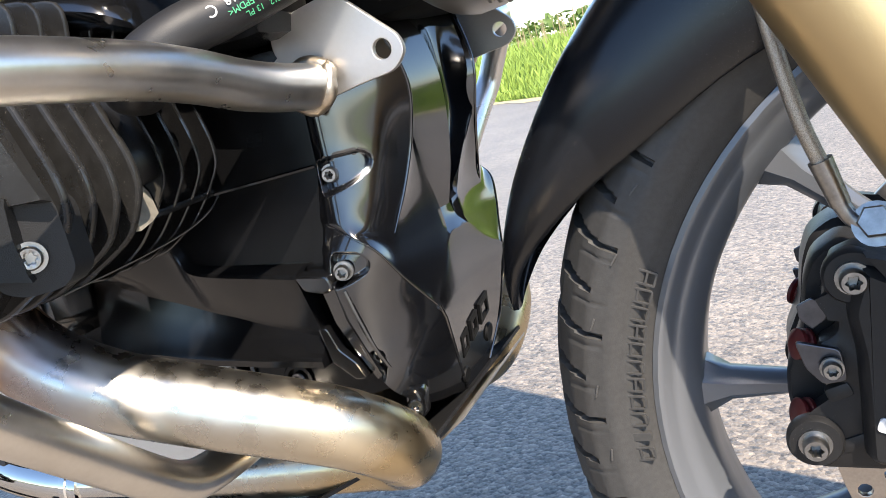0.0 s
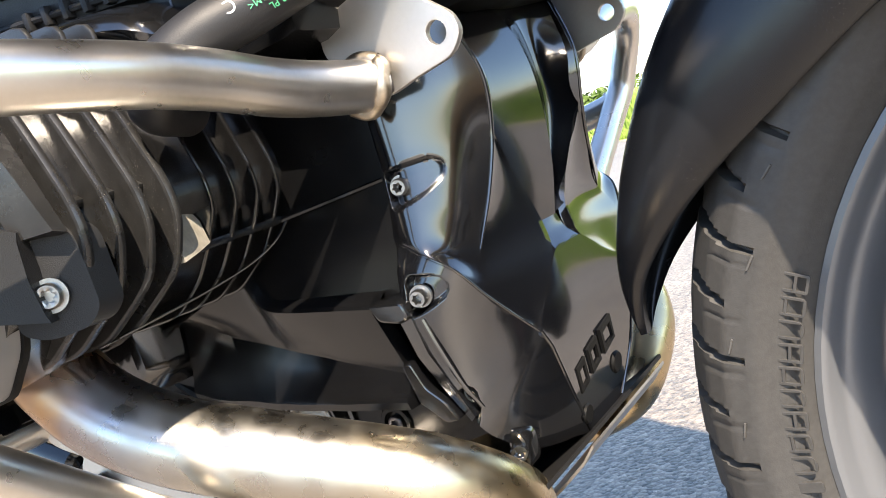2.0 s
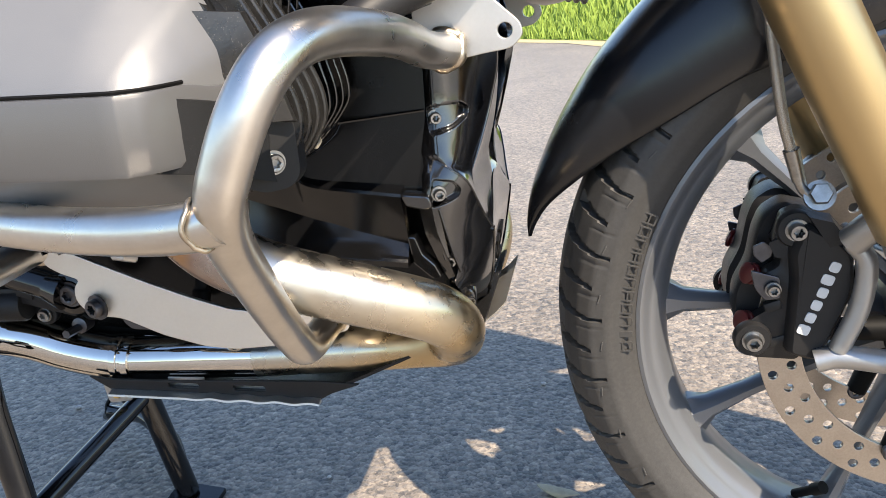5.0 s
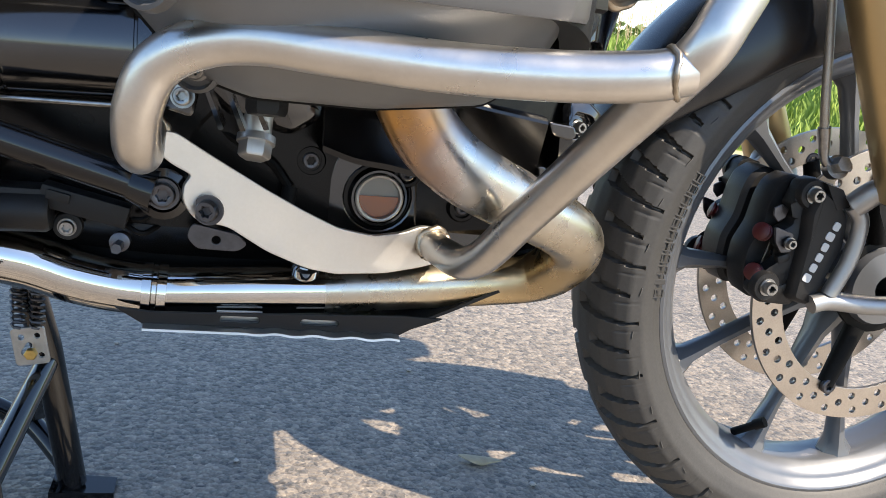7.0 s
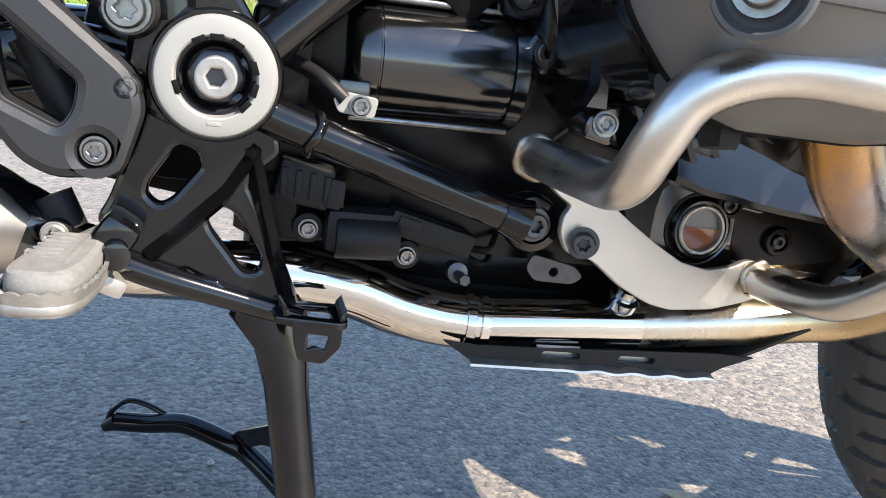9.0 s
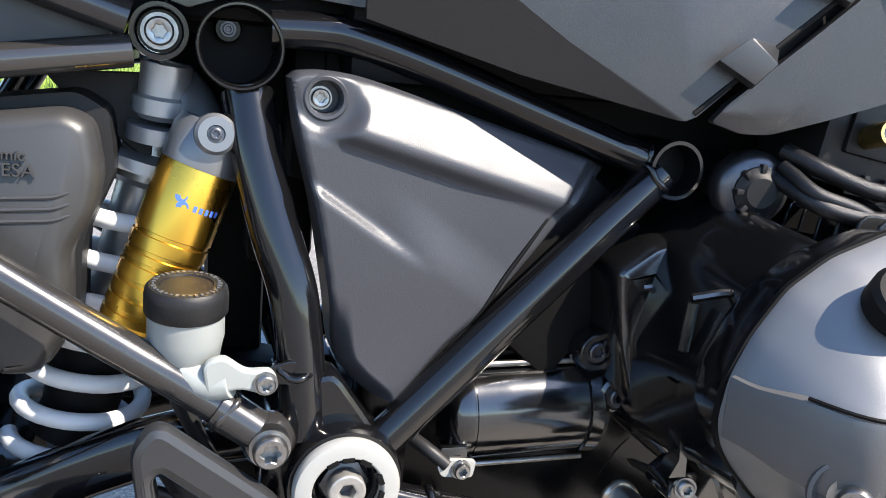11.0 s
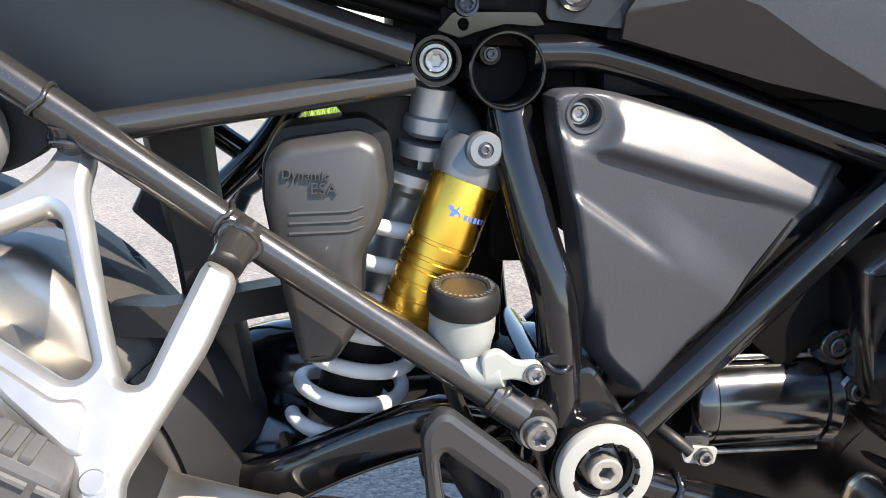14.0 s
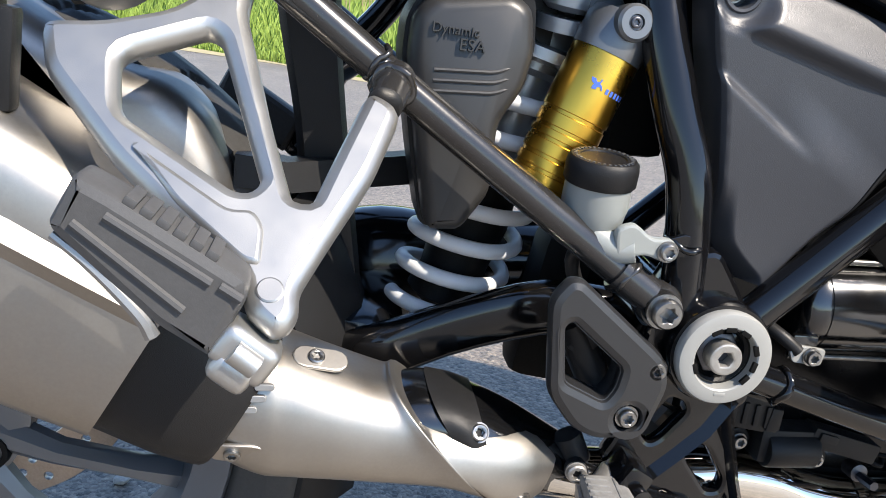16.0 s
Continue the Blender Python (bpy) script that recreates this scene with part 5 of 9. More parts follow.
for sd in (1, -1):
    part("face_bevel", tube([V(q[0][0], q[0][1] if sd > 0 else 2 * CY - q[0][1], q[0][2]) for q in FACE[1:]], 0.0012, 8), cover_gloss, cover)
part("cover_groove", tube(spline([(0.5225, -0.1135, 0.462), (0.526, -0.1125, 0.445), (0.5305, -0.1095, 0.424), (0.534, -0.104, 0.408)], 6), 0.0013, 6), gloss_black, cover)
part("cover_lug", join(plate([fillet([(0.530, 0.362), (0.541, 0.366), (0.5425, 0.382), (0.5385, 0.388), (0.5315, 0.384)], 0.004)], 0.014, 0.002, side(-0.083)), torx(0.005, 0.004, facing((0.537, -0.090, 0.376), (0.5, -1, 0)))), gloss_black, cover)
for x, y, z in ((0.5205, -0.0935, 0.529), (0.5225, -0.1105, 0.473), (0.5245, -0.099, 0.4145)):
    part("cover_screw", join(torx(0.0046, 0.009, facing((x - 0.001, y + 0.004, z), (0.35, -1, 0.0)), 0.0060)), screw_steel, cover, "bright cover screw in a recess")
# cut marks in the face, as plain bars, and two drain holes
for y0, y1, z in ((-0.034, -0.018, 0.391), (-0.016, 0.002, 0.396), (0.004, 0.026, 0.401)):
    m = basis((0.5522 + (z - 0.4) * 0.17, (y0 + y1) / 2, z), (0, 1, 0.22), (0.17, 0, 1))
    w = (y1 - y0) / 2 - 0.0012
    part("cut_mark", plate([[(-w, -0.0085), (w, -0.0085), (w, 0.0085), (-w, 0.0085)], [(-w + .0035, -0.0055), (w - .003, -0.0055), (w - .003, 0.0045), (-w + .0035, 0.0045)]], 0.0024, 0.0003, m), deep_black, cover)
for y, z, r in ((-0.026, 0.367, 0.0062), (0.024, 0.379, 0.0075)):
    part("drain_hole", lathe([(0, 0.002), (r * .86, 0.002), (r, 0.0005), (0, -0.001)], (0.5462 + (z - .37) * .18, y, z), (1, 0, -0.2), 18), deep_black, cover)

# cylinders: fins stacked along the axis, with a bent front edge
FIN = [(0.4530, 0.606), (0.4640, 0.565), (0.4640, 0.550), (0.4520, 0.534), (0.4340, 0.516), (0.4050, 0.500), (0.360, 0.497), (0.325, 0.508), (0.302, 0.540), (0.305, 0.620), (0.330, 0.652), (0.395, 0.655), (0.436, 0.640)]
FIN_OUT = [(0.4540, 0.607), (0.4690, 0.568), (0.4700, 0.550), (0.4560, 0.527), (0.4380, 0.517), (0.4050, 0.502), (0.360, 0.497), (0.325, 0.508), (0.302, 0.540), (0.305, 0.620), (0.330, 0.652), (0.395, 0.655), (0.436, 0.640)]


def cylinder(s):
    f = (lambda b: b) if s > 0 else mirror
    cx, cz = 0.385, 0.572
    core = [(cx + (a - cx) * 0.84, cz + (b - cz) * 0.86) for a, b in FIN]
    cy = part("cylinder", f(shell(fillet(core, 0.01), [(0.06, 0), (0.262, 0)], side(0.0))), fin_gloss, bike, "black finned cylinder, dusty on its outer fins")
    for k in range(4):
        part("fin", f(plate([fillet(FIN, 0.008)], 0.0026, 0.0011, side(-0.118 - 0.0155 * k))), fin_gloss, cy, "thin glossy black fin")
    for k in range(4):
        part("fin", f(plate([fillet(FIN_OUT, 0.009)], 0.0046, 0.0018, side(-0.190 - 0.0158 * k))), fin_black, cy, "thick dusty grey-black fin")
    part("split_rib", f(box((0.442, -0.144, 0.5325), (0.016, 0.066, 0.0045), 0.0015)), fin_gloss, cy)
    for k in range(3):
        part("rib_web", f(box((0.441, -0.126 - 0.0155 * k, 0.541), (0.008, 0.012, 0.016), 0.003, (0, 20, 0))), fin_gloss, cy)
    # pale patch laid on the core where sun falls between the fins
    part("sunlit_web", f(thicken(loft([[V(0.4535, -0.1665, 0.5335), V(0.4585, -0.178, 0.531), V(0.4585, -0.188, 0.5285)], [V(0.4515, -0.1665, 0.545), V(0.4525, -0.178, 0.547), V(0.4555, -0.188, 0.548)], [V(0.444, -0.167, 0.556), V(0.445, -0.178, 0.560), V(0.450, -0.188, 0.563)]], closed=False), (-0.012, 0, 0))), sunlit_cast, cy, "dusty casting between the fins, coloured pale as if sunlit")
    part("lower_edge", f(tube(spline([(0.451, -0.110, 0.531), (0.447, -0.118, 0.523), (0.438, -0.131, 0.5155), (0.424, -0.157, 0.509), (0.403, -0.200, 0.5025)], 6), 0.0008, 8)), fin_gloss, cy)
    for k in range(4):
        part("web", f(box((0.4515, -0.198 - 0.0158 * k, 0.5695), (0.006, 0.013, 0.004), 0.001, (0, 30, 0))), fin_black, cy)
    return cy


cylR, cylL = cylinder(1), cylinder(-1)

# head and valve cover
HEAD = [(0.184, 0.560), (0.188, 0.545), (0.198, 0.531), (0.216, 0.512), (0.235, 0.496), (0.262, 0.488), (0.330, 0.488), (0.395, 0.496), (0.422, 0.516), (0.437, 0.545), (0.442, 0.575), (0.439, 0.605), (0.425, 0.635), (0.395, 0.655), (0.330, 0.666), (0.278, 0.667), (0.240, 0.652), (0.215, 0.634), (0.197, 0.608), (0.187, 0.585)]
HC = (0.314, 0.572)


def head_ring(y, fx, fz):
    lp = [(HC[0] + (a - HC[0]) * fx, HC[1] + (b - HC[1]) * fz) for a, b in HEAD]
    return [V(q.x, y, q.y) for q in [Vector(w) for w in fillet(lp, 0.006, 2)]]


headR = part("cylinder_head", loft([head_ring(-0.215, 0.90, 0.90), head_ring(-0.228, 0.97, 0.96), head_ring(-0.2525, 0.985, 0.985)]), gloss_black, bike, "glossy black cast cylinder head")
part("gasket", loft([head_ring(-0.2525, 1.0, 1.0), head_ring(-0.2530, 1.012, 1.014), head_ring(-0.2560, 1.012, 1.014), head_ring(-0.2565, 1.0, 1.0)]), deep_black, headR, "dark gasket edge")
CAP = ((-0.2565, 0.998, 0.998), (-0.2600, 0.995, 0.995), (-0.2680, 0.978, 0.955), (-0.2780, 0.958, 0.890), (-0.2920, 0.930, 0.760), (-0.3060, 0.898, 0.630), (-0.3200, 0.856, 0.460), (-0.3300, 0.810, 0.290), (-0.3355, 0.740, 0.130), (-0.3365, 0.700, 0.050))
vc = part("valve_cover", loft([head_ring(*c) for c in CAP]), valve_grey, headR, "satin silver grey valve cover with a dark middle band")
BAND = [(0.1835, -0.262), (0.1875, -0.280), (0.1955, -0.306), (0.2055, -0.327), (0.220, -0.3375), (0.25, -0.3390), (0.32, -0.3395), (0.40, -0.3390), (0.413, -0.335), (0.424, -0.325), (0.432, -0.305), (0.4395, -0.283), (0.444, -0.262)]
secs = []
for i, (x, y) in enumerate(BAND):
    e = min(i, len(BAND) - 1 - i)
    z0, z1 = 0.548 + (0.004 if e < 2 else 0), 0.590 - (0.004 if e < 2 else 0) + 0.006 * (0.32 - x)
    c = V(0.314, -0.20, 0)
    d = (c - V(x, y, 0)).normalized()
    secs.append([V(x, y, z0) + d * 0.010, V(x, y, z0) + d * 0.0012, V(x, y, z0 + 0.003), V(x, y - 0.0006, (z0 + z1) / 2), V(x, y, z1 - 0.003), V(x, y, z1) + d * 0.0012, V(x, y, z1) + d * 0.010])
part("dark_band", loft(refine(secs, 3)), valve_dark, vc, "dark satin band across the cover")
part("band_seam", tube(spline([V(x, y - 0.0002, 0.5915 + 0.006 * (0.32 - x)) + (V(0.314, -0.20, 0) - V(x, y, 0)).normalized() * 0.0025 for x, y in BAND[2:-2]], 4), 0.0012, 6), deep_black, vc)
part("recess_ring", lathe([(0.0215, -0.004), (0.0205, 0.0012), (0.0185, 0.0016), (0.0165, -0.002), (0.0150, -0.003), (0, -0.003)], (0.2120, -0.3290, 0.5500), (-0.66, -0.75, 0.05), 32), valve_dark, vc)
part("cover_bolt", torx(0.0088, 0.010, facing((0.2120, -0.3290, 0.5500), (-0.66, -0.75, 0.05)), 0.0122), screw_steel, vc, "large bright bolt in a round recess")
part("filler_cap", lathe([(0.020, 0.0), (0.020, 0.012), (0.017, 0.015), (0.013, 0.015), (0.012, 0.010), (0, 0.010)], (0.252, -0.296, 0.634), (-0.2, -0.62, 0.75), 28), deep_black, vc, "black oil filler plug")
part("cap_grip", box((0.2500, -0.303, 0.6425), (0.022, 0.006, 0.012), 0.002, (40, 10, -15)), pad_rubber, vc)
for x, y, z, n in ((0.2325, -0.262, 0.502, (-0.3, -1, -0.3)), (0.4525, -0.2520, 0.5345, (0.67, -0.74, 0)), (0.230, -0.270, 0.615, (-0.5, -1, 0.2))):
    if x < 0.4:
        part("head_boss", lathe([(0.0155, -0.02), (0.014, 0.004), (0.0115, 0.006), (0.0105, 0.003), (0, 0.003)], (x, y + 0.006, z), n, 24), valve_dark, headR)
    part("head_bolt", torx(0.0056, 0.005, facing((x, y, z), n), 0.0075), screw_steel, headR, "steel head bolt with six-lobed socket")
# the band runs on round the front end as a strap to the head bolt
part("band_strap", loft(refine([[V(x + d * .6, y + d, z) for d, z in ((0.0, z0), (-0.001, z0 + 0.004), (-0.002, (z0 + z1) / 2), (-0.001, z1 - 0.004), (0.0, z1))] + [V(x - 0.012, y + 0.016, z1), V(x - 0.012, y + 0.016, z0)] for x, y, z0, z1 in ((0.400, -0.3345, 0.550, 0.589), (0.420, -0.322, 0.546, 0.586), (0.436, -0.303, 0.540, 0.581), (0.447, -0.280, 0.532, 0.574), (0.456, -0.258, 0.524, 0.563))], 3)), plastic_black, headR)
part("bolt_tongue", loft([[V(a, -0.2495 + 0.9 * (a - 0.453) + d, b) for a, b in fillet([(0.4385, 0.522), (0.4460, 0.5165), (0.4590, 0.5170), (0.4640, 0.5240), (0.4640, 0.5620), (0.4380, 0.5620)], 0.011, 5)] for d in (0.012, 0.0)]), plastic_black, headR, "black tongue round the head bolt")
part("mottled_plate", loft([[V(0.432, -0.268, 0.560), V(0.468, -0.250, 0.559), V(0.468, -0.244, 0.557), V(0.430, -0.244, 0.557)], [V(0.428, -0.275, 0.590), V(0.462, -0.255, 0.587), V(0.460, -0.246, 0.587), V(0.428, -0.246, 0.587)], [V(0.425, -0.270, 0.625), V(0.448, -0.258, 0.622), V(0.446, -0.246, 0.622), V(0.425, -0.246, 0.622)]]), fin_black, headR)
part("plug_nut", join(hexnut(0.0125, 0.022, facing((0.272, -0.225, 0.497), (0, -0.2, -1))), lathe([(0, -.02), (0.019, -.02), (0.020, 0.0), (0.013, 0.004), (0, 0.004)], (0.272, -0.225, 0.499), (0, -0.2, -1), 20)), plastic_black, headR)
# rear casting under the cylinder: stepped glossy block with ribs
rcast = part("rear_casting", shell(fillet([(0.178, 0.612), (0.186, 0.557), (0.200, 0.516), (0.225, 0.480), (0.250, 0.458), (0.296, 0.446), (0.318, 0.462), (0.316, 0.640), (0.28, 0.640), (0.21, 0.635)], 0.008), [(0.07, 0.0), (0.115, 0.001), (0.128, 0.004), (0.134, 0.008), (0.136, 0.014)], side(0.0)), gloss_black, engine, "glossy black rear engine casting with ribs", 25)
for pts, r in (([(0.215, -0.134, 0.596), (0.217, -0.136, 0.578), (0.222, -0.136, 0.558)], 0.0034), ([(0.203, -0.134, 0.600), (0.222, -0.136, 0.6015), (0.248, -0.138, 0.601)], 0.0030), ([(0.232, -0.136, 0.552), (0.236, -0.136, 0.518), (0.238, -0.134, 0.484)], 0.0034), ([(0.248, -0.136, 0.550), (0.251, -0.136, 0.518), (0.253, -0.134, 0.482)], 0.0034), ([(0.226, -0.136, 0.554), (0.238, -0.137, 0.5525), (0.254, -0.138, 0.552)], 0.0032)):
    part("casting_rib", tube(spline(pts, 5), r, 8), cover_gloss, rcast)
for (xa, za), (xb, zb) in (((0.227, 0.504), (0.245, 0.461)), ((0.236, 0.512), (0.258, 0.461)), ((0.245, 0.518), (0.272, 0.463)), ((0.254, 0.522), (0.286, 0.467))):
    part("casting_fin", loft([[V(xa, -0.165, za), V(xa, -0.198, za), V(xa + 0.003, -0.200, za - 0.001), V(xa + 0.004, -0.165, za)], [V(xb, -0.165, zb), V(xb, -0.206, zb), V(xb + 0.003, -0.208, zb + 0.001), V(xb + 0.004, -0.165, zb)]]), cover_gloss, rcast)
# rear of the engine: gearbox wall, starter and sensors
part("gearbox_wall", plate([fillet([(0.03, 0.36), (0.20, 0.375), (0.235, 0.45), (0.300, 0.50), (0.300, 0.66), (0.22, 0.675), (0.20, 0.60), (0.10, 0.56), (0.02, 0.52)], 0.015)], 0.02, 0.004, side(-0.070)), engine_black, engine)
part("chain_case", shell(fillet([(0.212, 0.500), (0.235, 0.482), (0.31, 0.492), (0.31, 0.640), (0.26, 0.662), (0.216, 0.625), (0.200, 0.56)], 0.012), [(0.08, -0.006), (0.12, -0.004), (0.150, 0.0), (0.19, 0.004), (0.235, 0.008)], side(0.0)), gloss_black, engine, "glossy black timing case")
for pts, r in (([(0.205, -0.19, 0.606), (0.203, -0.19, 0.575)], 0.0035), ([(0.196, -0.20, 0.612), (0.222, -0.205, 0.616), (0.240, -0.21, 0.605)], 0.003), ([(0.206, -0.205, 0.566), (0.235, -0.212, 0.560), (0.262, -0.22, 0.550)], 0.0035)):
    part("case_rib", tube(spline(pts, 4), r, 8), gloss_black, engine)
for k in range(5):
    part("rear_fin", loft([[V(0.224 + 0.013 * k, -0.208, 0.532 - 0.007 * k), V(0.228 + 0.013 * k, -0.208, 0.530 - 0.007 * k), V(0.228 + 0.013 * k, -0.180, 0.530 - 0.007 * k)], [V(0.237 + 0.015 * k, -0.236, 0.500 - 0.004 * k), V(0.242 + 0.015 * k, -0.236, 0.498 - 0.004 * k), V(0.242 + 0.015 * k, -0.190, 0.498 - 0.004 * k)]]), fin_black, engine)
part("screw_boss", plate([fillet([(0.2105, 0.4690), (0.2290, 0.4640), (0.2330, 0.4880), (0.2235, 0.4890), (0.2110, 0.4800)], 0.004)], 0.030, 0.0022, side(-0.172)), gloss_black, engine)
part("case_screw", torx(0.0058, 0.004, facing((0.2225, -0.188, 0.4775), (-0.2, -1, 0.1)), 0.0076), screw_steel, engine)
part("screw_web", loft([[V(x - w, -0.176, z), V(x - w * .7, -0.188, z), V(x + w * .7, -0.188, z), V(x + w, -0.176, z)] for x, z, w in ((0.2045, 0.552, 0.0016), (0.2100, 0.540, 0.0028), (0.2145, 0.520, 0.0034), (0.2175, 0.498, 0.0040), (0.2150, 0.486, 0.0090))]), gloss_black, engine)

for x, y, z in ((0.187, -0.112, 0.546),):
    part("case_boss", lathe([(0.017, -0.03), (0.0155, 0.0), (0.0130, 0.003), (0.0095, 0.003), (0.009, 0.0), (0, 0.0)], (x, y, z), (0, -1, 0), 22), gloss_black, engine)
    part("case_screw", torx(0.0070, 0.004, facing((x, y, z)), 0.0088), dark_steel, engine)
sm = part("starter_motor", lathe([(0, 0), (0.026, 0), (0.034, 0.003), (0.0375, 0.008), (0.0380, 0.018), (0.0372, 0.0185), (0.0372, 0.0195), (0.0380, 0.020), (0.0380, 0.104), (0.0370, 0.1045), (0.0370, 0.106), (0.0395, 0.107), (0.0405, 0.116), (0.036, 0.122), (0, 0.122)], (0.0815, -0.078, 0.4925), (1, 0, 0.03), 48), gloss_black, bike, "glossy black cylindrical starter motor")
for z in (0.4545, 0.5315):
    part("through_bolt", tube([(0.086, -0.095, z), (0.194, -0.095, z + 0.002)], 0.0025, 10), screw_steel, sm)
part("starter_strap", box((0.0855, -0.112, 0.4700), (0.020, 0.006, 0.018), 0.002), gloss_black, sm)
for x, y, z in ((0.207, -0.1135, 0.512), (0.2045, -0.080, 0.5455)):
    part("ear", lathe([(0.015, -0.03), (0.0135, 0.003), (0.011, 0.005), (0, 0.005)], (x, y + 0.004, z), (0, -1, 0), 20), gloss_black, sm)
    part("ear_screw", torx(0.0075, 0.005, facing((x, y - 0.001, z)), 0.0092), dark_steel, sm)
part("cable_lug", plate([fillet([(0.076, 0.459), (0.099, 0.457), (0.101, 0.470), (0.080, 0.472), (0.072, 0.468)], 0.003)], 0.004, 0.0006, side(-0.117)), white_plastic, sm, "pale cable lug")
part("lug_screw", torx(0.0058, 0.006, facing((0.0895, -0.119, 0.4645)), 0.007), screw_steel, sm)
part("starter_cable", tube(spline([(0.080, -0.117, 0.467), (0.068, -0.112, 0.476), (0.056, -0.100, 0.482), (0.04, -0.09, 0.487)], 5), 0.005, 10), hose_rubber, sm)

# exhaust flap actuator and connectors below the lower frame tube
act = part("actuator", box((0.104, -0.088, 0.378), (0.050, 0.026, 0.030), 0.005), plastic_black, bike, "small black plastic actuator with connector")
part("motor_housing", lathe([(0, 0), (0.0145, 0), (0.0155, 0.002), (0.0155, 0.040), (0.0135, 0.043), (0, 0.043)], (0.086, -0.094, 0.374), (1, 0, 0.02), 24), plastic_black, act)
part("connector", box((0.152, -0.092, 0.381), (0.062, 0.018, 0.017), 0.002, (0, 14, 0)), plastic_black, act)
part("connector_clip", box((0.135, -0.1015, 0.388), (0.016, 0.004, 0.007), 0.001, (0, 14, 0)), plastic_black, act)
part("latch_block", box((0.062, -0.094, 0.4085), (0.036, 0.022, 0.028), 0.003, (0, 8, 0)), plastic_black, act)
part("latch_rib", box((0.082, -0.098, 0.4045), (0.010, 0.020, 0.020), 0.002, (0, 8, 0)), plastic_black, act)
for k in range(5):
    part("latch_rib", box((0.048 + 0.0095 * k, -0.1055, 0.4105 - 0.0014 * k), (0.004, 0.003, 0.018), 0.0008), plastic_black, act)
for x, z in ((0.0685, 0.3755), (0.1385, 0.3615)):
    part("lug", plate([circle(x, z, 0.0105, 20)], 0.008, 0.001, side(-0.082)), plastic_black, act)
    part("lug_screw", torx(0.0055, 0.005, facing((x, -0.087, z)), 0.0068), screw_steel, act)
for k, (a, b) in enumerate((((0.185, -0.094, 0.372), (0.205, -0.08, 0.385)), ((0.180, -0.090, 0.366), (0.205, -0.075, 0.365)), ((0.045, -0.095, 0.407), (0.01, -0.080, 0.418)), ((0.045, -0.092, 0.401), (0.0, -0.075, 0.402)))):
    part("wire", tube(spline([a, ((a[0] + b[0]) / 2, a[1] - 0.004, (a[2] + b[2]) / 2 - 0.004), b], 5), 0.0022, 8), deep_black, act)
part("sensor_plug", join(lathe([(0, 0), (0.007, 0), (0.0075, 0.014), (0, 0.016)], (0.176, -0.080, 0.352), (0, -1, 0.1), 14), lathe([(0, 0), (0.004, 0), (0.004, 0.02), (0, 0.02)], (0.176, -0.094, 0.352), (0, -1, 0.1), 6)), dark_steel, engine)
part("tab_bracket", plate([fillet([(0.228, 0.373), (0.262, 0.366), (0.270, 0.358), (0.262, 0.352), (0.232, 0.353), (0.224, 0.362)], 0.004), circle(0.246, 0.3605, 0.0035, 10)], 0.003, 0.0005, side(-0.098)), dark_steel, engine)

# ---------- upper front: hose, inlet neck, telelever arm ----------
HP = [V(0.496, -0.192, 0.610), V(0.512, -0.180, 0.6190), V(0.525, -0.164, 0.6245), V(0.541, -0.145, 0.632), V(0.559, -0.125, 0.641), V(0.575, -0.105, 0.650), V(0.592, -0.085, 0.662)]
hose = part("coolant_hose", tube(spline([(0.462, -0.160, 0.598), (0.478, -0.188, 0.600)] + HP, 6), 0.0128, 28), hose_rubber, bike, "black rubber coolant hose with pale and green printing")
hd = (HP[4] - HP[2]).normalized()
EYE_SIDE = V(0.62, -0.78, -0.05)
hn = (EYE_SIDE - hd * EYE_SIDE.dot(hd)).normalized()
upv = hn.cross(hd)
if upv.z < 0:
    upv = -upv
for txt, size, along, up, mt in (("19-05-2018", 0.0060, 0.030, 0.0045, letter_white), (">EPDM<", 0.0046, 0.018, -0.0010, print_green), ("1712", 0.0044, 0.031, -0.0065, print_green), ("13 PL", 0.0044, 0.019, -0.0060, print_green)):
    ang = up / 0.0128
    nn = (hn * math.cos(ang) + upv * math.sin(ang)).normalized()
    yy = nn.cross(hd)
    if yy.z > 0:
        yy = -yy
    m = basis(HP[2] + hd * along + nn * 0.01290, -hd, yy)
    part("printing", words(txt, size, 0.00012, m), mt, hose)
for along, up, mt, r in ((0.036, 0.001, print_green, 0.0042), (-0.006, 0.002, letter_white, 0.0030)):
    ang = up / 0.0128
    nn = (hn * math.cos(ang) + upv * math.sin(ang)).normalized()
    part("printed_ring", plate([circle(0, 0, r, 20), circle(0, 0, r * .72, 16)], 0.0004, 0.0001, basis(HP[2] + hd * along + nn * 0.0129, hd, nn.cross(hd))), mt, hose)
part("hose_clip", join(lathe([(0.0130, -0.004), (0.0148, -0.004), (0.0148, 0.004), (0.0130, 0.004)], HP[5], (HP[6] - HP[4]).normalized(), 26, close=True), box(HP[5] + V(0.008, -0.006, -0.014), (0.010, 0.006, 0.008), 0.001, (0, 20, 30))), plastic_black, hose)
part("clip_tab", box(HP[5] + V(0.006, -0.012, 0.004), (0.003, 0.003, 0.010), 0.001, (0, 40, 0)), clip_green, hose)
neck = part("inlet_neck", lathe([(0.0165, -0.050), (0.0195, -0.045), (0.0195, -0.004), (0.0208, -0.001), (0.0208, 0.0015), (0.0190, 0.0015), (0.0185, -0.003), (0.0180, -0.040), (0, -0.040)], (0.4865, -0.146, 0.6485), (0.06, -1, 0.02), 40), gloss_black, bike, "glossy black open pipe neck")
part("neck_rim", lathe([(0.0192, 0.0016), (0.0206, 0.0016), (0.0206, 0.0022), (0.0192, 0.0022)], (0.4865, -0.146, 0.6485), (0.06, -1, 0.02), 40, close=True), dark_steel, neck)
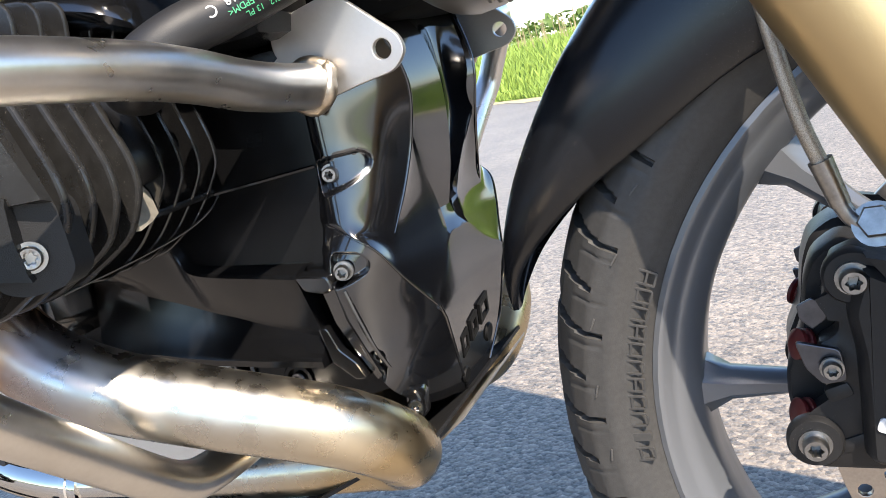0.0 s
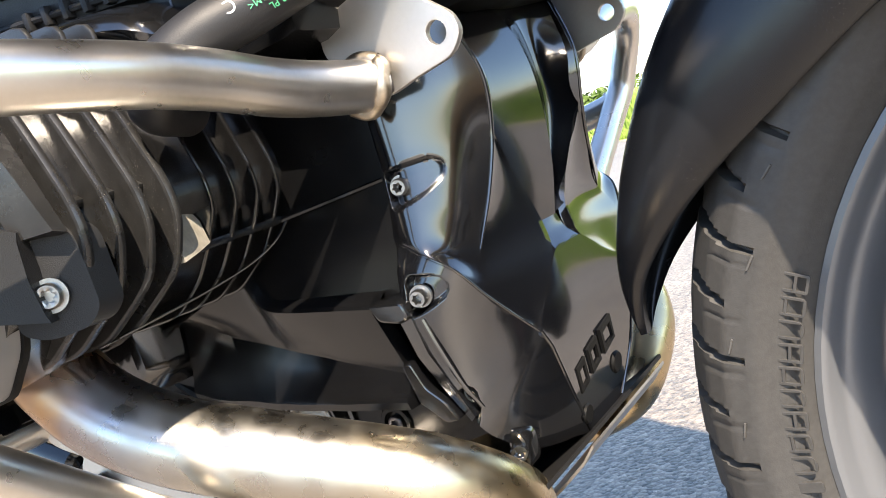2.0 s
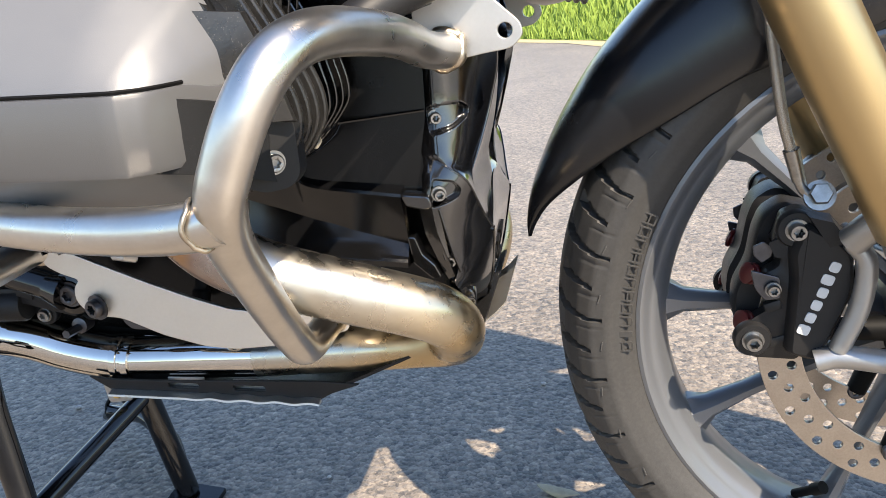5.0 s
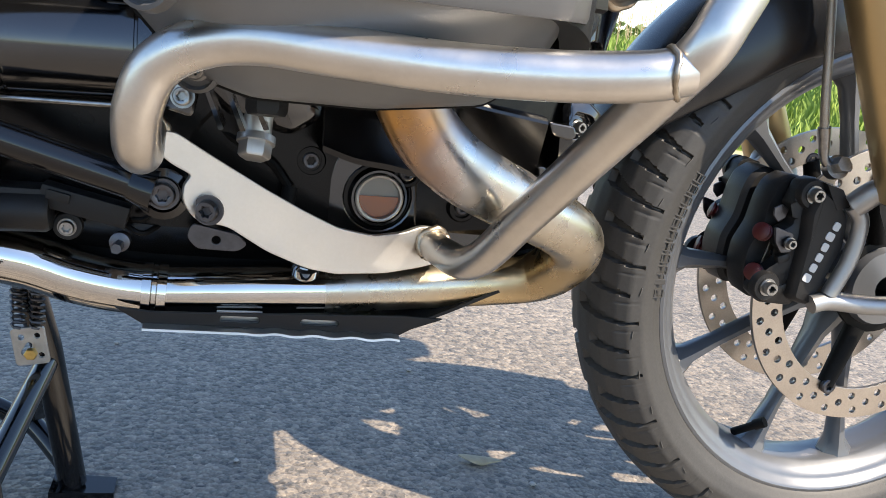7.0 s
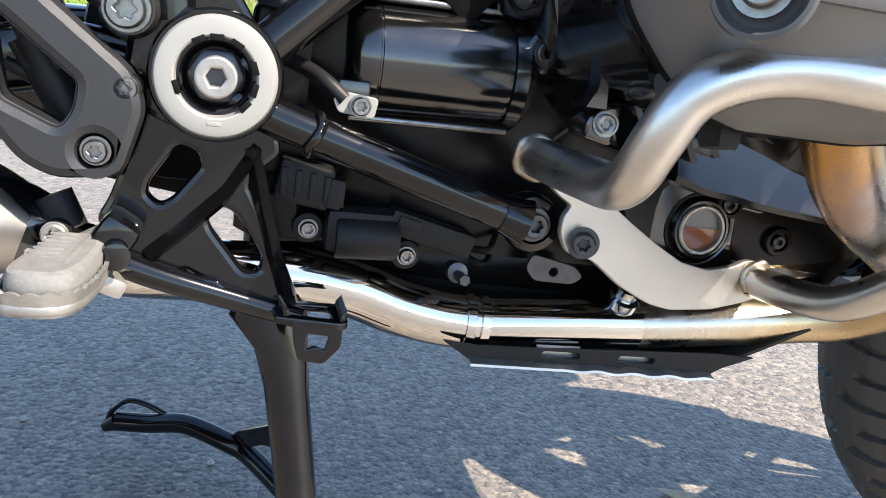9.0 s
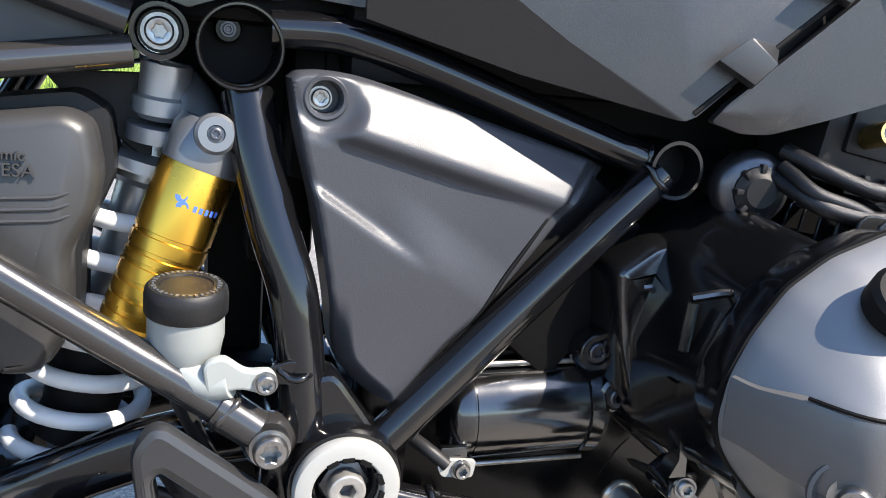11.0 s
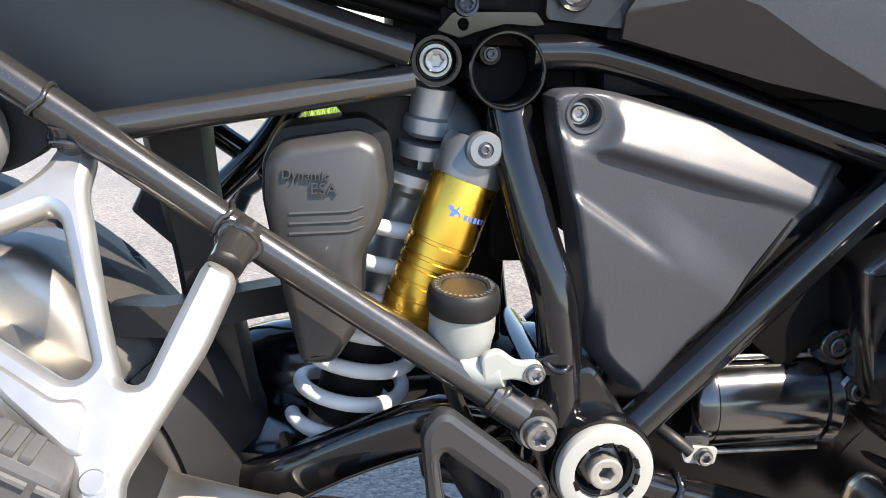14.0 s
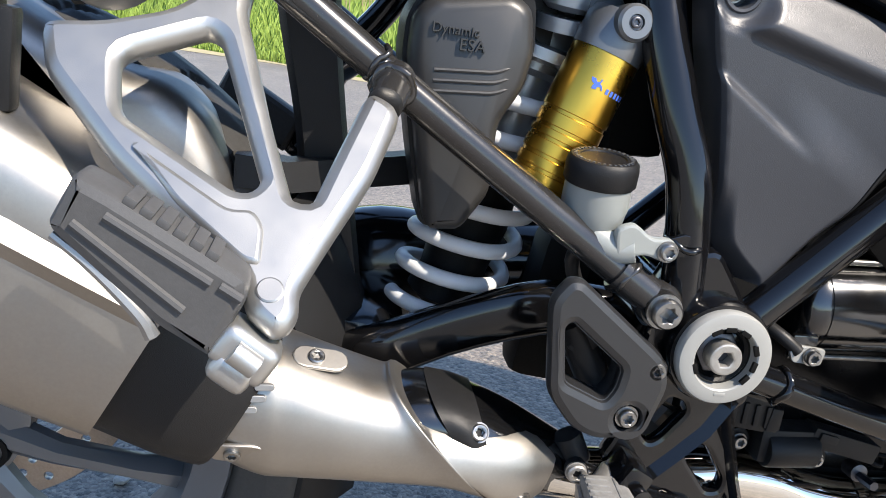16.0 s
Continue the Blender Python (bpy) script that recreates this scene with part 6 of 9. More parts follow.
part("neck_pipe", tube(spline([(0.497, -0.128, 0.655), (0.502, -0.126, 0.672), (0.505, -0.125, 0.70), (0.51, -0.12, 0.74)], 5), (0.019, 0.014), 22), gloss_black, neck)
part("neck_boss", lathe([(0.015, -0.03), (0.014, 0), (0.011, 0.003), (0, 0.003)], (0.525, -0.122, 0.658), (0.4, -1, 0), 20), gloss_black, neck)
part("neck_bolt", torx(0.0055, 0.005, facing((0.526, -0.126, 0.658), (0.4, -1, -0.1)), 0.0075), screw_steel, neck)
part("upper_rail", loft(refine([[V(x, -0.150 + w * math.cos(q), z + h * math.sin(q)) for q in [2 * math.pi * k / 14 for k in range(14)]] for x, z, w, h in ((0.35, 0.662, 0.030, 0.010), (0.385, 0.656, 0.034, 0.012), (0.43, 0.648, 0.034, 0.013), (0.462, 0.640, 0.030, 0.012), (0.474, 0.632, 0.018, 0.008))], 3)), gloss_black, cylR)
airbox = part("intake_box", box((0.385, -0.115, 0.715), (0.135, 0.07, 0.090), 0.006, (0, 9, 0)), plastic_black, bike, "black ribbed plastic intake box")
for k in range(5):
    part("box_rib", box((0.355 + 0.018 * k, -0.1515, 0.6810 - 0.0028 * k), (0.005, 0.006, 0.011), 0.0015), plastic_black, airbox)
part("box_lid", box((0.372, -0.1515, 0.718), (0.075, 0.005, 0.045), 0.003, (0, 9, 0)), plastic_black, airbox)
part("box_seam", tube(bend([(0.32, -0.1505, 0.688), (0.430, -0.1505, 0.668), (0.446, -0.1505, 0.676), (0.452, -0.1505, 0.735)], 0.01), 0.0022, 8), plastic_black, airbox)
part("fuel_rail_wall", box((0.44, -0.11, 0.66), (0.18, 0.06, 0.10), 0.012), engine_black, bike, "dark cast intake wall")
# telelever arm: rounded casting with a screw
arm = part("telelever_arm", loft(refine([[AXp + V(0, w * math.cos(q), h * math.sin(q)) for q in [2 * math.pi * k / 20 for k in range(20)]] for AXp, w, h in ((V(0.535, 0.0, 0.690), 0.075, 0.020), (V(0.560, 0.0, 0.660), 0.070, 0.028), (V(0.590, 0.0, 0.635), 0.062, 0.032), (V(0.625, 0.0, 0.632), 0.056, 0.026), (V(0.66, 0.0, 0.650), 0.050, 0.022), (V(0.74, 0.0, 0.69), 0.045, 0.02))], 3)), arm_alu, bike, "grey cast suspension arm")
part("arm_screw", torx(0.0068, 0.003, facing((0.600, -0.060, 0.626), (0.35, -0.9, -0.25)), 0.009), dark_steel, arm)
for k in range(3):
    part("arm_bead", tube(spline([(0.612 + 0.006 * k, -0.056, 0.640 - 0.004 * k), (0.617 + 0.006 * k, -0.050, 0.622 - 0.003 * k), (0.622 + 0.006 * k, -0.035, 0.606 - 0.001 * k)], 5), 0.0028, 8), arm_alu, arm)
part("brake_line_joint", join(lathe([(0, 0), (0.013, 0), (0.015, 0.006), (0.015, 0.03), (0.011, 0.034), (0, 0.034)], (0.672, -0.075, 0.655), (0.2, 0, 1), 20), lathe([(0, 0), (0.008, 0), (0.009, 0.012), (0, 0.012)], (0.670, -0.075, 0.643), (0.2, 0, 1), 14)), shock_grey, bike, "small grey ball joint with black cap")
part("drain_plug", join(hexnut(0.0115, 0.012, facing((0.270, -0.140, 0.445), (-0.1, -0.5, -1))), lathe([(0.0135, -0.004), (0.0135, 0.001), (0.0, 0.001)], (0.270, -0.140, 0.445), (-0.1, -0.5, -1), 24), tube([(0.270, -0.140, 0.445), (0.272, -0.134, 0.475)], 0.010, 14)), plate_steel, engine, "pale hexagon plug under the cylinder")


# ---------- main frame ----------
RING, HUB, FWD = V(0.003, -0.150, 0.474), V(-0.066, -0.097, 0.736), V(0.220, -0.129, 0.680)
LOWB, TOPB, FRB = V(-0.045, -0.152, 0.504), V(-0.112, -0.079, 0.741), V(0.209, -0.140, 0.403)
frame_ = part("main_frame", tube(spline([(-0.0600, -0.078, 0.7085), (-0.0580, -0.083, 0.696), (-0.054, -0.092, 0.672), (-0.043, -0.106, 0.628), (-0.031, -0.116, 0.590), (-0.025, -0.122, 0.545), (-0.022, -0.124, 0.500)], 6), (0.0162, 0.0150), 26), frame_black, bike, "black tubular steel main frame")
part("diagonal_tube", tube([(0.018, -0.125, 0.480), (0.064, -0.124, 0.527), (0.135, -0.121, 0.598), (0.213, -0.118, 0.676)], 0.0135, 24), frame_black, frame_)
part("top_tube", tube(spline([(-0.048, -0.084, 0.748), (-0.018, -0.084, 0.749), (0.004, -0.085, 0.747), (0.050, -0.090, 0.735), (0.138, -0.102, 0.706), (0.205, -0.112, 0.684)], 5), 0.0120, 22), frame_black, frame_)
part("lower_tube", tube([(0.012, -0.128, 0.461), (0.045, -0.130, 0.4505), (0.20, -0.134, 0.405)], 0.0118, 22), frame_black, frame_)
part("tube_collar", bead((0.062, -0.1305, 0.4455), (1, 0, -0.3), 0.0118, 21, 0.0032), frame_black, frame_)
part("hub_tube", lathe([(0.0232, -0.001), (0.0240, 0.0), (0.0252, 0.0), (0.0260, -0.001), (0.0260, -0.055), (0.0232, -0.055)], HUB, (0, -1, 0), 40, close=True), frame_black, frame_, "open round frame tube end")
# near-black lining: the shade inside the open tube is in its colour
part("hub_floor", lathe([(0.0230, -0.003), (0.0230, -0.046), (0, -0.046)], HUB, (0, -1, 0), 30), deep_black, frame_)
part("hub_stop", lathe([(0, 0.006), (0.0075, 0.006), (0.0085, 0.004), (0.0085, -0.006), (0, -0.006)], HUB + V(-0.006, 0.040, 0.010), (0, -1, 0), 22), engine_black, frame_)
part("hub_screw", torx(0.0035, 0.004, facing(HUB + V(-0.006, 0.033, 0.010)), 0.0048), dark_steel, frame_)
part("joint_tube", lathe([(0.0175, 0.0), (0.0200, 0.0), (0.0200, -0.055), (0.0175, -0.055)], FWD, (0, -1, 0), 36, close=True), frame_black, frame_)
# this floor is near-black too, for the shade down the joint tube
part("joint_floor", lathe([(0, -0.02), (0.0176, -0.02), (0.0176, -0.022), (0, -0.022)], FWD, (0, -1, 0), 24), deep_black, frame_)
for c, n, r, s in (((0.207, -0.118, 0.672), (0.7, 0, 0.7), 0.0135, 5), ((0.202, -0.111, 0.685), (0.95, 0, -0.3), 0.012, 6), ((0.028, -0.125, 0.489), (0.7, 0, 0.7), 0.0135, 7)):
    part("frame_weld", bead(c, n, r, s, 0.0026), frame_black, frame_)
part("gusset", plate([fillet([(-0.045, 0.500), (-0.030, 0.535), (-0.005, 0.545), (0.020, 0.510), (0.045, 0.470), (0.020, 0.445), (-0.020, 0.440), (-0.050, 0.455)], 0.010)], 0.030, 0.004, side(-0.118)), frame_black, frame_)
part("reservoir_tab", join(plate([fillet([(-0.046, 0.549), (-0.032, 0.554), (-0.019, 0.547), (-0.018, 0.538), (-0.030, 0.537), (-0.046, 0.539)], 0.004)], 0.004, 0.0008, side(-0.134)), bead((-0.030, -0.128, 0.545), (0.2, -.1, 1), 0.012, 31, 0.002)), frame_black, frame_)
part("top_bracket", plate([fillet([(-0.112, 0.760), (-0.102, 0.773), (-0.045, 0.775), (-0.038, 0.766), (-0.046, 0.7645), (-0.066, 0.7655), (-0.084, 0.7600), (-0.096, 0.7555)], 0.003), circle(-0.0945, 0.7650, 0.0036, 12)], 0.005, 0.0008, side(-0.078)), frame_black, frame_)
part("pivot_boss", lathe([(0.030, 0.05), (0.036, 0.045), (0.0375, 0.0), (0.036, -0.004), (0.020, -0.004)], RING + V(0, 0.006, 0), (0, 1, 0), 40), frame_black, frame_)
part("lower_eye", join(lathe([(0, -.01), (0.019, -.01), (0.020, 0.0), (0.0185, 0.008), (0.0130, 0.010), (0.0120, 0.006), (0, 0.006)], FRB + V(0, 0.010, 0), (0, -1, 0), 28), tube([(0.188, -0.134, 0.408), (0.204, -0.136, 0.404)], (0.0125, 0.016), 18)), frame_black, frame_)
part("frame_bolt", torx(0.0088, 0.006, facing(FRB + V(0, 0.002, 0)), 0.0112), dark_steel, frame_, "steel frame bolt")
# far side of the frame, seen through the gaps
for pts, r in (([(-0.063, 0.086, 0.714), (-0.044, 0.106, 0.628), (-0.022, 0.124, 0.500)], 0.0135), ([(0.018, 0.125, 0.480), (0.213, 0.118, 0.676)], 0.0135), ([(0.012, 0.128, 0.461), (0.20, 0.134, 0.405)], 0.0118)):
    part("far_tube", tube(pts, r, 16), frame_black, frame_)
part("cross_tube", tube([(-0.02, -0.11, 0.474), (-0.02, 0.12, 0.474)], 0.030, 24), frame_black, frame_)
part("cross_tube", tube([(-0.066, -0.040, 0.736), (-0.066, 0.10, 0.736)], 0.024, 24), frame_black, frame_)

pv = part("pivot_ring", lathe([(0.0330, -0.004), (0.0338, 0.000), (0.0338, 0.004), (0.0325, 0.0062), (0.0300, 0.0070), (0.0232, 0.0070), (0.0222, 0.0060), (0.0212, -0.006), (0.0210, -0.016), (0.0330, -0.016)], RING, (0, -1, 0), 64, close=True), white_plastic, bike, "white plastic ring round the swingarm pivot")
# near-black boxes at the ring's face paint the shade of its notches
for k, deg in enumerate((118, 92, 62, 20, -12, -40, -160)):
    a = radians(deg)
    part("notch_shade", box((RING.x + 0.0218 * math.cos(a), RING.y - 0.0060, RING.z + 0.0218 * math.sin(a)), (0.0034, 0.0024, 0.0075), 0.0003, (0, -deg, 0)), deep_black, pv)
part("ring_mark", box((RING.x + 0.0255 * math.cos(-1.55), RING.y - 0.0066, RING.z + 0.0255 * math.sin(-1.55)), (0.0080, 0.0014, 0.0022), 0.0003), white_plastic, pv)
part("pivot_cup", lathe([(0.0214, -0.002), (0.0190, -0.004), (0.0182, -0.010), (0.0165, -0.012), (0.0160, -0.010), (0.0, -0.010)], RING + V(0, 0.002, 0), (0, -1, 0), 40), plastic_black, pv)
part("pivot_nut", hexnut(0.0160, 0.006, facing(RING + V(0, 0.011, 0))), dark_steel, pv)
sock = [(0.0054 * math.cos(math.pi / 3 * k), 0.0054 * math.sin(math.pi / 3 * k)) for k in range(6)]
part("pivot_bolt", plate([circle(0, 0, 0.0118, 36), sock], 0.012, 0.0015, facing(RING + V(0, -0.001, 0))), peg_alu, pv, "bright pivot bolt with hexagon socket")
part("socket_floor", lathe([(0, 0.001), (0.009, 0.001), (0.009, -0.002), (0, -0.002)], RING + V(0, 0.003, 0), (0, -1, 0), 20), dark_steel, pv)

# ---------- rear sub-frame ----------
sub = part("rear_subframe", tube([(-0.048, -0.136, 0.508), (-0.075, -0.133, 0.525), (-0.16, -0.130, 0.582), (-0.236, -0.128, 0.634), (-0.340, -0.125, 0.707), (-0.45, -0.122, 0.783)], 0.0113, 22), sub_black, bike, "black tubular rear sub-frame")
part("lower_lug", join(tube([(-0.075, -0.1335, 0.525), (-0.052, -0.138, 0.510)], (0.0135, 0.0125), 18), lathe([(0, -.012), (0.0155, -.012), (0.0165, 0), (0.014, 0.004), (0, 0.004)], LOWB + V(0, 0.010, 0), (0, -1, 0), 26)), sub_black, sub)
part("lug_collar", bead((-0.071, -0.133, 0.5225), (-0.8, 0, 0.55), 0.0128, 12, 0.0025), sub_black, sub)
part("lug_bolt", torx(0.0105, 0.010, facing(LOWB + V(0, 0.002, 0)), 0.0125), screw_steel, sub, "large bright sub-frame bolt")
part("middle_tube", tube([(-0.128, -0.081, 0.7285), (-0.20, -0.095, 0.7165), (-0.33, -0.112, 0.694)], 0.0100, 20), sub_black, sub)
part("upper_tube", tube(spline([(-0.129, -0.079, 0.7465), (-0.190, -0.080, 0.765), (-0.259, -0.081, 0.789), (-0.33, -0.082, 0.812), (-0.45, -0.083, 0.845)], 4), 0.0118, 20), sub_black, sub)
part("top_eye", lathe([(0.0130, -0.02), (0.0165, -0.02), (0.0172, 0.0), (0.0166, 0.004), (0.0142, 0.004), (0.0130, 0.0)], TOPB + V(0, -0.004, 0), (0, -1, 0), 30, close=True), frame_black, sub)
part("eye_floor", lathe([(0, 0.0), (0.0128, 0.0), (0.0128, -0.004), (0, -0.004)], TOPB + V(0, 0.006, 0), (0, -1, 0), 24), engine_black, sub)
part("top_bolt", torx(0.0085, 0.006, facing(TOPB + V(0, 0.0, 0)), 0.0108), screw_steel, sub, "steel bolt in a round eye")
part("tube_weld", bead((-0.330, -0.116, 0.6955), (-0.98, -0.1, -0.15), 0.0105, 14, 0.003), sub_black, sub)
for c, e, k in (((-0.2345, -0.129, 0.6345), (-0.2420, -0.1660, 0.6230), 17), ((-0.335, -0.126, 0.7035), (-0.3335, -0.1120, 0.6810), 19)):
    c, e = V(*c), V(*e)
    d = (e - c).normalized()
    part("clevis", tube([c, e], (0.0125, 0.0105), 22), sub_black, sub)
    part("clevis_weld", bead(c + d * 0.0115, d, 0.0118, k, 0.0030), sub_black, sub)
    part("tube_weld", bead(c + V(-0.012, -0.001, 0.009), (-0.80, 0.02, 0.56), 0.0112, k + 1, 0.0018), sub_black, sub)
for pts in ([(-0.048, 0.136, 0.508), (-0.236, 0.128, 0.634), (-0.45, 0.122, 0.783)], [(-0.125, 0.080, 0.729), (-0.33, 0.112, 0.694)], [(-0.120, 0.079, 0.743), (-0.45, 0.083, 0.845)]):
    part("far_tube", tube(pts, 0.011, 14), frame_black, sub)
tail = part("tail_panel", plate([fillet([(-0.135, 0.738), (-0.17, 0.757), (-0.33, 0.806), (-0.46, 0.842), (-0.52, 0.74), (-0.46, 0.690), (-0.39, 0.676), (-0.335, 0.684), (-0.25, 0.706)], 0.008)], 0.004, 0.001, side(-0.058)), panel_black, bike, "dark plastic panel behind the sub-frame tubes")
part("under_tray", loft([[V(x, y, z) for y, z in ((-0.058, zz), (0.058, zz), (0.058, zz + .006), (-0.058, zz + .006))] for x, zz in ((-0.13, 0.722), (-0.22, 0.702), (-0.33, 0.690), (-0.46, 0.760))]), plastic_black, tail)
part("tray_lip", loft([[V(x, -0.062, z), V(x, -0.050, z), V(x, -0.050, z + 0.012), V(x, -0.062, z + 0.012)] for x, z in ((-0.150, 0.714), (-0.20, 0.706), (-0.262, 0.696), (-0.30, 0.684), (-0.33, 0.684))]), plastic_black, tail)
part("yellow_cable", tube(spline([(-0.235, -0.065, 0.808), (-0.22, -0.070, 0.806), (-0.205, -0.066, 0.802)], 4), 0.004, 8), yellow_strap, bike, "yellow cable end under the seat")
for k, (a, b) in enumerate((((-0.25, -0.05, 0.800), (-0.10, -0.05, 0.766)), ((-0.22, -0.055, 0.796), (-0.09, -0.06, 0.764)), ((-0.19, -0.06, 0.790), (-0.06, -0.05, 0.770)))):
    part("loom", tube(spline([a, ((a[0] + b[0]) / 2, a[1] - 0.010, (a[2] + b[2]) / 2 + 0.004 * (k - 1)), b], 6), 0.0055, 10), deep_black, bike, "black wiring under the seat")
part("seat_bracket", box((-0.075, -0.06, 0.785), (0.06, 0.03, 0.022), 0.004), deep_black, bike)
part("seat_latch", torx(0.006, 0.005, facing((-0.093, -0.0835, 0.7775), (0, -1, .2)), 0.008), dark_steel, bike)

# ---------- triangular side cover ----------
# one moulded skin: a plateau along the top, a sunken panel below it that fades out to the front, a cupped corner for the screw
COVER_TOP = spline([V(-0.0375, 0, 0.7205), V(-0.031, 0, 0.7250), V(-0.014, 0, 0.7265), V(0.008, 0, 0.7240), V(0.044, 0, 0.7150), V(0.110, 0, 0.6975), V(0.186, 0, 0.6770)], 12)
COVER_REAR = spline([V(-0.0375, 0, 0.7205), V(-0.0305, 0, 0.684), V(-0.0185, 0, 0.639), V(-0.0080, 0, 0.585), V(-0.0020, 0, 0.5480), V(0.0080, 0, 0.5320), V(0.026, 0, 0.5155)], 12)
COVER_FRONT = spline([V(0.186, 0, 0.6770), V(0.165, 0, 0.6540), V(0.149, 0, 0.6360), V(0.122, 0, 0.6005), V(0.097, 0, 0.5705), V(0.075, 0, 0.5460), V(0.050, 0, 0.5125)], 12)
CUP = V(-0.0165, 0, 0.7105)


def along(line, f):
    k = min(max(f, 0.0), 1.0) * (len(line) - 1)
    i = min(int(k), len(line) - 2)
    return line[i].lerp(line[i + 1], k - i)


def left_of(p, a, b):
    d = (b[0] - a[0], b[1] - a[1])
    return (d[0] * (p.z - a[1]) - d[1] * (p.x - a[0])) / math.hypot(*d)


def cover_depth(p, edge):
    """How far the skin stands out at a place of the plan, with its distance from the outline."""
    below = -left_of(p, (-0.024, 0.6935), (0.117, 0.6555))
    over = left_of(p, (-0.006, 0.6450), (0.056, 0.6045))
    fore = -left_of(p, (-0.004, 0.645), (-0.021, 0.695))
    y = 0.1065 + 0.0165 * soft(below, -0.045, -0.004) - 0.004 * soft(below, 0.03, 0.14)
    y += 0.0012 * math.exp(-((below + 0.006) / 0.005) ** 2) * soft(fore, -0.010, 0.02)
    run = soft(p.x, 0.015, 0.062)
    sunk = soft(below, -0.003, 0.006) * soft(over, -0.002, 0.0055) * soft(-fore, -0.030, -0.004) if fore < 0 else soft(below, -0.003, 0.006) * soft(over, -0.002, 0.0055)
    sunk *= 1 - run * (1 - soft(over, 0.0, 0.035))
    y -= 0.0058 * sunk * (1 - 0.55 * soft(p.x, 0.06, 0.13))
    c = (p - CUP).length
    y += (0.1125 - y) * (1 - soft(c, 0.0155, 0.028))
    y -= 0.013 * soft(-left_of(p, (0.0845, 0.566), (0.1335, 0.643)), 0.0, 0.007) * soft(p.x - p.z, -0.52, -0.50)
    y -= 0.016 * (1 - soft(c, 0.0104, 0.0116))
    y -= 0.013 * (1 - soft(edge, 0.0, 0.013)) * (1 - soft(p.z, 0.550, 0.590))
    r = 0.0055
    return y - (r - math.sqrt(max(r * r - max(r - edge, 0.0) ** 2, 0.0)))


loop = COVER_TOP + COVER_FRONT[1:] + COVER_REAR[::-1][:-1]
NU, NV = 150, 120
rows = []
for j in range(NV + 1):
    f = soft(j / NV, -0.06, 1.06) if 0 < j < NV else j / NV
    a, b = along(COVER_REAR, f), along(COVER_FRONT, f)
    row = []
    for i in range(NU + 1):
        g = soft(i / NU, -0.08, 1.08) if 0 < i < NU else i / NU
        p = a.lerp(b, g) + (along(COVER_TOP, g) - COVER_TOP[0].lerp(COVER_TOP[-1], g)) * (1 - f) ** 3
        d = 0.0 if i in (0, NU) or j in (0, NV) else min((p - q).length for q in loop)
        row.append(V(p.x, -cover_depth(p, d), p.z))
    rows.append(row)
back = [[V(q.x, -0.075, q.z) for q in r] for r in (rows[0], rows[-1])]
bm = loft([back[0]] + rows + [back[1]], closed=False)
sc = part("side_cover", bm, cover_grey, bike, "dark grey satin triangular side cover", 60)
for name_, k in (("rear_return", 0), ("front_return", -1)):
    part(name_, loft([[r[k] for r in rows], [V(r[k].x, -0.075, r[k].z) for r in rows]], closed=False), cover_grey, sc)
part("cover_boss", lathe([(0.0150, -0.0030), (0.0136, 0.0004), (0.0126, 0.0010), (0.0108, 0.0006), (0.0100, -0.001), (0.0094, -0.013), (0, -0.013)], CUP + V(0, -0.1125, 0), (0, -1, 0), 36), cover_grey, sc)
part("cover_screw", torx(0.0058, 0.004, facing(CUP + V(-0.0018, -0.1010, -0.0005)), 0.0072), screw_steel, sc)
# dark line laid on the skin as the shade in the cover's slot
cut_ = [V(0.084 + 0.049 * k / 12, 0, 0.566 + 0.077 * k / 12) for k in range(13)]
part("slot_shade", tube([V(q.x, 0.0002 - cover_depth(q, min((q - w).length for w in loop)), q.z) for q in cut_], [0.0006 + 0.0012 * math.sin(math.pi * (k + 1) / 14) for k in range(13)], 8), deep_black, sc)
# added block, coloured near-black as the shade behind the frame
part("frame_shade_block", box((0.16, -0.075, 0.60), (0.10, 0.05, 0.13), 0.01, (0, 40, 0)), deep_black, bike, "near-black block that stands in for shade behind the frame")
part("clutch_hose", tube(spline([(-0.043, -0.084, 0.69), (-0.034, -0.087, 0.64), (-0.020, -0.092, 0.58), (-0.010, -0.094, 0.52)], 6), 0.0035, 8), braid_black, bike, "thin braided black hose")

# ---------- shock absorber ----------
SA, SB = V(-0.103, -0.010, 0.715), V(-0.185, 0.0, 0.400)
sd = (SB - SA).normalized()
shock = part("shock_absorber", lathe([(0, 0), (0.012, 0), (0.014, 0.03), (0.020, 0.035), (0.024, 0.045), (0.024, 0.075), (0.018, 0.08), (0.018, 0.19), (0.014, 0.20), (0.014, 0.30), (0, 0.30)], SA, sd, 28), shock_grey, bike, "rear shock absorber with gold reservoir and white spring")
pts = []
for k in range(0, 200):
    a = 2 * math.pi * k / 28
    h = 0.075 + 0.205 * k / 199
    u = sd.orthogonal().normalized()
    w = sd.cross(u)
    pts.append(SA + sd * h + (u * math.cos(a) + w * math.sin(a)) * 0.041)
part("spring", tube(pts, 0.0062, 12), spring_white, shock, "white painted coil spring")
part("bump_stop", lathe([(0.015, 0.16), (0.026, 0.165), (0.030, 0.20), (0.026, 0.25), (0.03, 0.27), (0.015, 0.28)], SA, sd, 24), deep_black, shock)
part("shock_shroud", plate([fillet([(-0.183, 0.712), (-0.112, 0.715), (-0.118, 0.655), (-0.142, 0.675), (-0.159, 0.684)], 0.006)], 0.006, 0.001, side(-0.030)), plastic_black, shock)
part("spring_seat", lathe([(0.02, 0.055), (0.047, 0.058), (0.047, 0.066), (0.02, 0.07)], SA, sd, 30, close=True), shock_grey, shock)
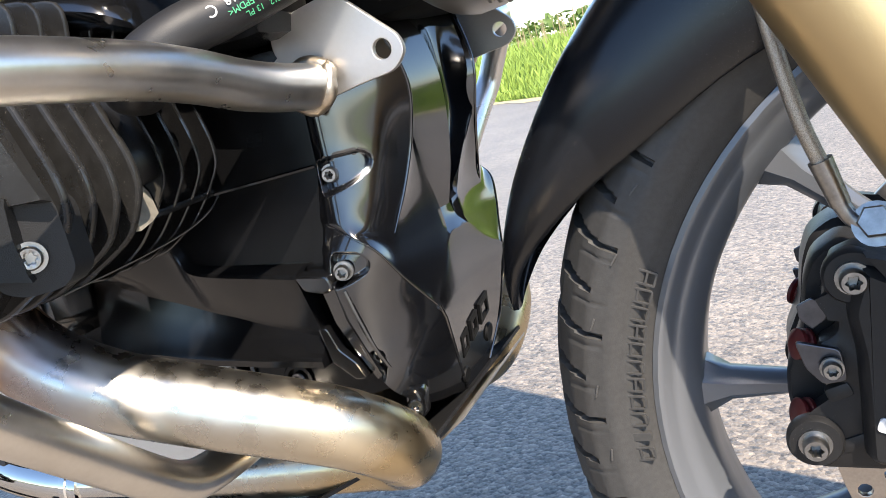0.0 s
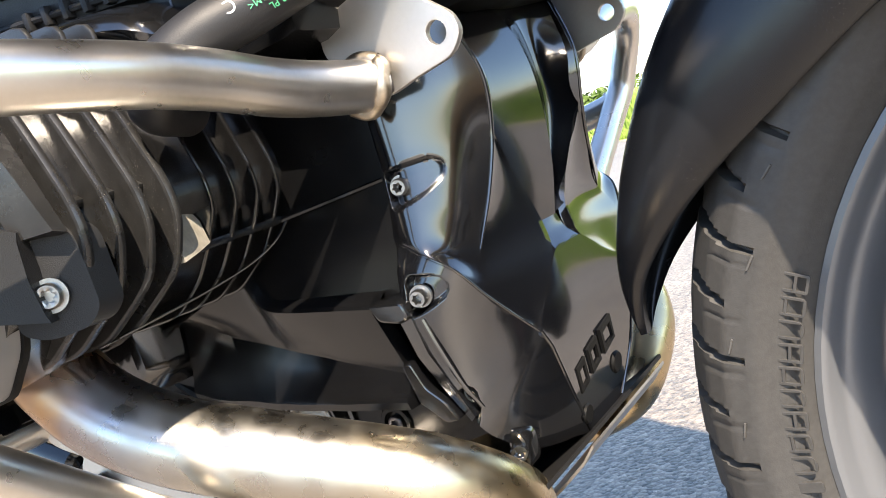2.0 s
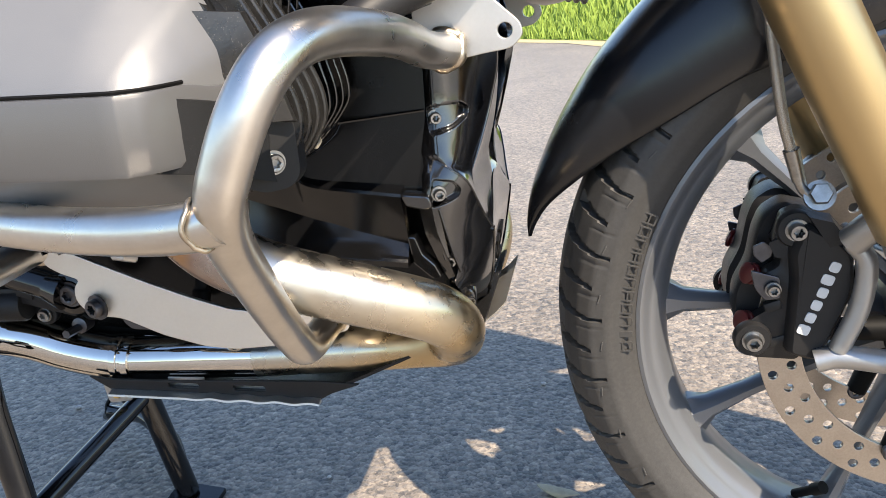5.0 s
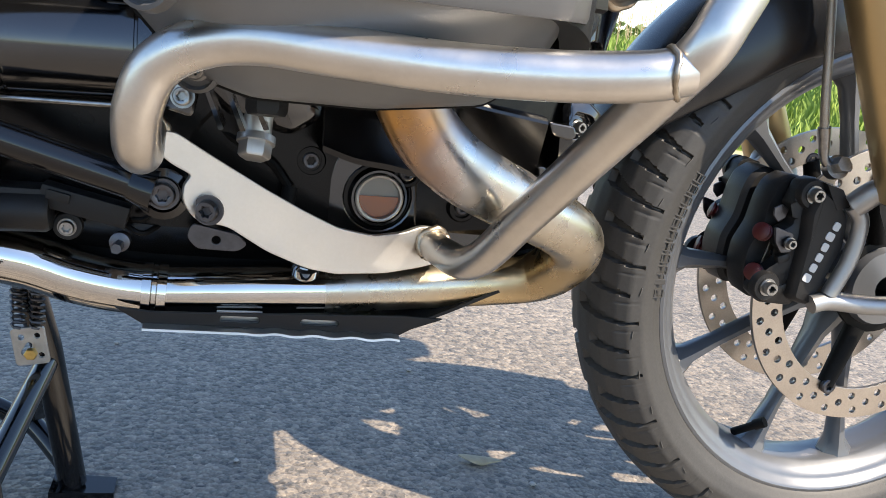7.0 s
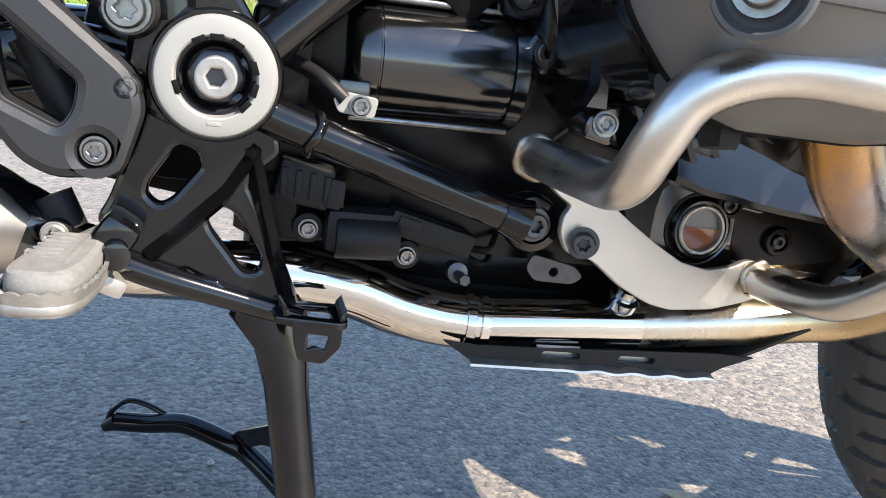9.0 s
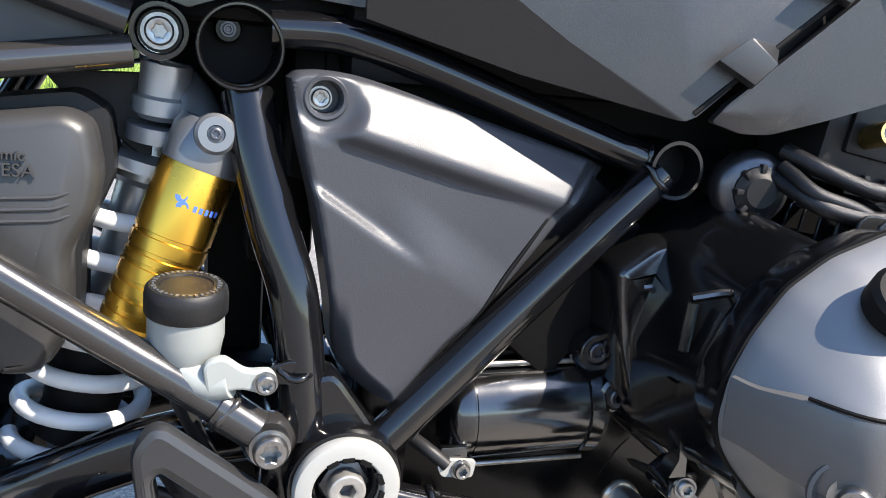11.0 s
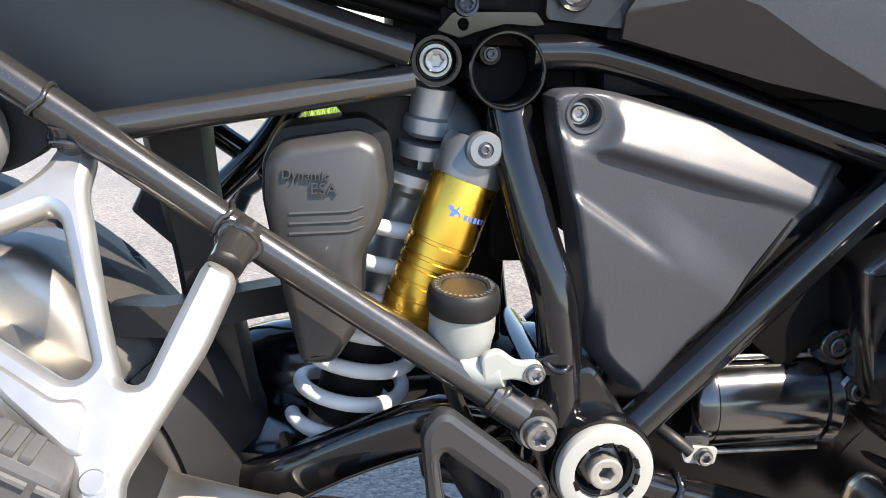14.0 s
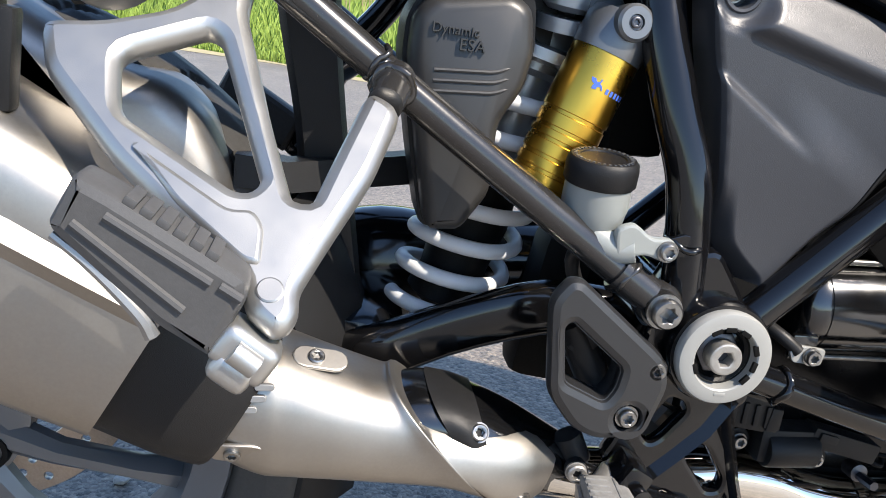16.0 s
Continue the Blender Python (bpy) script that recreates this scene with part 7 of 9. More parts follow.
GA, GB = V(-0.087, -0.070, 0.660), V(-0.124, -0.074, 0.557)
gdv = (GB - GA).normalized()
GL = (GB - GA).length
prof_ = [(0, -0.002), (0.0235, -0.002), (0.0245, 0.001)]
for h in (0.046, 0.058, 0.066, 0.078, 0.088, 0.098):
    prof_ += [(0.0245, h), (0.0234, h + 0.0005), (0.0234, h + 0.0030), (0.0245, h + 0.0035)]
part("reservoir", lathe(prof_ + [(0.0245, GL - 0.003), (0.0232, GL), (0, GL)], GA, gdv, 48), shock_gold, shock, "gold anodised gas reservoir with ring grooves", 20)
part("reservoir_head", join(lathe([(0.0248, 0.0), (0.0252, -0.004), (0.0250, -0.022), (0.022, -0.029), (0.0, -0.031)], GA, gdv, 36), tube(spline([(-0.084, -0.066, 0.677), (-0.090, -0.045, 0.697), (-0.100, -0.02, 0.708)], 5), 0.014, 18), box((-0.0815, -0.072, 0.677), (0.026, 0.026, 0.026), 0.008, (0, -24, 0))), head_grey, shock)
part("valve_cap", lathe([(0, 0.003), (0.0050, 0.003), (0.0055, 0.005), (0.0105, 0.005), (0.0125, 0.003), (0.0130, -0.006), (0.0130, -0.025), (0, -0.025)], (-0.0790, -0.094, 0.6835), (0.05, -1, 0.1), 28), head_grey, shock)
part("valve_screw", torx(0.0038, 0.002, facing((-0.0790, -0.0975, 0.6838), (0.05, -1, 0.1)), 0.0046), dark_steel, shock)
part("shock_neck", join(lathe([(0.012, 0), (0.016, 0.0), (0.016, 0.02), (0.019, 0.022), (0.019, 0.032), (0.014, 0.036)], (-0.108, -0.045, 0.722), (-0.1, 0.1, -1), 24), lathe([(0, 0), (0.021, 0), (0.021, 0.010), (0, 0.010)], (-0.112, -0.04, 0.682), (-0.1, 0.1, -1), 24)), shock_grey, shock)
# blue mark on the reservoir: a ring shape and five plain bars
gn = (V(0.15, -0.98, 0.12) - gdv * V(0.15, -0.98, 0.12).dot(gdv)).normalized()
gx = gn.cross(gdv)
if gx.x > 0:
    gx = -gx
for i in range(5):
    a = radians(6 + 9.0 * i)
    nn = (gn * math.cos(a) - gx * math.sin(a)).normalized()
    tt = gdv.cross(nn)
    if tt.x < 0:
        tt = -tt
    q = GA + gdv * 0.0235 + nn * 0.0247
    part("blue_mark", plate([[(-.0011, -.0019), (.0011, -.0019), (.0011, .0019), (-.0011, .0019)]], 0.0003, 0.0001, basis(q, tt, -gdv)), print_blue, shock)
for a0, sgn in ((-12, 1), (-18, -1)):
    a = radians(a0)
    nn = (gn * math.cos(a) - gx * math.sin(a)).normalized()
    tt = gdv.cross(nn)
    if tt.x < 0:
        tt = -tt
    q = GA + gdv * (0.0215 + 0.003 * sgn) + nn * 0.0248
    arc = [(0.0038 * math.cos(radians(200 * k / 9 + (0 if sgn > 0 else 180))), 0.0038 * math.sin(radians(200 * k / 9 + (0 if sgn > 0 else 180)))) for k in range(10)]
    part("blue_mark", plate([arc + [(b * .45 + 0.0012, c * .45) for b, c in arc[::-1]]], 0.0003, 0.0001, basis(q, tt, -gdv)), print_blue, shock)

# ---------- suspension unit cover with its words ----------
eo = fillet([(-0.224, 0.674), (-0.213, 0.687), (-0.162, 0.694), (-0.147, 0.686), (-0.142, 0.655), (-0.146, 0.633), (-0.160, 0.608), (-0.160, 0.560), (-0.178, 0.532), (-0.202, 0.531), (-0.213, 0.582), (-0.225, 0.647)], 0.007)
esa = part("suspension_cover", shell(eo, [(0.045, 0.004), (0.052, 0.0), (0.084, 0.0), (0.092, 0.001), (0.098, 0.0045), (0.1005, 0.009)], side(0.0)), esa_brown, bike, "dark moulded suspension unit cover with raised words")
part("raised_word", words("Dynamic", 0.0088, 0.0022, basis((-0.2130, -0.1012, 0.6645), (1, 0, -0.04), (0.04, 0, 1))), esa_brown, esa)
part("raised_word", words("ESA", 0.0108, 0.0022, basis((-0.1945, -0.1012, 0.6545), (1, 0, -0.02), (0.02, 0, 1))), esa_brown, esa)
for k in range(3):
    z = 0.6425 - 0.0068 * k
    part("rib", tube(bend([(-0.2085, -0.1000, z - 0.002), (-0.168, -0.1002, z), (-0.158, -0.0990, z + 0.004), (-0.1500, -0.0950, z + 0.0075)], 0.008), 0.0016, 8), esa_brown, esa)
part("back_shell", shell(fillet([(-0.228, 0.672), (-0.216, 0.694), (-0.158, 0.703), (-0.140, 0.692), (-0.136, 0.655), (-0.155, 0.61), (-0.157, 0.56), (-0.176, 0.528), (-0.204, 0.527), (-0.217, 0.582), (-0.229, 0.647)], 0.007), [(0.02, 0), (0.060, 0.0), (0.070, 0.001)], side(0.0)), plastic_black, esa)

# ---------- brake fluid reservoir ----------
RC = V(-0.094, -0.121, 0.574)
res = part("fluid_reservoir", join(lathe([(0.0205, 0.011), (0.0222, 0.010), (0.0225, -0.008), (0.0215, -0.012), (0.0195, -0.026), (0.012, -0.034), (0, -0.036)], RC, (0, -0.12, 1), 36),
                                   tube(spline([(-0.094, -0.128, 0.545), (-0.080, -0.135, 0.540), (-0.068, -0.140, 0.542)], 4), (0.013, 0.009), 14)), frost, bike, "frosted white brake fluid reservoir with black screw lid")
part("reservoir_arm", plate([fillet([(-0.085, 0.556), (-0.073, 0.561), (-0.060, 0.551), (-0.045, 0.552), (-0.040, 0.543), (-0.047, 0.535), (-0.063, 0.540), (-0.082, 0.535)], 0.005)], 0.008, 0.002, side(-0.142)), frost, res)
part("arm_screw", torx(0.0058, 0.005, facing((-0.0485, -0.146, 0.5435)), 0.0072), screw_steel, res)
lid = part("lid", lathe([(0, 0.0235), (0.0150, 0.0235), (0.0155, 0.0245), (0.0215, 0.0245), (0.0235, 0.0225), (0.0242, 0.018), (0.0242, 0.0085), (0.0232, 0.0070), (0, 0.0070)], RC, (0, -0.12, 1), 48), plastic_black, res, "black screw lid with raised writing round the rim")
for k in range(34):
    a = 2 * math.pi * k / 34
    m = pose(*RC, 6.8, 0, 0) @ Matrix.Translation((0.0188 * math.cos(a), 0.0188 * math.sin(a), 0.0248)) @ Matrix.Rotation(a, 4, "Z")
    part("raised_mark", box((0, 0, 0), (0.0028 - 0.0008 * (k % 3), 0.0016, 0.0006), 0, (0, 0, 0)), head_grey, lid).matrix_basis = m
part("reservoir_hose", tube(spline([(-0.094, -0.115, 0.538), (-0.098, -0.105, 0.52), (-0.085, -0.10, 0.49), (-0.07, -0.10, 0.46)], 5), 0.0055, 10), hose_rubber, res)

# ---------- foot rest group ----------
hg = fillet([(-0.124, 0.508), (-0.113, 0.523), (-0.104, 0.523), (-0.039, 0.472), (-0.032, 0.453), (-0.043, 0.413), (-0.078, 0.409), (-0.096, 0.417), (-0.116, 0.442)], 0.008)
hw = fillet([(-0.111, 0.489), (-0.107, 0.494), (-0.068, 0.463), (-0.070, 0.448), (-0.076, 0.438), (-0.105, 0.451)], 0.004)
heel = part("heel_guard", plate([hg, hw, circle(-0.0435, 0.4625, 0.0088, 20), circle(-0.0575, 0.4265, 0.0088, 20)], 0.016, 0.0060, side(-0.150)), panel_black, bike, "black plastic heel guard with an open window")
part("inner_lip", plate([fillet([(a * 1.0 + (a + 0.088) * 0.10, b + (b - 0.466) * 0.10) for a, b in hw], 0.001), hw], 0.020, 0.001, side(-0.144)), panel_black, heel)
for x, z in ((-0.0435, 0.4625), (-0.0575, 0.4265)):
    part("guard_cup", lathe([(0.0090, 0.004), (0.0088, -0.004), (0, -0.004)], (x, -0.150, z), (0, -1, 0), 20), deep_black, heel)
    part("guard_screw", torx(0.0066, 0.006, facing((x, -0.152, z)), 0.0082), screw_steel, heel)
part("brake_cylinder", join(tube([(-0.098, -0.122, 0.482), (-0.074, -0.122, 0.440)], 0.0125, 20), tube([(-0.104, -0.122, 0.496), (-0.098, -0.122, 0.482)], 0.007, 12), box((-0.088, -0.122, 0.47), (0.018, 0.022, 0.020), 0.003, (0, 30, 0)), tube([(-0.110, -0.124, 0.466), (-0.088, -0.124, 0.456)], 0.004, 10)), plastic_black, bike, "black rear brake cylinder behind the guard")
part("bleed_nipple", lathe([(0, 0), (0.006, 0), (0.006, 0.008), (0, 0.010)], (-0.093, -0.134, 0.4885), (0.3, -1, 0.1), 12), screw_steel, bike)
fb = part("footrest_bracket", plate([fillet([(-0.036, 0.455), (0.040, 0.446), (0.044, 0.431), (0.029, 0.4165), (0.026, 0.410), (0.045, 0.376), (0.0625, 0.340), (0.058, 0.331), (0.018, 0.332), (-0.012, 0.341), (-0.044, 0.352), (-0.060, 0.382), (-0.054, 0.393), (-0.040, 0.435)], 0.005),
                                     fillet([(-0.016, 0.431), (-0.031, 0.407), (-0.0325, 0.399), (-0.025, 0.3925), (-0.018, 0.397), (-0.002, 0.419), (-0.005, 0.427)], 0.004),
                                     fillet([(0.003, 0.388), (0.011, 0.3955), (0.020, 0.391), (0.038, 0.365), (0.0365, 0.355), (0.027, 0.354), (0.006, 0.380)], 0.004),
                                     fillet([(-0.012, 0.3505), (-0.008, 0.3535), (0.016, 0.3420), (0.013, 0.3395), (-0.009, 0.3450)], 0.0015)], 0.014, 0.0035, side(-0.122)), frame_black, bike, "black cast footrest bracket with openings")
# added near-black boxes: shade behind the bracket's openings, no real parts
part("bracket_shade_block", box((-0.045, 0.020, 0.440), (0.105, 0.050, 0.130), 0.012, (0, 8, 0)), deep_black, fb)
part("bracket_shade_block", box((-0.012, -0.052, 0.425), (0.055, 0.030, 0.060), 0.010), deep_black, fb)
part("bracket_rib", loft([[V(x, -0.128, z + 0.005), V(x + 0.006, -0.136, z), V(x + 0.004, -0.128, z - 0.007)] for x, z in ((-0.034, 0.360), (-0.012, 0.381), (0.010, 0.404), (0.026, 0.432))]), frame_black, fb)
part("bracket_rib", loft([[V(x - 0.005, -0.128, z), V(x, -0.135, z + 0.001), V(x + 0.006, -0.128, z)] for x, z in ((0.026, 0.432), (0.034, 0.400), (0.045, 0.365), (0.056, 0.335))]), frame_black, fb)
part("peg_clevis", join(box((-0.047, -0.146, 0.376), (0.022, 0.034, 0.030), 0.006, (0, 30, 0)), lathe([(0, 0), (0.008, 0), (0.008, 0.006), (0, 0.008)], (-0.044, -0.166, 0.372), (0.2, -1, 0), 14)), frame_black, fb)
# footpeg: a worn rubber pad on a tray whose edge is scalloped
RIM = spline([(-0.0815, -0.146, 0), (-0.085, -0.180, 0), (-0.0895, -0.212, 0), (-0.0900, -0.229, 0), (-0.085, -0.2370, 0), (-0.073, -0.2395, 0), (-0.060, -0.2360, 0), (-0.0520, -0.2240, 0), (-0.0475, -0.200, 0), (-0.0465, -0.172, 0), (-0.0475, -0.146, 0)], 10)
run, secs = 0.0, []
for i, q in enumerate(RIM):
    d = (RIM[min(i + 1, len(RIM) - 1)] - RIM[max(i - 1, 0)]).normalized()
    n = V(d.y, -d.x, 0)
    if i:
        run += (q - RIM[i - 1]).length
    top = 0.3685 + 0.0016 * abs(math.sin(run * math.pi / 0.0085)) ** 0.7
    secs.append([V(q.x, q.y, 0.353) - n * 0.0015, V(q.x, q.y, top) + n * 0.0010, V(q.x, q.y, top) - n * 0.0014, V(q.x, q.y, 0.353) - n * 0.0040])
secs = [[V(q.x, -0.146 + (q.y + 0.146) * 0.93, q.z + (0.004 if q.z < 0.36 else 0)) for q in r] for r in secs]
peg = part("footpeg", loft(secs), peg_alu, bike, "worn silver footpeg with rubber pad and scalloped edge")
pad = [(-0.067 + (q.x + 0.067) * 0.88, -0.187 + (q.y + 0.192) * 0.88) for q in RIM]
part("peg_tray", plate([[(q.x, -0.146 + (q.y + 0.146) * 0.93) for q in RIM]], 0.005, 0.001, pose(0, 0, 0.3610)), peg_alu, peg)
part("peg_rubber", plate([fillet(pad, 0.002)], 0.016, 0.0045, pose(0, 0, 0.3705)), pad_rubber, peg, "pale worn rubber pad with faint cross ribs")
for k in range(7):
    part("peg_rib", box((-0.0715 - 0.0006 * k, -0.155 - 0.0074 * k, 0.3784), (0.015, 0.0028, 0.0014), 0.0006, (0, 0, -4)), pad_rubber, peg)
part("peg_rib", box((-0.0600, -0.181, 0.3784), (0.0030, 0.055, 0.0014), 0.0006, (0, 0, -4)), pad_rubber, peg)
part("peg_neck", join(tube([(-0.064, -0.152, 0.364), (-0.050, -0.134, 0.370)], (0.013, 0.012), 16), box((-0.052, -0.150, 0.352), (0.022, 0.028, 0.012), 0.004, (0, 25, 20))), peg_alu, peg)
part("pedal", join(tube(spline([(-0.075, -0.130, 0.368), (-0.03, -0.133, 0.352), (0.02, -0.130, 0.338), (0.065, -0.128, 0.326)], 6), (0.009, 0.007), 12), plate([fillet([(-0.01, 0.352), (0.012, 0.338), (0.028, 0.337), (0.012, 0.350)], 0.003)], 0.010, 0.002, side(-0.130))), frame_black, bike, "black brake pedal lever")
pp = part("pedal_pad", plate([fillet([(0.046, -0.118), (0.088, -0.114), (0.0945, -0.120), (0.0935, -0.148), (0.088, -0.152), (0.048, -0.150)], 0.003), fillet([(0.054, -0.124), (0.084, -0.121), (0.0835, -0.144), (0.055, -0.143)], 0.003)], 0.005, 0.001, pose(0, 0, 0.3345, 0, 3, 0)), frame_black, bike, "black toothed pedal pad")
for k in range(7):
    part("tooth", lathe([(0, 0.005), (0.0020, 0), (0.0022, -0.004), (0, -0.004)], (0.0905, -0.118 - 0.0046 * k, 0.3355), (0.25, 0, 1), 6), frame_black, pp)
    part("tooth", lathe([(0, 0.005), (0.0020, 0), (0.0022, -0.004), (0, -0.004)], (0.0500 + 0.0006 * k, -0.121 - 0.0044 * k, 0.3385), (-0.2, 0, 1), 6), frame_black, pp)
part("pad_hook", plate([fillet([(0.058, 0.333), (0.090, 0.331), (0.090, 0.316), (0.080, 0.304), (0.064, 0.306), (0.060, 0.318)], 0.003), fillet([(0.068, 0.324), (0.082, 0.323), (0.080, 0.313), (0.074, 0.316), (0.068, 0.313)], 0.002)], 0.004, 0.0008, side(-0.149)), frame_black, pp)

# ---------- centre stand ----------
st = part("centre_stand", loft([[V(x + w * math.cos(q), y + 0.011 * math.sin(q), z) for q in [2 * math.pi * k / 14 for k in range(14)]] for x, y, z, w in ((0.048, -0.088, 0.330, 0.020), (0.048, -0.090, 0.312, 0.027), (0.058, -0.095, 0.290, 0.0185), (0.064, -0.099, 0.262, 0.0155), (0.078, -0.108, 0.18, 0.0145), (0.096, -0.124, 0.07, 0.0140), (0.106, -0.132, 0.012, 0.0140))]), frame_black, bike, "black steel centre stand, folded down")
part("far_leg", tube([(0.060, 0.090, 0.305), (0.085, 0.112, 0.18), (0.106, 0.132, 0.012)], 0.0145, 16), frame_black, st)
for y in (-0.132, 0.132):
    part("foot", loft([[V(0.085, y - 0.02, z), V(0.085, y + 0.02, z), V(0.150, y + 0.016, z * .6), V(0.150, y - 0.016, z * .6)] for z in (0.0, 0.012)]), frame_black, st)
part("cross_tube", tube([(0.080, -0.105, 0.150), (0.086, 0.112, 0.165)], 0.0110, 16), frame_black, st)
part("tang", tube(spline([(0.104, 0.130, 0.030), (0.06, 0.190, 0.046), (0.037, 0.207, 0.052), (-0.01, 0.240, 0.056), (-0.05, 0.262, 0.045), (-0.085, 0.275, 0.040)], 6), 0.0115, 14), frame_black, st)
part("tang_brace", plate3([[(0.090, 0.130, 0.115), (0.082, 0.140, 0.112), (0.045, 0.190, 0.075), (0.030, 0.207, 0.052), (0.050, 0.200, 0.050), (0.075, 0.165, 0.075), (0.098, 0.125, 0.075)]], 0.006, 0.001, 0.004)[0], frame_black, st)
part("tang_foot", join(tube(spline([(-0.098, 0.279, 0.030), (-0.092, 0.277, 0.052), (-0.074, 0.271, 0.068), (-0.050, 0.262, 0.066), (-0.028, 0.252, 0.058)], 5), 0.0032, 10), tube([(-0.085, 0.275, 0.040), (-0.100, 0.280, 0.030)], (0.0115, 0.006), 14)), frame_black, st)
for dx in (0.0, 0.0165):
    pts = []
    for k in range(90):
        a = 2 * math.pi * k / 6
        pts.append(V(0.067 + dx + 0.0062 * math.cos(a), 0.078 + 0.0062 * math.sin(a), 0.300 - 0.085 * k / 89))
    part("stand_spring", tube(pts, 0.0016, 6), dark_steel, st, "steel tension spring")
part("spring_plate", plate([fillet([(0.060, 0.214), (0.090, 0.218), (0.096, 0.180), (0.066, 0.176)], 0.004), circle(0.070, 0.206, 0.003, 8), circle(0.084, 0.208, 0.003, 8), circle(0.088, 0.188, 0.003, 8), slot(0.073, 0.190, 0.077, 0.198, 0.003)], 0.004, 0.0006, side(0.074)), peg_alu, st, "pale spring plate")
part("plate_nut", hexnut(0.006, 0.005, facing((0.079, 0.072, 0.190))), brass, st)

# ---------- muffler ----------
def mring(c, ry, rz, tilt=0.0, n=28, sq=2.6):
    out = []
    for k in range(n):
        a = 2 * math.pi * k / n
        ca, sa = math.cos(a), math.sin(a)
        ex = 2 / sq
        yy = ry * math.copysign(abs(ca) ** ex, ca)
        zz = rz * math.copysign(abs(sa) ** ex, sa)
        out.append(V(c[0] - zz * math.sin(tilt), c[1] + yy, c[2] + zz * math.cos(tilt)))
    return out


muf = part("muffler", loft(refine([mring((-0.0991, -0.1120, 0.3639), 0.0240, 0.0216, -0.3), mring((-0.120, -0.1160, 0.3710), 0.0360, 0.0310, 0.0), mring((-0.146, -0.1180, 0.3770), 0.0420, 0.0360, 0.35), mring((-0.164, -0.1190, 0.3830), 0.0440, 0.0410, 0.65), mring((-0.1715, -0.1190, 0.3860), 0.0450, 0.0450, 0.75)], 3)
    + refine([mring((-0.1760, -0.1190, 0.3915), 0.0470, 0.0575, 0.75), mring((-0.1785, -0.1190, 0.3930), 0.0474, 0.0585, 0.75), mring((-0.1830, -0.1190, 0.3940), 0.0465, 0.0560, 0.72), mring((-0.197, -0.1190, 0.3960), 0.0440, 0.0470, 0.60), mring((-0.217, -0.1195, 0.3990), 0.0440, 0.0440, 0.45), mring((-0.255, -0.1210, 0.4060), 0.0465, 0.0455, 0.30), mring((-0.285, -0.1220, 0.4110), 0.0475, 0.0470, 0.10), mring((-0.300, -0.1225, 0.4140), 0.0480, 0.0475, -0.1), mring((-0.325, -0.1230, 0.4220), 0.0440, 0.0420, -0.4)], 4)), muffler_metal, bike, "brushed metal muffler with dark plastic collar", 45)
part("collar", loft(refine([mring((-0.316, -0.123, 0.4180), 0.0490, 0.0500, -0.5), mring((-0.322, -0.124, 0.4210), 0.0515, 0.0530, -0.5), mring((-0.345, -0.128, 0.439), 0.055, 0.061, -0.5), mring((-0.38, -0.130, 0.466), 0.058, 0.070, -0.5), mring((-0.42, -0.132, 0.485), 0.059, 0.073, -0.5)], 3)), plastic_black, muf, "dark plastic collar")
part("rear_box", loft(refine([mring((-0.37, -0.131, 0.470), 0.062, 0.075, -0.5, sq=4), mring((-0.42, -0.133, 0.497), 0.064, 0.078, -0.5, sq=4.5), mring((-0.52, -0.138, 0.553), 0.066, 0.082, -0.5, sq=5), mring((-0.62, -0.142, 0.610), 0.066, 0.085, -0.5, sq=5)], 3)), muffler_metal, muf, "brushed metal rear silencer box")
part("box_ridge", loft([[V(-0.36, -0.196, 0.506), V(-0.36, -0.201, 0.496), V(-0.36, -0.196, 0.486)], [V(-0.44, -0.199, 0.552), V(-0.44, -0.206, 0.540), V(-0.44, -0.199, 0.528)], [V(-0.62, -0.206, 0.655), V(-0.62, -0.214, 0.640), V(-0.62, -0.206, 0.625)]]), muffler_metal, muf)
part("upper_shield", shell(fillet([(-0.50, 0.670), (-0.41, 0.620), (-0.378, 0.614), (-0.354, 0.594), (-0.338, 0.562), (-0.332, 0.530), (-0.36, 0.490), (-0.50, 0.56)], 0.012), [(0.02, 0.0), (0.075, 0.0), (0.088, 0.003), (0.096, 0.009), (0.100, 0.018)], side(0.0)), muffler_metal, muf, "bright curved upper muffler shell", 50)
part("black_shroud", loft(refine([mring((-0.192, -0.114, 0.402), 0.0390, 0.0330, 0.75, 40), mring((-0.172, -0.113, 0.398), 0.0400, 0.0360, 0.55, 40), mring((-0.150, -0.112, 0.390), 0.0385, 0.0330, 0.30, 40), mring((-0.120, -0.110, 0.376), 0.0340, 0.0300, 0.10, 40), mring((-0.085, -0.106, 0.362), 0.0230, 0.0230, 0.0, 40)], 4)), gloss_black, muf, "black heat shroud ahead of the muffler shell")
part("shroud_pad", loft(refine([mring((-0.176, -0.1145, 0.405), 0.0402, 0.0300, 0.60, 30), mring((-0.162, -0.1145, 0.400), 0.0415, 0.0300, 0.45, 30), mring((-0.150, -0.113, 0.396), 0.0395, 0.0270, 0.30, 30)], 4)), plastic_black, muf)
part("shroud_screw", torx(0.0058, 0.004, facing((-0.1575, -0.1500, 0.4080), (0.05, -0.85, 0.50)), 0.0070), screw_steel, muf)
part("body_screw", torx(0.0060, 0.004, facing((-0.122, -0.1480, 0.3560), (0.25, -1, -0.45)), 0.0082), screw_steel, muf)
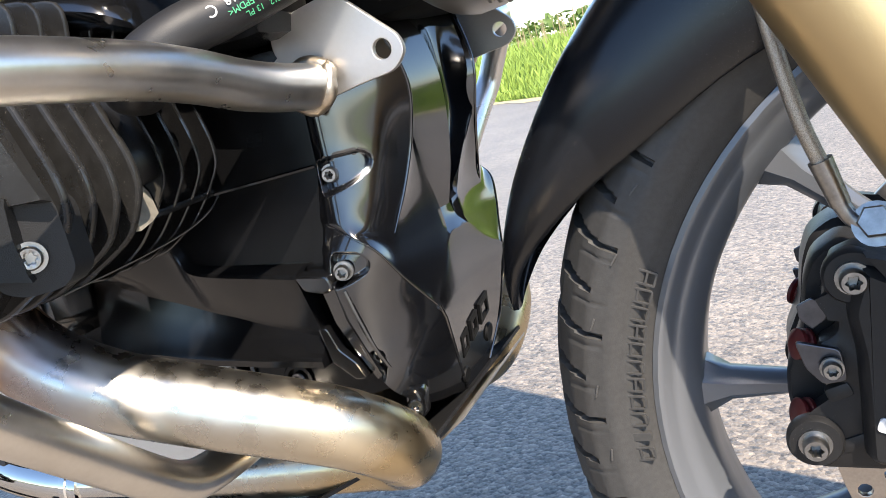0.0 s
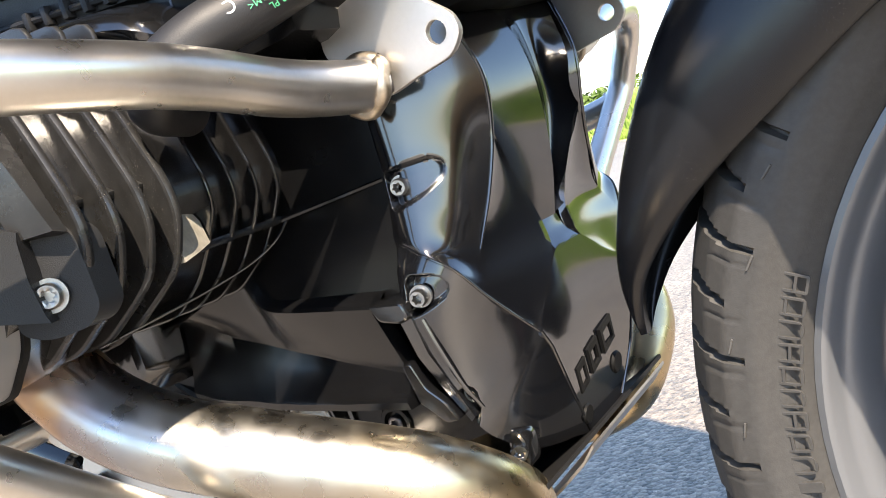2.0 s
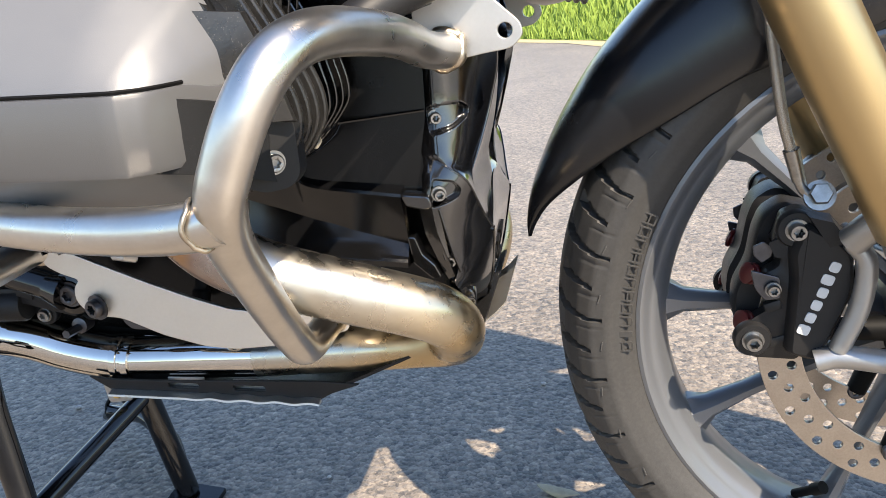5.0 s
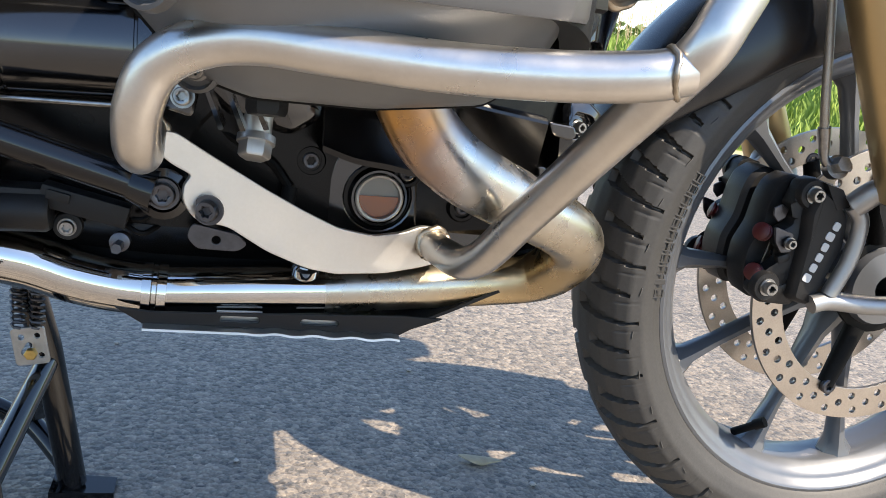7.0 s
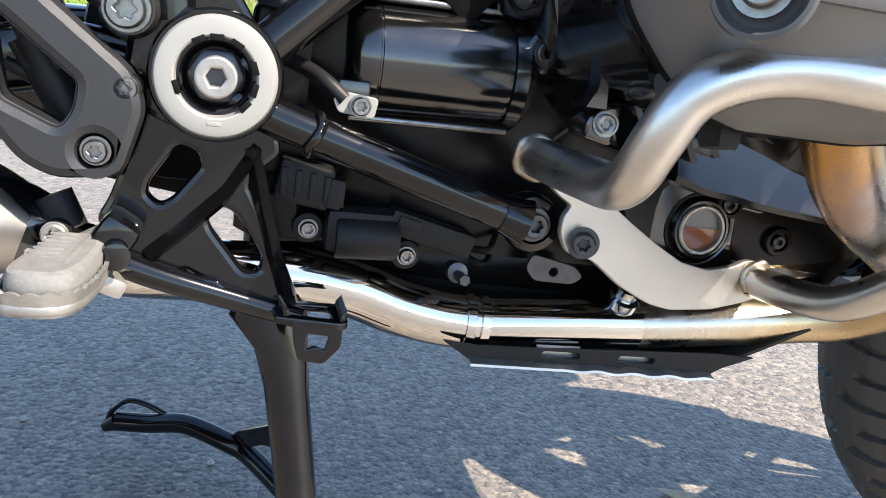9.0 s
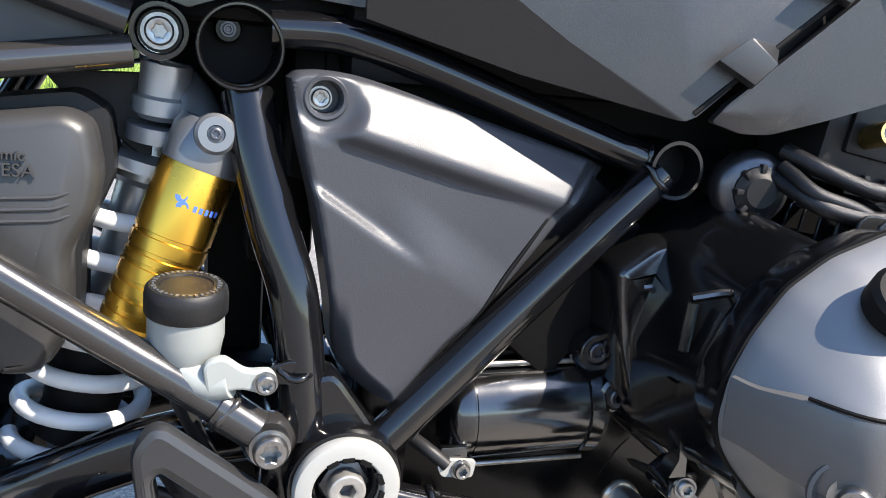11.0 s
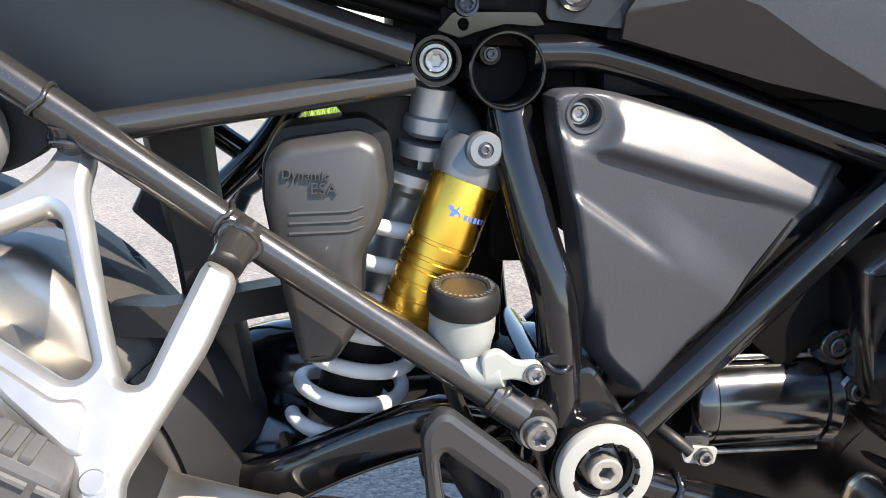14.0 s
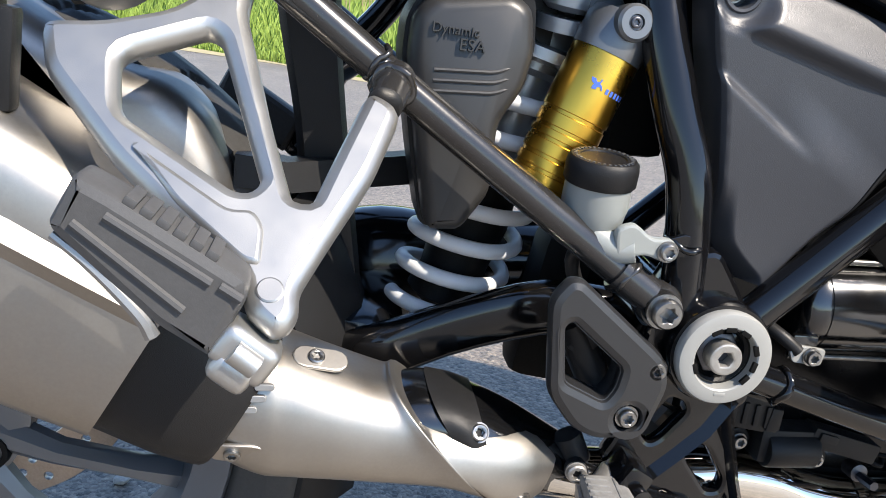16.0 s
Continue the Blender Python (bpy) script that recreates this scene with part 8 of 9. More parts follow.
for x, y, z, n in ((-0.267, -0.1400, 0.4515, (0.16, -0.48, 0.86)), (-0.315, -0.166, 0.396, (0, -0.9, -0.45))):
    part("clip_slot", plate([slot(-0.010, 0, 0.010, 0, 0.0085)], 0.003, 0.001, facing((x, y, z), n)), muffler_metal, muf)
    part("slot_screw", torx(0.0055, 0.003, facing(V(x - 0.003, y, z) + V(*n) * 0.0012, n)), screw_steel, muf)
for k in range(3):
    part("vent_slit", plate([slot(-0.004, 0, 0.004, 0, 0.0022)], 0.003, 0.0005, facing((-0.3000 - 0.005 * k, -0.1690, 0.4440 - 0.008 * k), (0.1, -1, 0.1))), cast_alu, muf)
part("muffler_link", join(tube([(-0.085, -0.118, 0.392), (-0.075, -0.120, 0.372)], 0.011, 14), lathe([(0, 0), (0.008, 0), (0.008, 0.007), (0, 0.009)], (-0.079, -0.130, 0.373), (0, -1, 0), 14)), plastic_black, muf)
part("link_bolt", torx(0.0072, 0.006, facing((-0.080, -0.136, 0.3725)), 0.008), peg_alu, muf)

# ---------- passenger footrest carrier ----------
CAR_OUT = [(-0.431, 0.645), (-0.399, 0.648), (-0.366, 0.657), (-0.350, 0.669), (-0.3424, 0.685), (-0.330, 0.688), (-0.321, 0.677), (-0.3235, 0.660), (-0.3155, 0.640), (-0.303, 0.607), (-0.288, 0.5735), (-0.2785, 0.5725), (-0.2688, 0.5930), (-0.252, 0.6270), (-0.2325, 0.6185), (-0.2477, 0.586), (-0.2690, 0.556), (-0.281, 0.538), (-0.2800, 0.530), (-0.2843, 0.5235), (-0.2920, 0.5215), (-0.3060, 0.530), (-0.308, 0.5420), (-0.347, 0.564), (-0.379, 0.5853), (-0.4223, 0.6227)]
CAR_IN = [(-0.387, 0.633), (-0.3425, 0.6495), (-0.335, 0.645), (-0.3045, 0.5805), (-0.310, 0.5755), (-0.317, 0.5757), (-0.380, 0.6053)]


def car_at(x, z):
    """A place in the carrier's sloping plane."""
    return V(x, -0.1901 + 1.0220 * (z - 0.6031) + 0.0154 * (x + 0.3111), z)


b, cm = plate3([[car_at(*q) for q in CAR_OUT], [car_at(*q) for q in CAR_IN]], 0.018, 0.0068, 0.009)
cn = cm.to_3x3() @ V(0, 0, 1)
car = part("passenger_footrest_carrier", b, carrier_silver, bike, "bare cast aluminium passenger footrest carrier", 60)
part("carrier_pin", lathe([(0, 0.0008), (0.0058, 0.0008), (0.0066, 0.0003), (0.0068, -0.002), (0, -0.002)], car_at(-0.2945, 0.5365) + cn * 0.0092, cn, 28), cast_alu, car, "", 20)
part("carrier_web", plate3([[car_at(*q) for q in ((-0.372, 0.592), (-0.318, 0.5660), (-0.306, 0.5670), (-0.300, 0.5600), (-0.300, 0.5450), (-0.309, 0.5460), (-0.345, 0.5680))]], 0.006, 0.0028, 0.006, 0.0082)[0], carrier_silver, car, "", 60)
part("carrier_mount", plate([fillet([(-0.43, 0.722), (-0.372, 0.718), (-0.350, 0.702), (-0.347, 0.690), (-0.354, 0.680), (-0.375, 0.668), (-0.43, 0.655)], 0.006)], 0.010, 0.002, side(-0.100)), plastic_black, car)
po_ = fillet([(-0.391, 0.571), (-0.379, 0.595), (-0.363, 0.587), (-0.303, 0.551), (-0.304, 0.541), (-0.319, 0.510), (-0.345, 0.526), (-0.389, 0.567)], 0.004)
rp = part("passenger_footrest", plate([po_], 0.030, 0.006, side(-0.262)), rest_rubber, bike, "worn dark grey rubber folded passenger footrest with ridges")
for k in range(6):
    f = k / 5
    part("tread_block", box((-0.356 + 0.036 * f, -0.264, 0.5832 - 0.022 * f), (0.0062, 0.022, 0.0045), 0.0010, (0, 31, 0)), rest_rubber, rp)
for a, b_ in (((-0.366, 0.577), (-0.320, 0.549)), ((-0.380, 0.573), (-0.332, 0.535)), ((-0.316, 0.548), (-0.306, 0.542))):
    part("ridge", tube([(a[0], -0.277, a[1]), (b_[0], -0.277, b_[1])], 0.0024, 8), rest_rubber, rp)
part("rest_plate", tube(spline([(-0.390, -0.270, 0.565), (-0.372, -0.272, 0.551), (-0.352, -0.274, 0.531), (-0.346, -0.273, 0.520)], 4), (0.0026, 0.0040), 8), cast_alu, rp, "bright footrest plate edge")
part("rest_hinge", join(box((-0.304, -0.266, 0.513), (0.031, 0.024, 0.022), 0.006, (0, 34, 0), 3), box((-0.310, -0.269, 0.504), (0.022, 0.020, 0.016), 0.006, (0, 34, 0), 3), tube([(-0.309, -0.278, 0.517), (-0.298, -0.278, 0.509)], 0.0062, 16)), carrier_silver, rp)
# the far passenger footrest, seen through the carrier; darker materials stand for its shade
bm = mirror(plate([po_], 0.030, 0.006, side(-0.262)))
fr = part("far_passenger_footrest", bm, rubber, bike, "folded passenger footrest of the far side, coloured dark for shade")
part("far_hinge", mirror(join(box((-0.303, -0.268, 0.514), (0.030, 0.028, 0.026), 0.009, (0, 32, 0)), tube([(-0.300, -0.262, 0.522), (-0.284, -0.225, 0.570), (-0.262, -0.180, 0.612)], (0.013, 0.009), 12), tube([(-0.262, -0.180, 0.612), (-0.242, -0.150, 0.626)], (0.013, 0.009), 12))), frame_black, fr)
lh = part("pannier_fitting", lathe([(0, 0.012), (0.010, 0.012), (0.013, 0.009), (0.016, 0.008), (0.018, 0.010), (0.029, 0.010), (0.0325, 0.006), (0.034, -0.004), (0, -0.004)], (-0.405, -0.118, 0.690), (-0.05, -1, 0.1), 30), cast_alu, bike, "round cast fitting with holes")
for k in range(6):
    a = 2 * math.pi * k / 6
    part("fitting_hole", lathe([(0, 0.0115), (0.0036, 0.0115), (0.0042, 0.009), (0, 0.009)], V(-0.405 + 0.0235 * math.cos(a), -0.1185, 0.690 + 0.0235 * math.sin(a)), (-0.05, -1, 0.1), 12), deep_black, lh)
part("fitting_bolt", torx(0.008, 0.004, facing((-0.4055, -0.130, 0.6912), (-0.05, -1, 0.1))), screw_steel, lh)
part("side_block", box((-0.462, -0.165, 0.628), (0.030, 0.020, 0.10), 0.006, (0, 4, 0)), plastic_black, bike, "black plastic block at the tail")
part("block_clip", box((-0.444, -0.168, 0.628), (0.012, 0.016, 0.055), 0.003, (0, 4, 0)), plastic_black, bike)

# ---------- rear wheel and swingarm ----------
RX = V(-0.555, 0.006, 0.352)


def rear_groove(t, y, r):
    if r < 0.27:
        return 0.0
    s = abs(y)
    n = 22
    ph = t * n / (2 * math.pi) + (0.5 if y > 0 else 0)
    f = ph - math.floor(ph)
    if 0.008 < s < 0.078 and abs(f - (0.2 + 0.6 * s / 0.085)) < 0.06:
        return 0.005
    return 0.0


rwp = [(-0.058, 0.226), (-0.070, 0.236), (-0.082, 0.258), (-0.084, 0.274), (-0.078, 0.290), (-0.060, 0.305), (-0.030, 0.315), (0, 0.318)]
rwp = rwp + [(-a, b) for a, b in rwp[-2::-1]]
rear_wheel = part("rear_wheel", lathe([(0.226, 0.060), (0.230, 0.064), (0.228, 0.068), (0.222, 0.066), (0.212, 0.056), (0.200, 0.050), (0.192, 0.02), (0.192, -0.02), (0.200, -0.050), (0.212, -0.056), (0.222, -0.066), (0.228, -0.068), (0.230, -0.064), (0.226, -0.060), (0.208, -0.04), (0.202, 0), (0.208, 0.04)], (0, 0, 0), (0, -1, 0), 72, close=True), rim_grey, bike, "grey cast rear wheel")
rear_wheel.location = RX
part("tyre", tyre_bm(rwp, rear_groove, 420), rubber, rear_wheel, "wide black rear tyre")
for k in range(5):
    for s in (-15, 15):
        a = radians(36 + 72 * k + s)
        u, t = V(math.cos(a), 0, math.sin(a)), V(-math.sin(a), 0, math.cos(a))
        part("spoke", loft([[u * r + V(0, y, 0) + t * (w * math.cos(q)) + V(0, d * math.sin(q), 0) for q in [k2 * math.pi / 4 + math.pi / 8 for k2 in range(8)]] for r, y, w, d in ((0.05, -0.046, 0.016, 0.014), (0.10, -0.046, 0.011, 0.012), (0.16, -0.030, 0.010, 0.014), (0.198, -0.010, 0.016, 0.024))]), rim_grey, rear_wheel)
part("hub", lathe([(0, 0.052), (0.035, 0.052), (0.062, 0.056), (0.075, 0.050), (0.075, 0.030), (0.05, 0.0), (0.05, -0.06), (0, -0.06)], (0, 0, 0), (0, -1, 0), 40), rim_grey, rear_wheel)
for k in range(5):
    a = radians(36 + 72 * k)
    part("wheel_bolt", join(lathe([(0.017, 0.052), (0.016, 0.060), (0.012, 0.060), (0.011, 0.054), (0, 0.054)], (0.055 * math.cos(a), 0, 0.055 * math.sin(a)), (0, -1, 0), 18), torx(0.009, 0.004, facing((0.055 * math.cos(a), -0.055, 0.055 * math.sin(a))))), deep_black, rear_wheel)
part("brake_disc", disc_bm(0.095, 0.138, 0.0055, 44, side(0.040)), disc_steel, rear_wheel, "perforated rear brake disc")
swing = part("swingarm", loft(refine([mring((0.02, 0.06, 0.470), 0.05, 0.030, 0), mring((-0.08, 0.085, 0.462), 0.045, 0.036, 0), mring((-0.16, 0.095, 0.440), 0.044, 0.055, 0), mring((-0.22, 0.10, 0.425), 0.044, 0.072, 0), mring((-0.275, 0.105, 0.412), 0.044, 0.070, 0), mring((-0.38, 0.11, 0.390), 0.044, 0.055, 0), mring((-0.52, 0.10, 0.362), 0.045, 0.06, 0)], 3)), frame_black, bike, "black swingarm behind the shock")
part("swing_brace", loft(refine([mring((-0.03, -0.055, 0.468), 0.016, 0.016, 0), mring((-0.10, -0.06, 0.468), 0.014, 0.022, 0), mring((-0.17, -0.06, 0.446), 0.013, 0.022, 0), mring((-0.235, -0.055, 0.415), 0.016, 0.026, 0), mring((-0.26, -0.02, 0.40), 0.03, 0.03, 0)], 3)), frame_black, swing)
part("swing_web", box((-0.235, 0.02, 0.400), (0.06, 0.15, 0.09), 0.02, (0, 12, 0)), frame_black, swing)
secs = []
for deg, r in ((35, 0.336), (25, 0.336), (12, 0.335), (0, 0.335), (-12, 0.335)):
    u = V(math.cos(radians(deg)), 0, math.sin(radians(deg)))
    o = [RX + u * (r - 0.05 * (abs(w) ** 3)) + V(0, 0.085 * w, 0) for w in (-1, -.8, -.4, 0, .4, .8, 1)]
    i = [RX + u * (r - 0.004 - 0.05 * (abs(w) ** 3)) + V(0, 0.082 * w, 0) for w in (-1, -.8, -.4, 0, .4, .8, 1)]
    secs.append(o + i[::-1])
part("rear_hugger", loft(refine(secs, 3)), plastic_black, bike, "black rear inner mudguard")
part("rear_stay", loft(refine([[V(x0, -0.012, z), V(x0 + 0.006, -0.020, z), V(x1 - 0.004, -0.020, z), V(x1, -0.012, z), V(x1, 0.016, z), V(x0, 0.016, z)] for x0, x1, z in ((-0.322, -0.272, 0.700), (-0.312, -0.268, 0.650), (-0.299, -0.260, 0.590), (-0.290, -0.250, 0.530), (-0.272, -0.240, 0.470))], 3)), plastic_black, bike, "black upright stay behind the carrier")
part("rear_stay", tube(spline([(-0.20, 0.09, 0.72), (-0.24, 0.10, 0.66), (-0.30, 0.11, 0.60)], 6), 0.012, 14), frame_black, bike, "far sub-frame stay")
part("hugger_bar", loft([[V(x, y - 0.008, z), V(x, y + 0.03, z), V(x, y + 0.03, z + 0.020), V(x, y - 0.004, z + 0.022)] for x, y, z in ((-0.335, -0.060, 0.545), (-0.300, -0.050, 0.540), (-0.24, -0.012, 0.541), (-0.18, 0.0, 0.548))]), plastic_black, bike, "black bracket bar of the rear inner mudguard")

# ---------- seat, tank and side panels ----------
def seat_row(x, z0, z1, half):
    h = z1 - z0
    pts = [(-0.62, 0.0), (-0.90, 0.02), (-1.0, 0.12), (-1.02, 0.28), (-0.98, 0.50), (-0.88, 0.74), (-0.70, 0.90), (-0.40, 0.985), (0, 1.0)]
    pts = pts + [(-a, b) for a, b in pts[-2::-1]]
    return [V(x, a * half, z0 + b * h) for a, b in pts]


seat = part("seat", loft(refine([seat_row(-0.50, 0.850, 0.935, 0.130), seat_row(-0.40, 0.824, 0.930, 0.142), seat_row(-0.30, 0.806, 0.918, 0.146), seat_row(-0.22, 0.798, 0.908, 0.146), seat_row(-0.137, 0.784, 0.905, 0.142), seat_row(-0.100, 0.787, 0.908, 0.140), seat_row(-0.055, 0.801, 0.912, 0.136), seat_row(-0.025, 0.808, 0.908, 0.132), seat_row(-0.005, 0.815, 0.899, 0.128), seat_row(0.008, 0.828, 0.890, 0.124), seat_row(0.015, 0.842, 0.882, 0.118), seat_row(0.018, 0.858, 0.876, 0.108)], 4)), seat_mat, bike, "grey-brown woven textile rider seat", 60)

# tank cover: stations along x with the low edge's height and half width there
# the foremost stations are an unseen extension, added to shade the intake box
TANK_EDGE = ((0.034, 0.830), (0.040, 0.827), (0.051, 0.824), (0.100, 0.8355), (0.150, 0.847), (0.200, 0.859), (0.243, 0.869), (0.252, 0.8705), (0.262, 0.870), (0.285, 0.862), (0.308, 0.853), (0.319, 0.821), (0.344, 0.781), (0.380, 0.772), (0.44, 0.772), (0.52, 0.775), (0.60, 0.775))


def tank_half(x):
    return 0.124 + 0.19 * min(x, 0.34) + 0.24 * max(0, min(x, 0.52) - 0.34) - 0.05 * max(0, x - 0.52)


def tank_row(x, z):
    """The cover's section at x: low edge, shoulder crease and top, as (height, half width)."""
    h, top = tank_half(x), 0.985 + 0.10 * max(0, min(x, 0.28))
    mid = max(z + 0.008, 0.868 + 0.10 * x)
    return [(z, h - 0.002), (z + 0.003, h + 0.0015), (mid, h + 0.005), (mid + 0.4 * (top - mid), h - 0.006), (mid + 0.75 * (top - mid), h - 0.030), (mid + 0.95 * (top - mid), h * 0.55), (top, 0.0)]


TP = [(x, tank_row(x, z)) for x, z in TANK_EDGE]
secs = []
for x, r in TP:
    a = [V(x, -h, z) for z, h in r]
    secs.append(a + [V(q.x, -q.y, q.z) for q in a[-2::-1]])
bm = loft(secs, closed=False)
thicken(bm, (0, 0, -0.004))
tank = part("fuel_tank", bm, tank_grey, bike, "satin grey metallic tank cover with carbon badge and red flash", 50)
part("tank_rear", loft([[V(0.06, -0.10, 0.80), V(0.06, -0.10, 0.92), V(0.06, 0.10, 0.92), V(0.06, 0.10, 0.80)], [V(0.42, -0.16, 0.78), V(0.42, -0.16, 0.96), V(0.42, 0.16, 0.96), V(0.42, 0.16, 0.78)]]), deep_black, tank)
lug = [(-0.028, 0.905), (-0.010, 0.935), (0.050, 0.940), (0.050, 0.862), (0.051, 0.829), (0.030, 0.830), (0.004, 0.836), (-0.030, 0.860)]
part("knee_lug", shell(fillet(lug, 0.006), [(0.06, 0.0), (0.113, 0.0), (0.1165, 0.001), (0.1185, 0.004), (0.119, 0.009)], side(0.0)), tank_grey, tank, "grey moulding between seat and tank", 45)

def skin(pts, th, mat, parent, name, label="", r=0.002, lift=0.0):
    b, m = plate3([pts], th, min(0.0004, th * .4), r, lift)
    return part(name, b, mat, parent, label)


# unseen nose and screen above the front wheel, added to shape the ground shadow
NOSE = ((0.585, 0.860, 1.010, 0.205), (0.66, 0.875, 1.050, 0.215), (0.74, 0.885, 1.065, 0.195), (0.84, 0.880, 1.050, 0.160), (0.95, 0.870, 0.985, 0.115), (1.07, 0.860, 0.925, 0.075), (1.16, 0.855, 0.885, 0.030))
nose_rows = []
for x, z0, z1, w in NOSE:
    h = z1 - z0
    nose_rows.append([V(x, a * w, z0 + b * h) for a, b in ((-0.55, 0.0), (-0.95, 0.12), (-1.0, 0.42), (-0.85, 0.74), (-0.5, 0.95), (0, 1.0), (0.5, 0.95), (0.85, 0.74), (1.0, 0.42), (0.95, 0.12), (0.55, 0.0))])
nose = part("shadow_fairing", loft(refine(nose_rows, 4)), tank_grey, bike, "unseen grey fairing shape with short beak, added to cast shadow")
part("shadow_screen", thicken(loft(refine([[V(x, w * a, z - 0.05 * abs(a) ** 2) for a in (-1, -.6, -.2, .2, .6, 1)] for x, z, w in ((0.86, 1.04, 0.14), (0.80, 1.14, 0.15), (0.74, 1.24, 0.14), (0.70, 1.31, 0.11))], 3), closed=False), (-0.004, 0, 0)), plastic_black, nose)
part("steering_head", tube([(0.66, 0, 0.78), (0.60, 0, 0.93)], 0.04, 20), frame_black, bike)

# carbon badge with plain cut shapes, and the red flash, laid on the tank side
def on_tank(x, z):
    """The tank's outer side at x and z."""
    xs = [r[0] for r in TP]
    i = max(0, min(len(xs) - 2, sum(1 for q in xs if q <= x) - 1))
    f = (x - xs[i]) / (xs[i + 1] - xs[i])

    def half(r):
        for (z0, h0), (z1, h1) in zip(r, r[1:]):
            if z <= z1:
                return h0 + (h1 - h0) * (z - z0) / (z1 - z0)
        return r[-1][1]
    return -((1 - f) * half(TP[i][1]) + f * half(TP[i + 1][1]))


def decal(loops, mat, name, lift=0.0016, label=""):
    """A thin film with cut-outs that follows the tank side."""
    b = plate(loops, 0.0008, 0.0)
    bmesh.ops.triangulate(b, faces=b.faces[:])
    for _ in range(2):
        bmesh.ops.subdivide_edges(b, edges=b.edges[:], cuts=1, use_grid_fill=True)
    for v in b.verts:
        x, z, h = v.co.x, v.co.y, v.co.z
        v.co = V(x, on_tank(x, z) - lift - h, z)
    return part(name, b, mat, tank, label, 20)


badge = [(0.030, 0.914), (0.040, 0.908), (0.050, 0.899), (0.060, 0.896), (0.058, 0.889), (0.065, 0.887), (0.081, 0.878), (0.090, 0.876), (0.102, 0.867), (0.182, 0.883), (0.147, 0.901), (0.132, 0.910), (0.115, 0.919), (0.05, 0.922)]
cut_a = [(0.070, 0.900), (0.074, 0.901), (0.084, 0.896), (0.107, 0.877), (0.106, 0.874), (0.101, 0.874), (0.088, 0.880), (0.078, 0.889)]
cut_b = [(0.072, 0.911), (0.091, 0.900), (0.101, 0.889), (0.110, 0.885), (0.116, 0.887), (0.114, 0.893), (0.100, 0.904), (0.090, 0.914)]
decal([fillet(badge, 0.0015), fillet(cut_a, 0.003), fillet(cut_b, 0.003)], carbon, "carbon_badge", label="glossy carbon-weave badge plate with cut-outs")
decal([fillet([(0.138, 0.921), (0.152, 0.911), (0.182, 0.889), (0.194, 0.885), (0.271, 0.900), (0.257, 0.909), (0.235, 0.925), (0.200, 0.935)], 0.0015)], red_paint, "red_flash", 0.0018, "glossy red painted flash")

def py(x, z=0.0):
    """The plane of the side panel's main face."""
    return -0.120 - 0.19 * x


def panel(loop, yfun, th, mat, name, parent, label="", cuts=3):
    b = bmesh.new()
    f = b.faces.new([b.verts.new((a, 0, c)) for a, c in loop])
    bmesh.ops.triangulate(b, faces=[f])
    for _ in range(cuts):
        bmesh.ops.subdivide_edges(b, edges=b.edges[:], cuts=1, use_grid_fill=True)
    for v in b.verts:
        v.co.y = yfun(v.co.x, v.co.z)
    thicken(b, (0, th, 0))
    return part(name, b, mat, parent, label, 22)


# side panel: main face, under face below the crease, and a scoop round the sunken grille
SP = {"A": (0.033, 0.823, 0), "B": (0.052, 0.820, 0), "b": (0.129, 0.8385, 0), "C": (0.246, 0.865, 0), "D": (0.265, 0.866, 0), "E": (0.311, 0.849, 0), "F": (0.319, 0.836, 0), "G": (0.316, 0.827, 0), "H": (0.208, 0.718, 0), "I": (0.200, 0.714, 0),
      "J": (0.104, 0.734, 0.020), "K": (0.006, 0.759, 0.014), "L": (0.003, 0.775, 0), "c": (0.040, 0.785, 0), "d": (0.071, 0.787, 0), "e": (0.084, 0.781, 0), "f": (0.123, 0.756, 0),
      "g": (0.140, 0.8375, 0.005), "h": (0.1665, 0.8245, 0.006), "i": (0.176, 0.8240, 0.006), "j": (0.302, 0.840, 0.005), "k": (0.309, 0.844, 0.004), "l": (0.271, 0.861, 0.006), "m": (0.247, 0.863, 0.006),
      "p": (0.129, 0.830, 0), "q": (0.155, 0.813, 0), "r": (0.172, 0.806, 0), "s": (0.190, 0.807, 0), "t": (0.274, 0.823, 0)}
b = bmesh.new()
sv = {k: b.verts.new((x, py(x) + d, z)) for k, (x, z, d) in SP.items()}
for names in ("ABbpqrstFGHIfedcL", "LcdefIJK", "bgp", "pghq", "qhir", "irs", "sijt", "tjkF", "FkE", "bCmg", "CDlm", "DEkl"):
    b.faces.new([sv[k] for k in names])
creases = [e for e in b.edges if len(e.link_faces) == 2]
bmesh.ops.bevel(b, geom=creases, offset=0.0055, segments=5, clamp_overlap=True, profile=0.5, affect="EDGES")
thicken(b, (0, 0.005, 0))
spn = part("side_panel", b, panel_black, bike, "satin black angular side panel with perforated grille", 28)
gr = [(0.1385, 0.8375), (0.1665, 0.8245), (0.176, 0.8243), (0.301, 0.8405), (0.307, 0.844), (0.271, 0.8605), (0.247, 0.8625)]
holes = []
for i in range(26):
    for j in range(6):
        x = 0.138 + 0.0080 * i + 0.0040 * (j % 2) - 0.001
        z = 0.8262 + 0.0058 * j + 0.0010 * (i - 2)
        lo = 0.8245 + (x - 0.1665) * 0.119 if x > 0.1665 else 0.8375 - (x - 0.1385) * 0.464
        hi = 0.8375 + (x - 0.1385) * 0.230 if x < 0.247 else 0.8625 - (x - 0.247) * 0.08 if x < 0.271 else 0.8605 - (x - 0.271) * 0.458
        if lo + 0.0028 < z < hi - 0.0028 and 0.1445 < x < 0.300:
            holes.append(circle(x, z, 0.0021, 12))
b = plate([fillet(gr, 0.002)] + holes, 0.003, 0.0004)
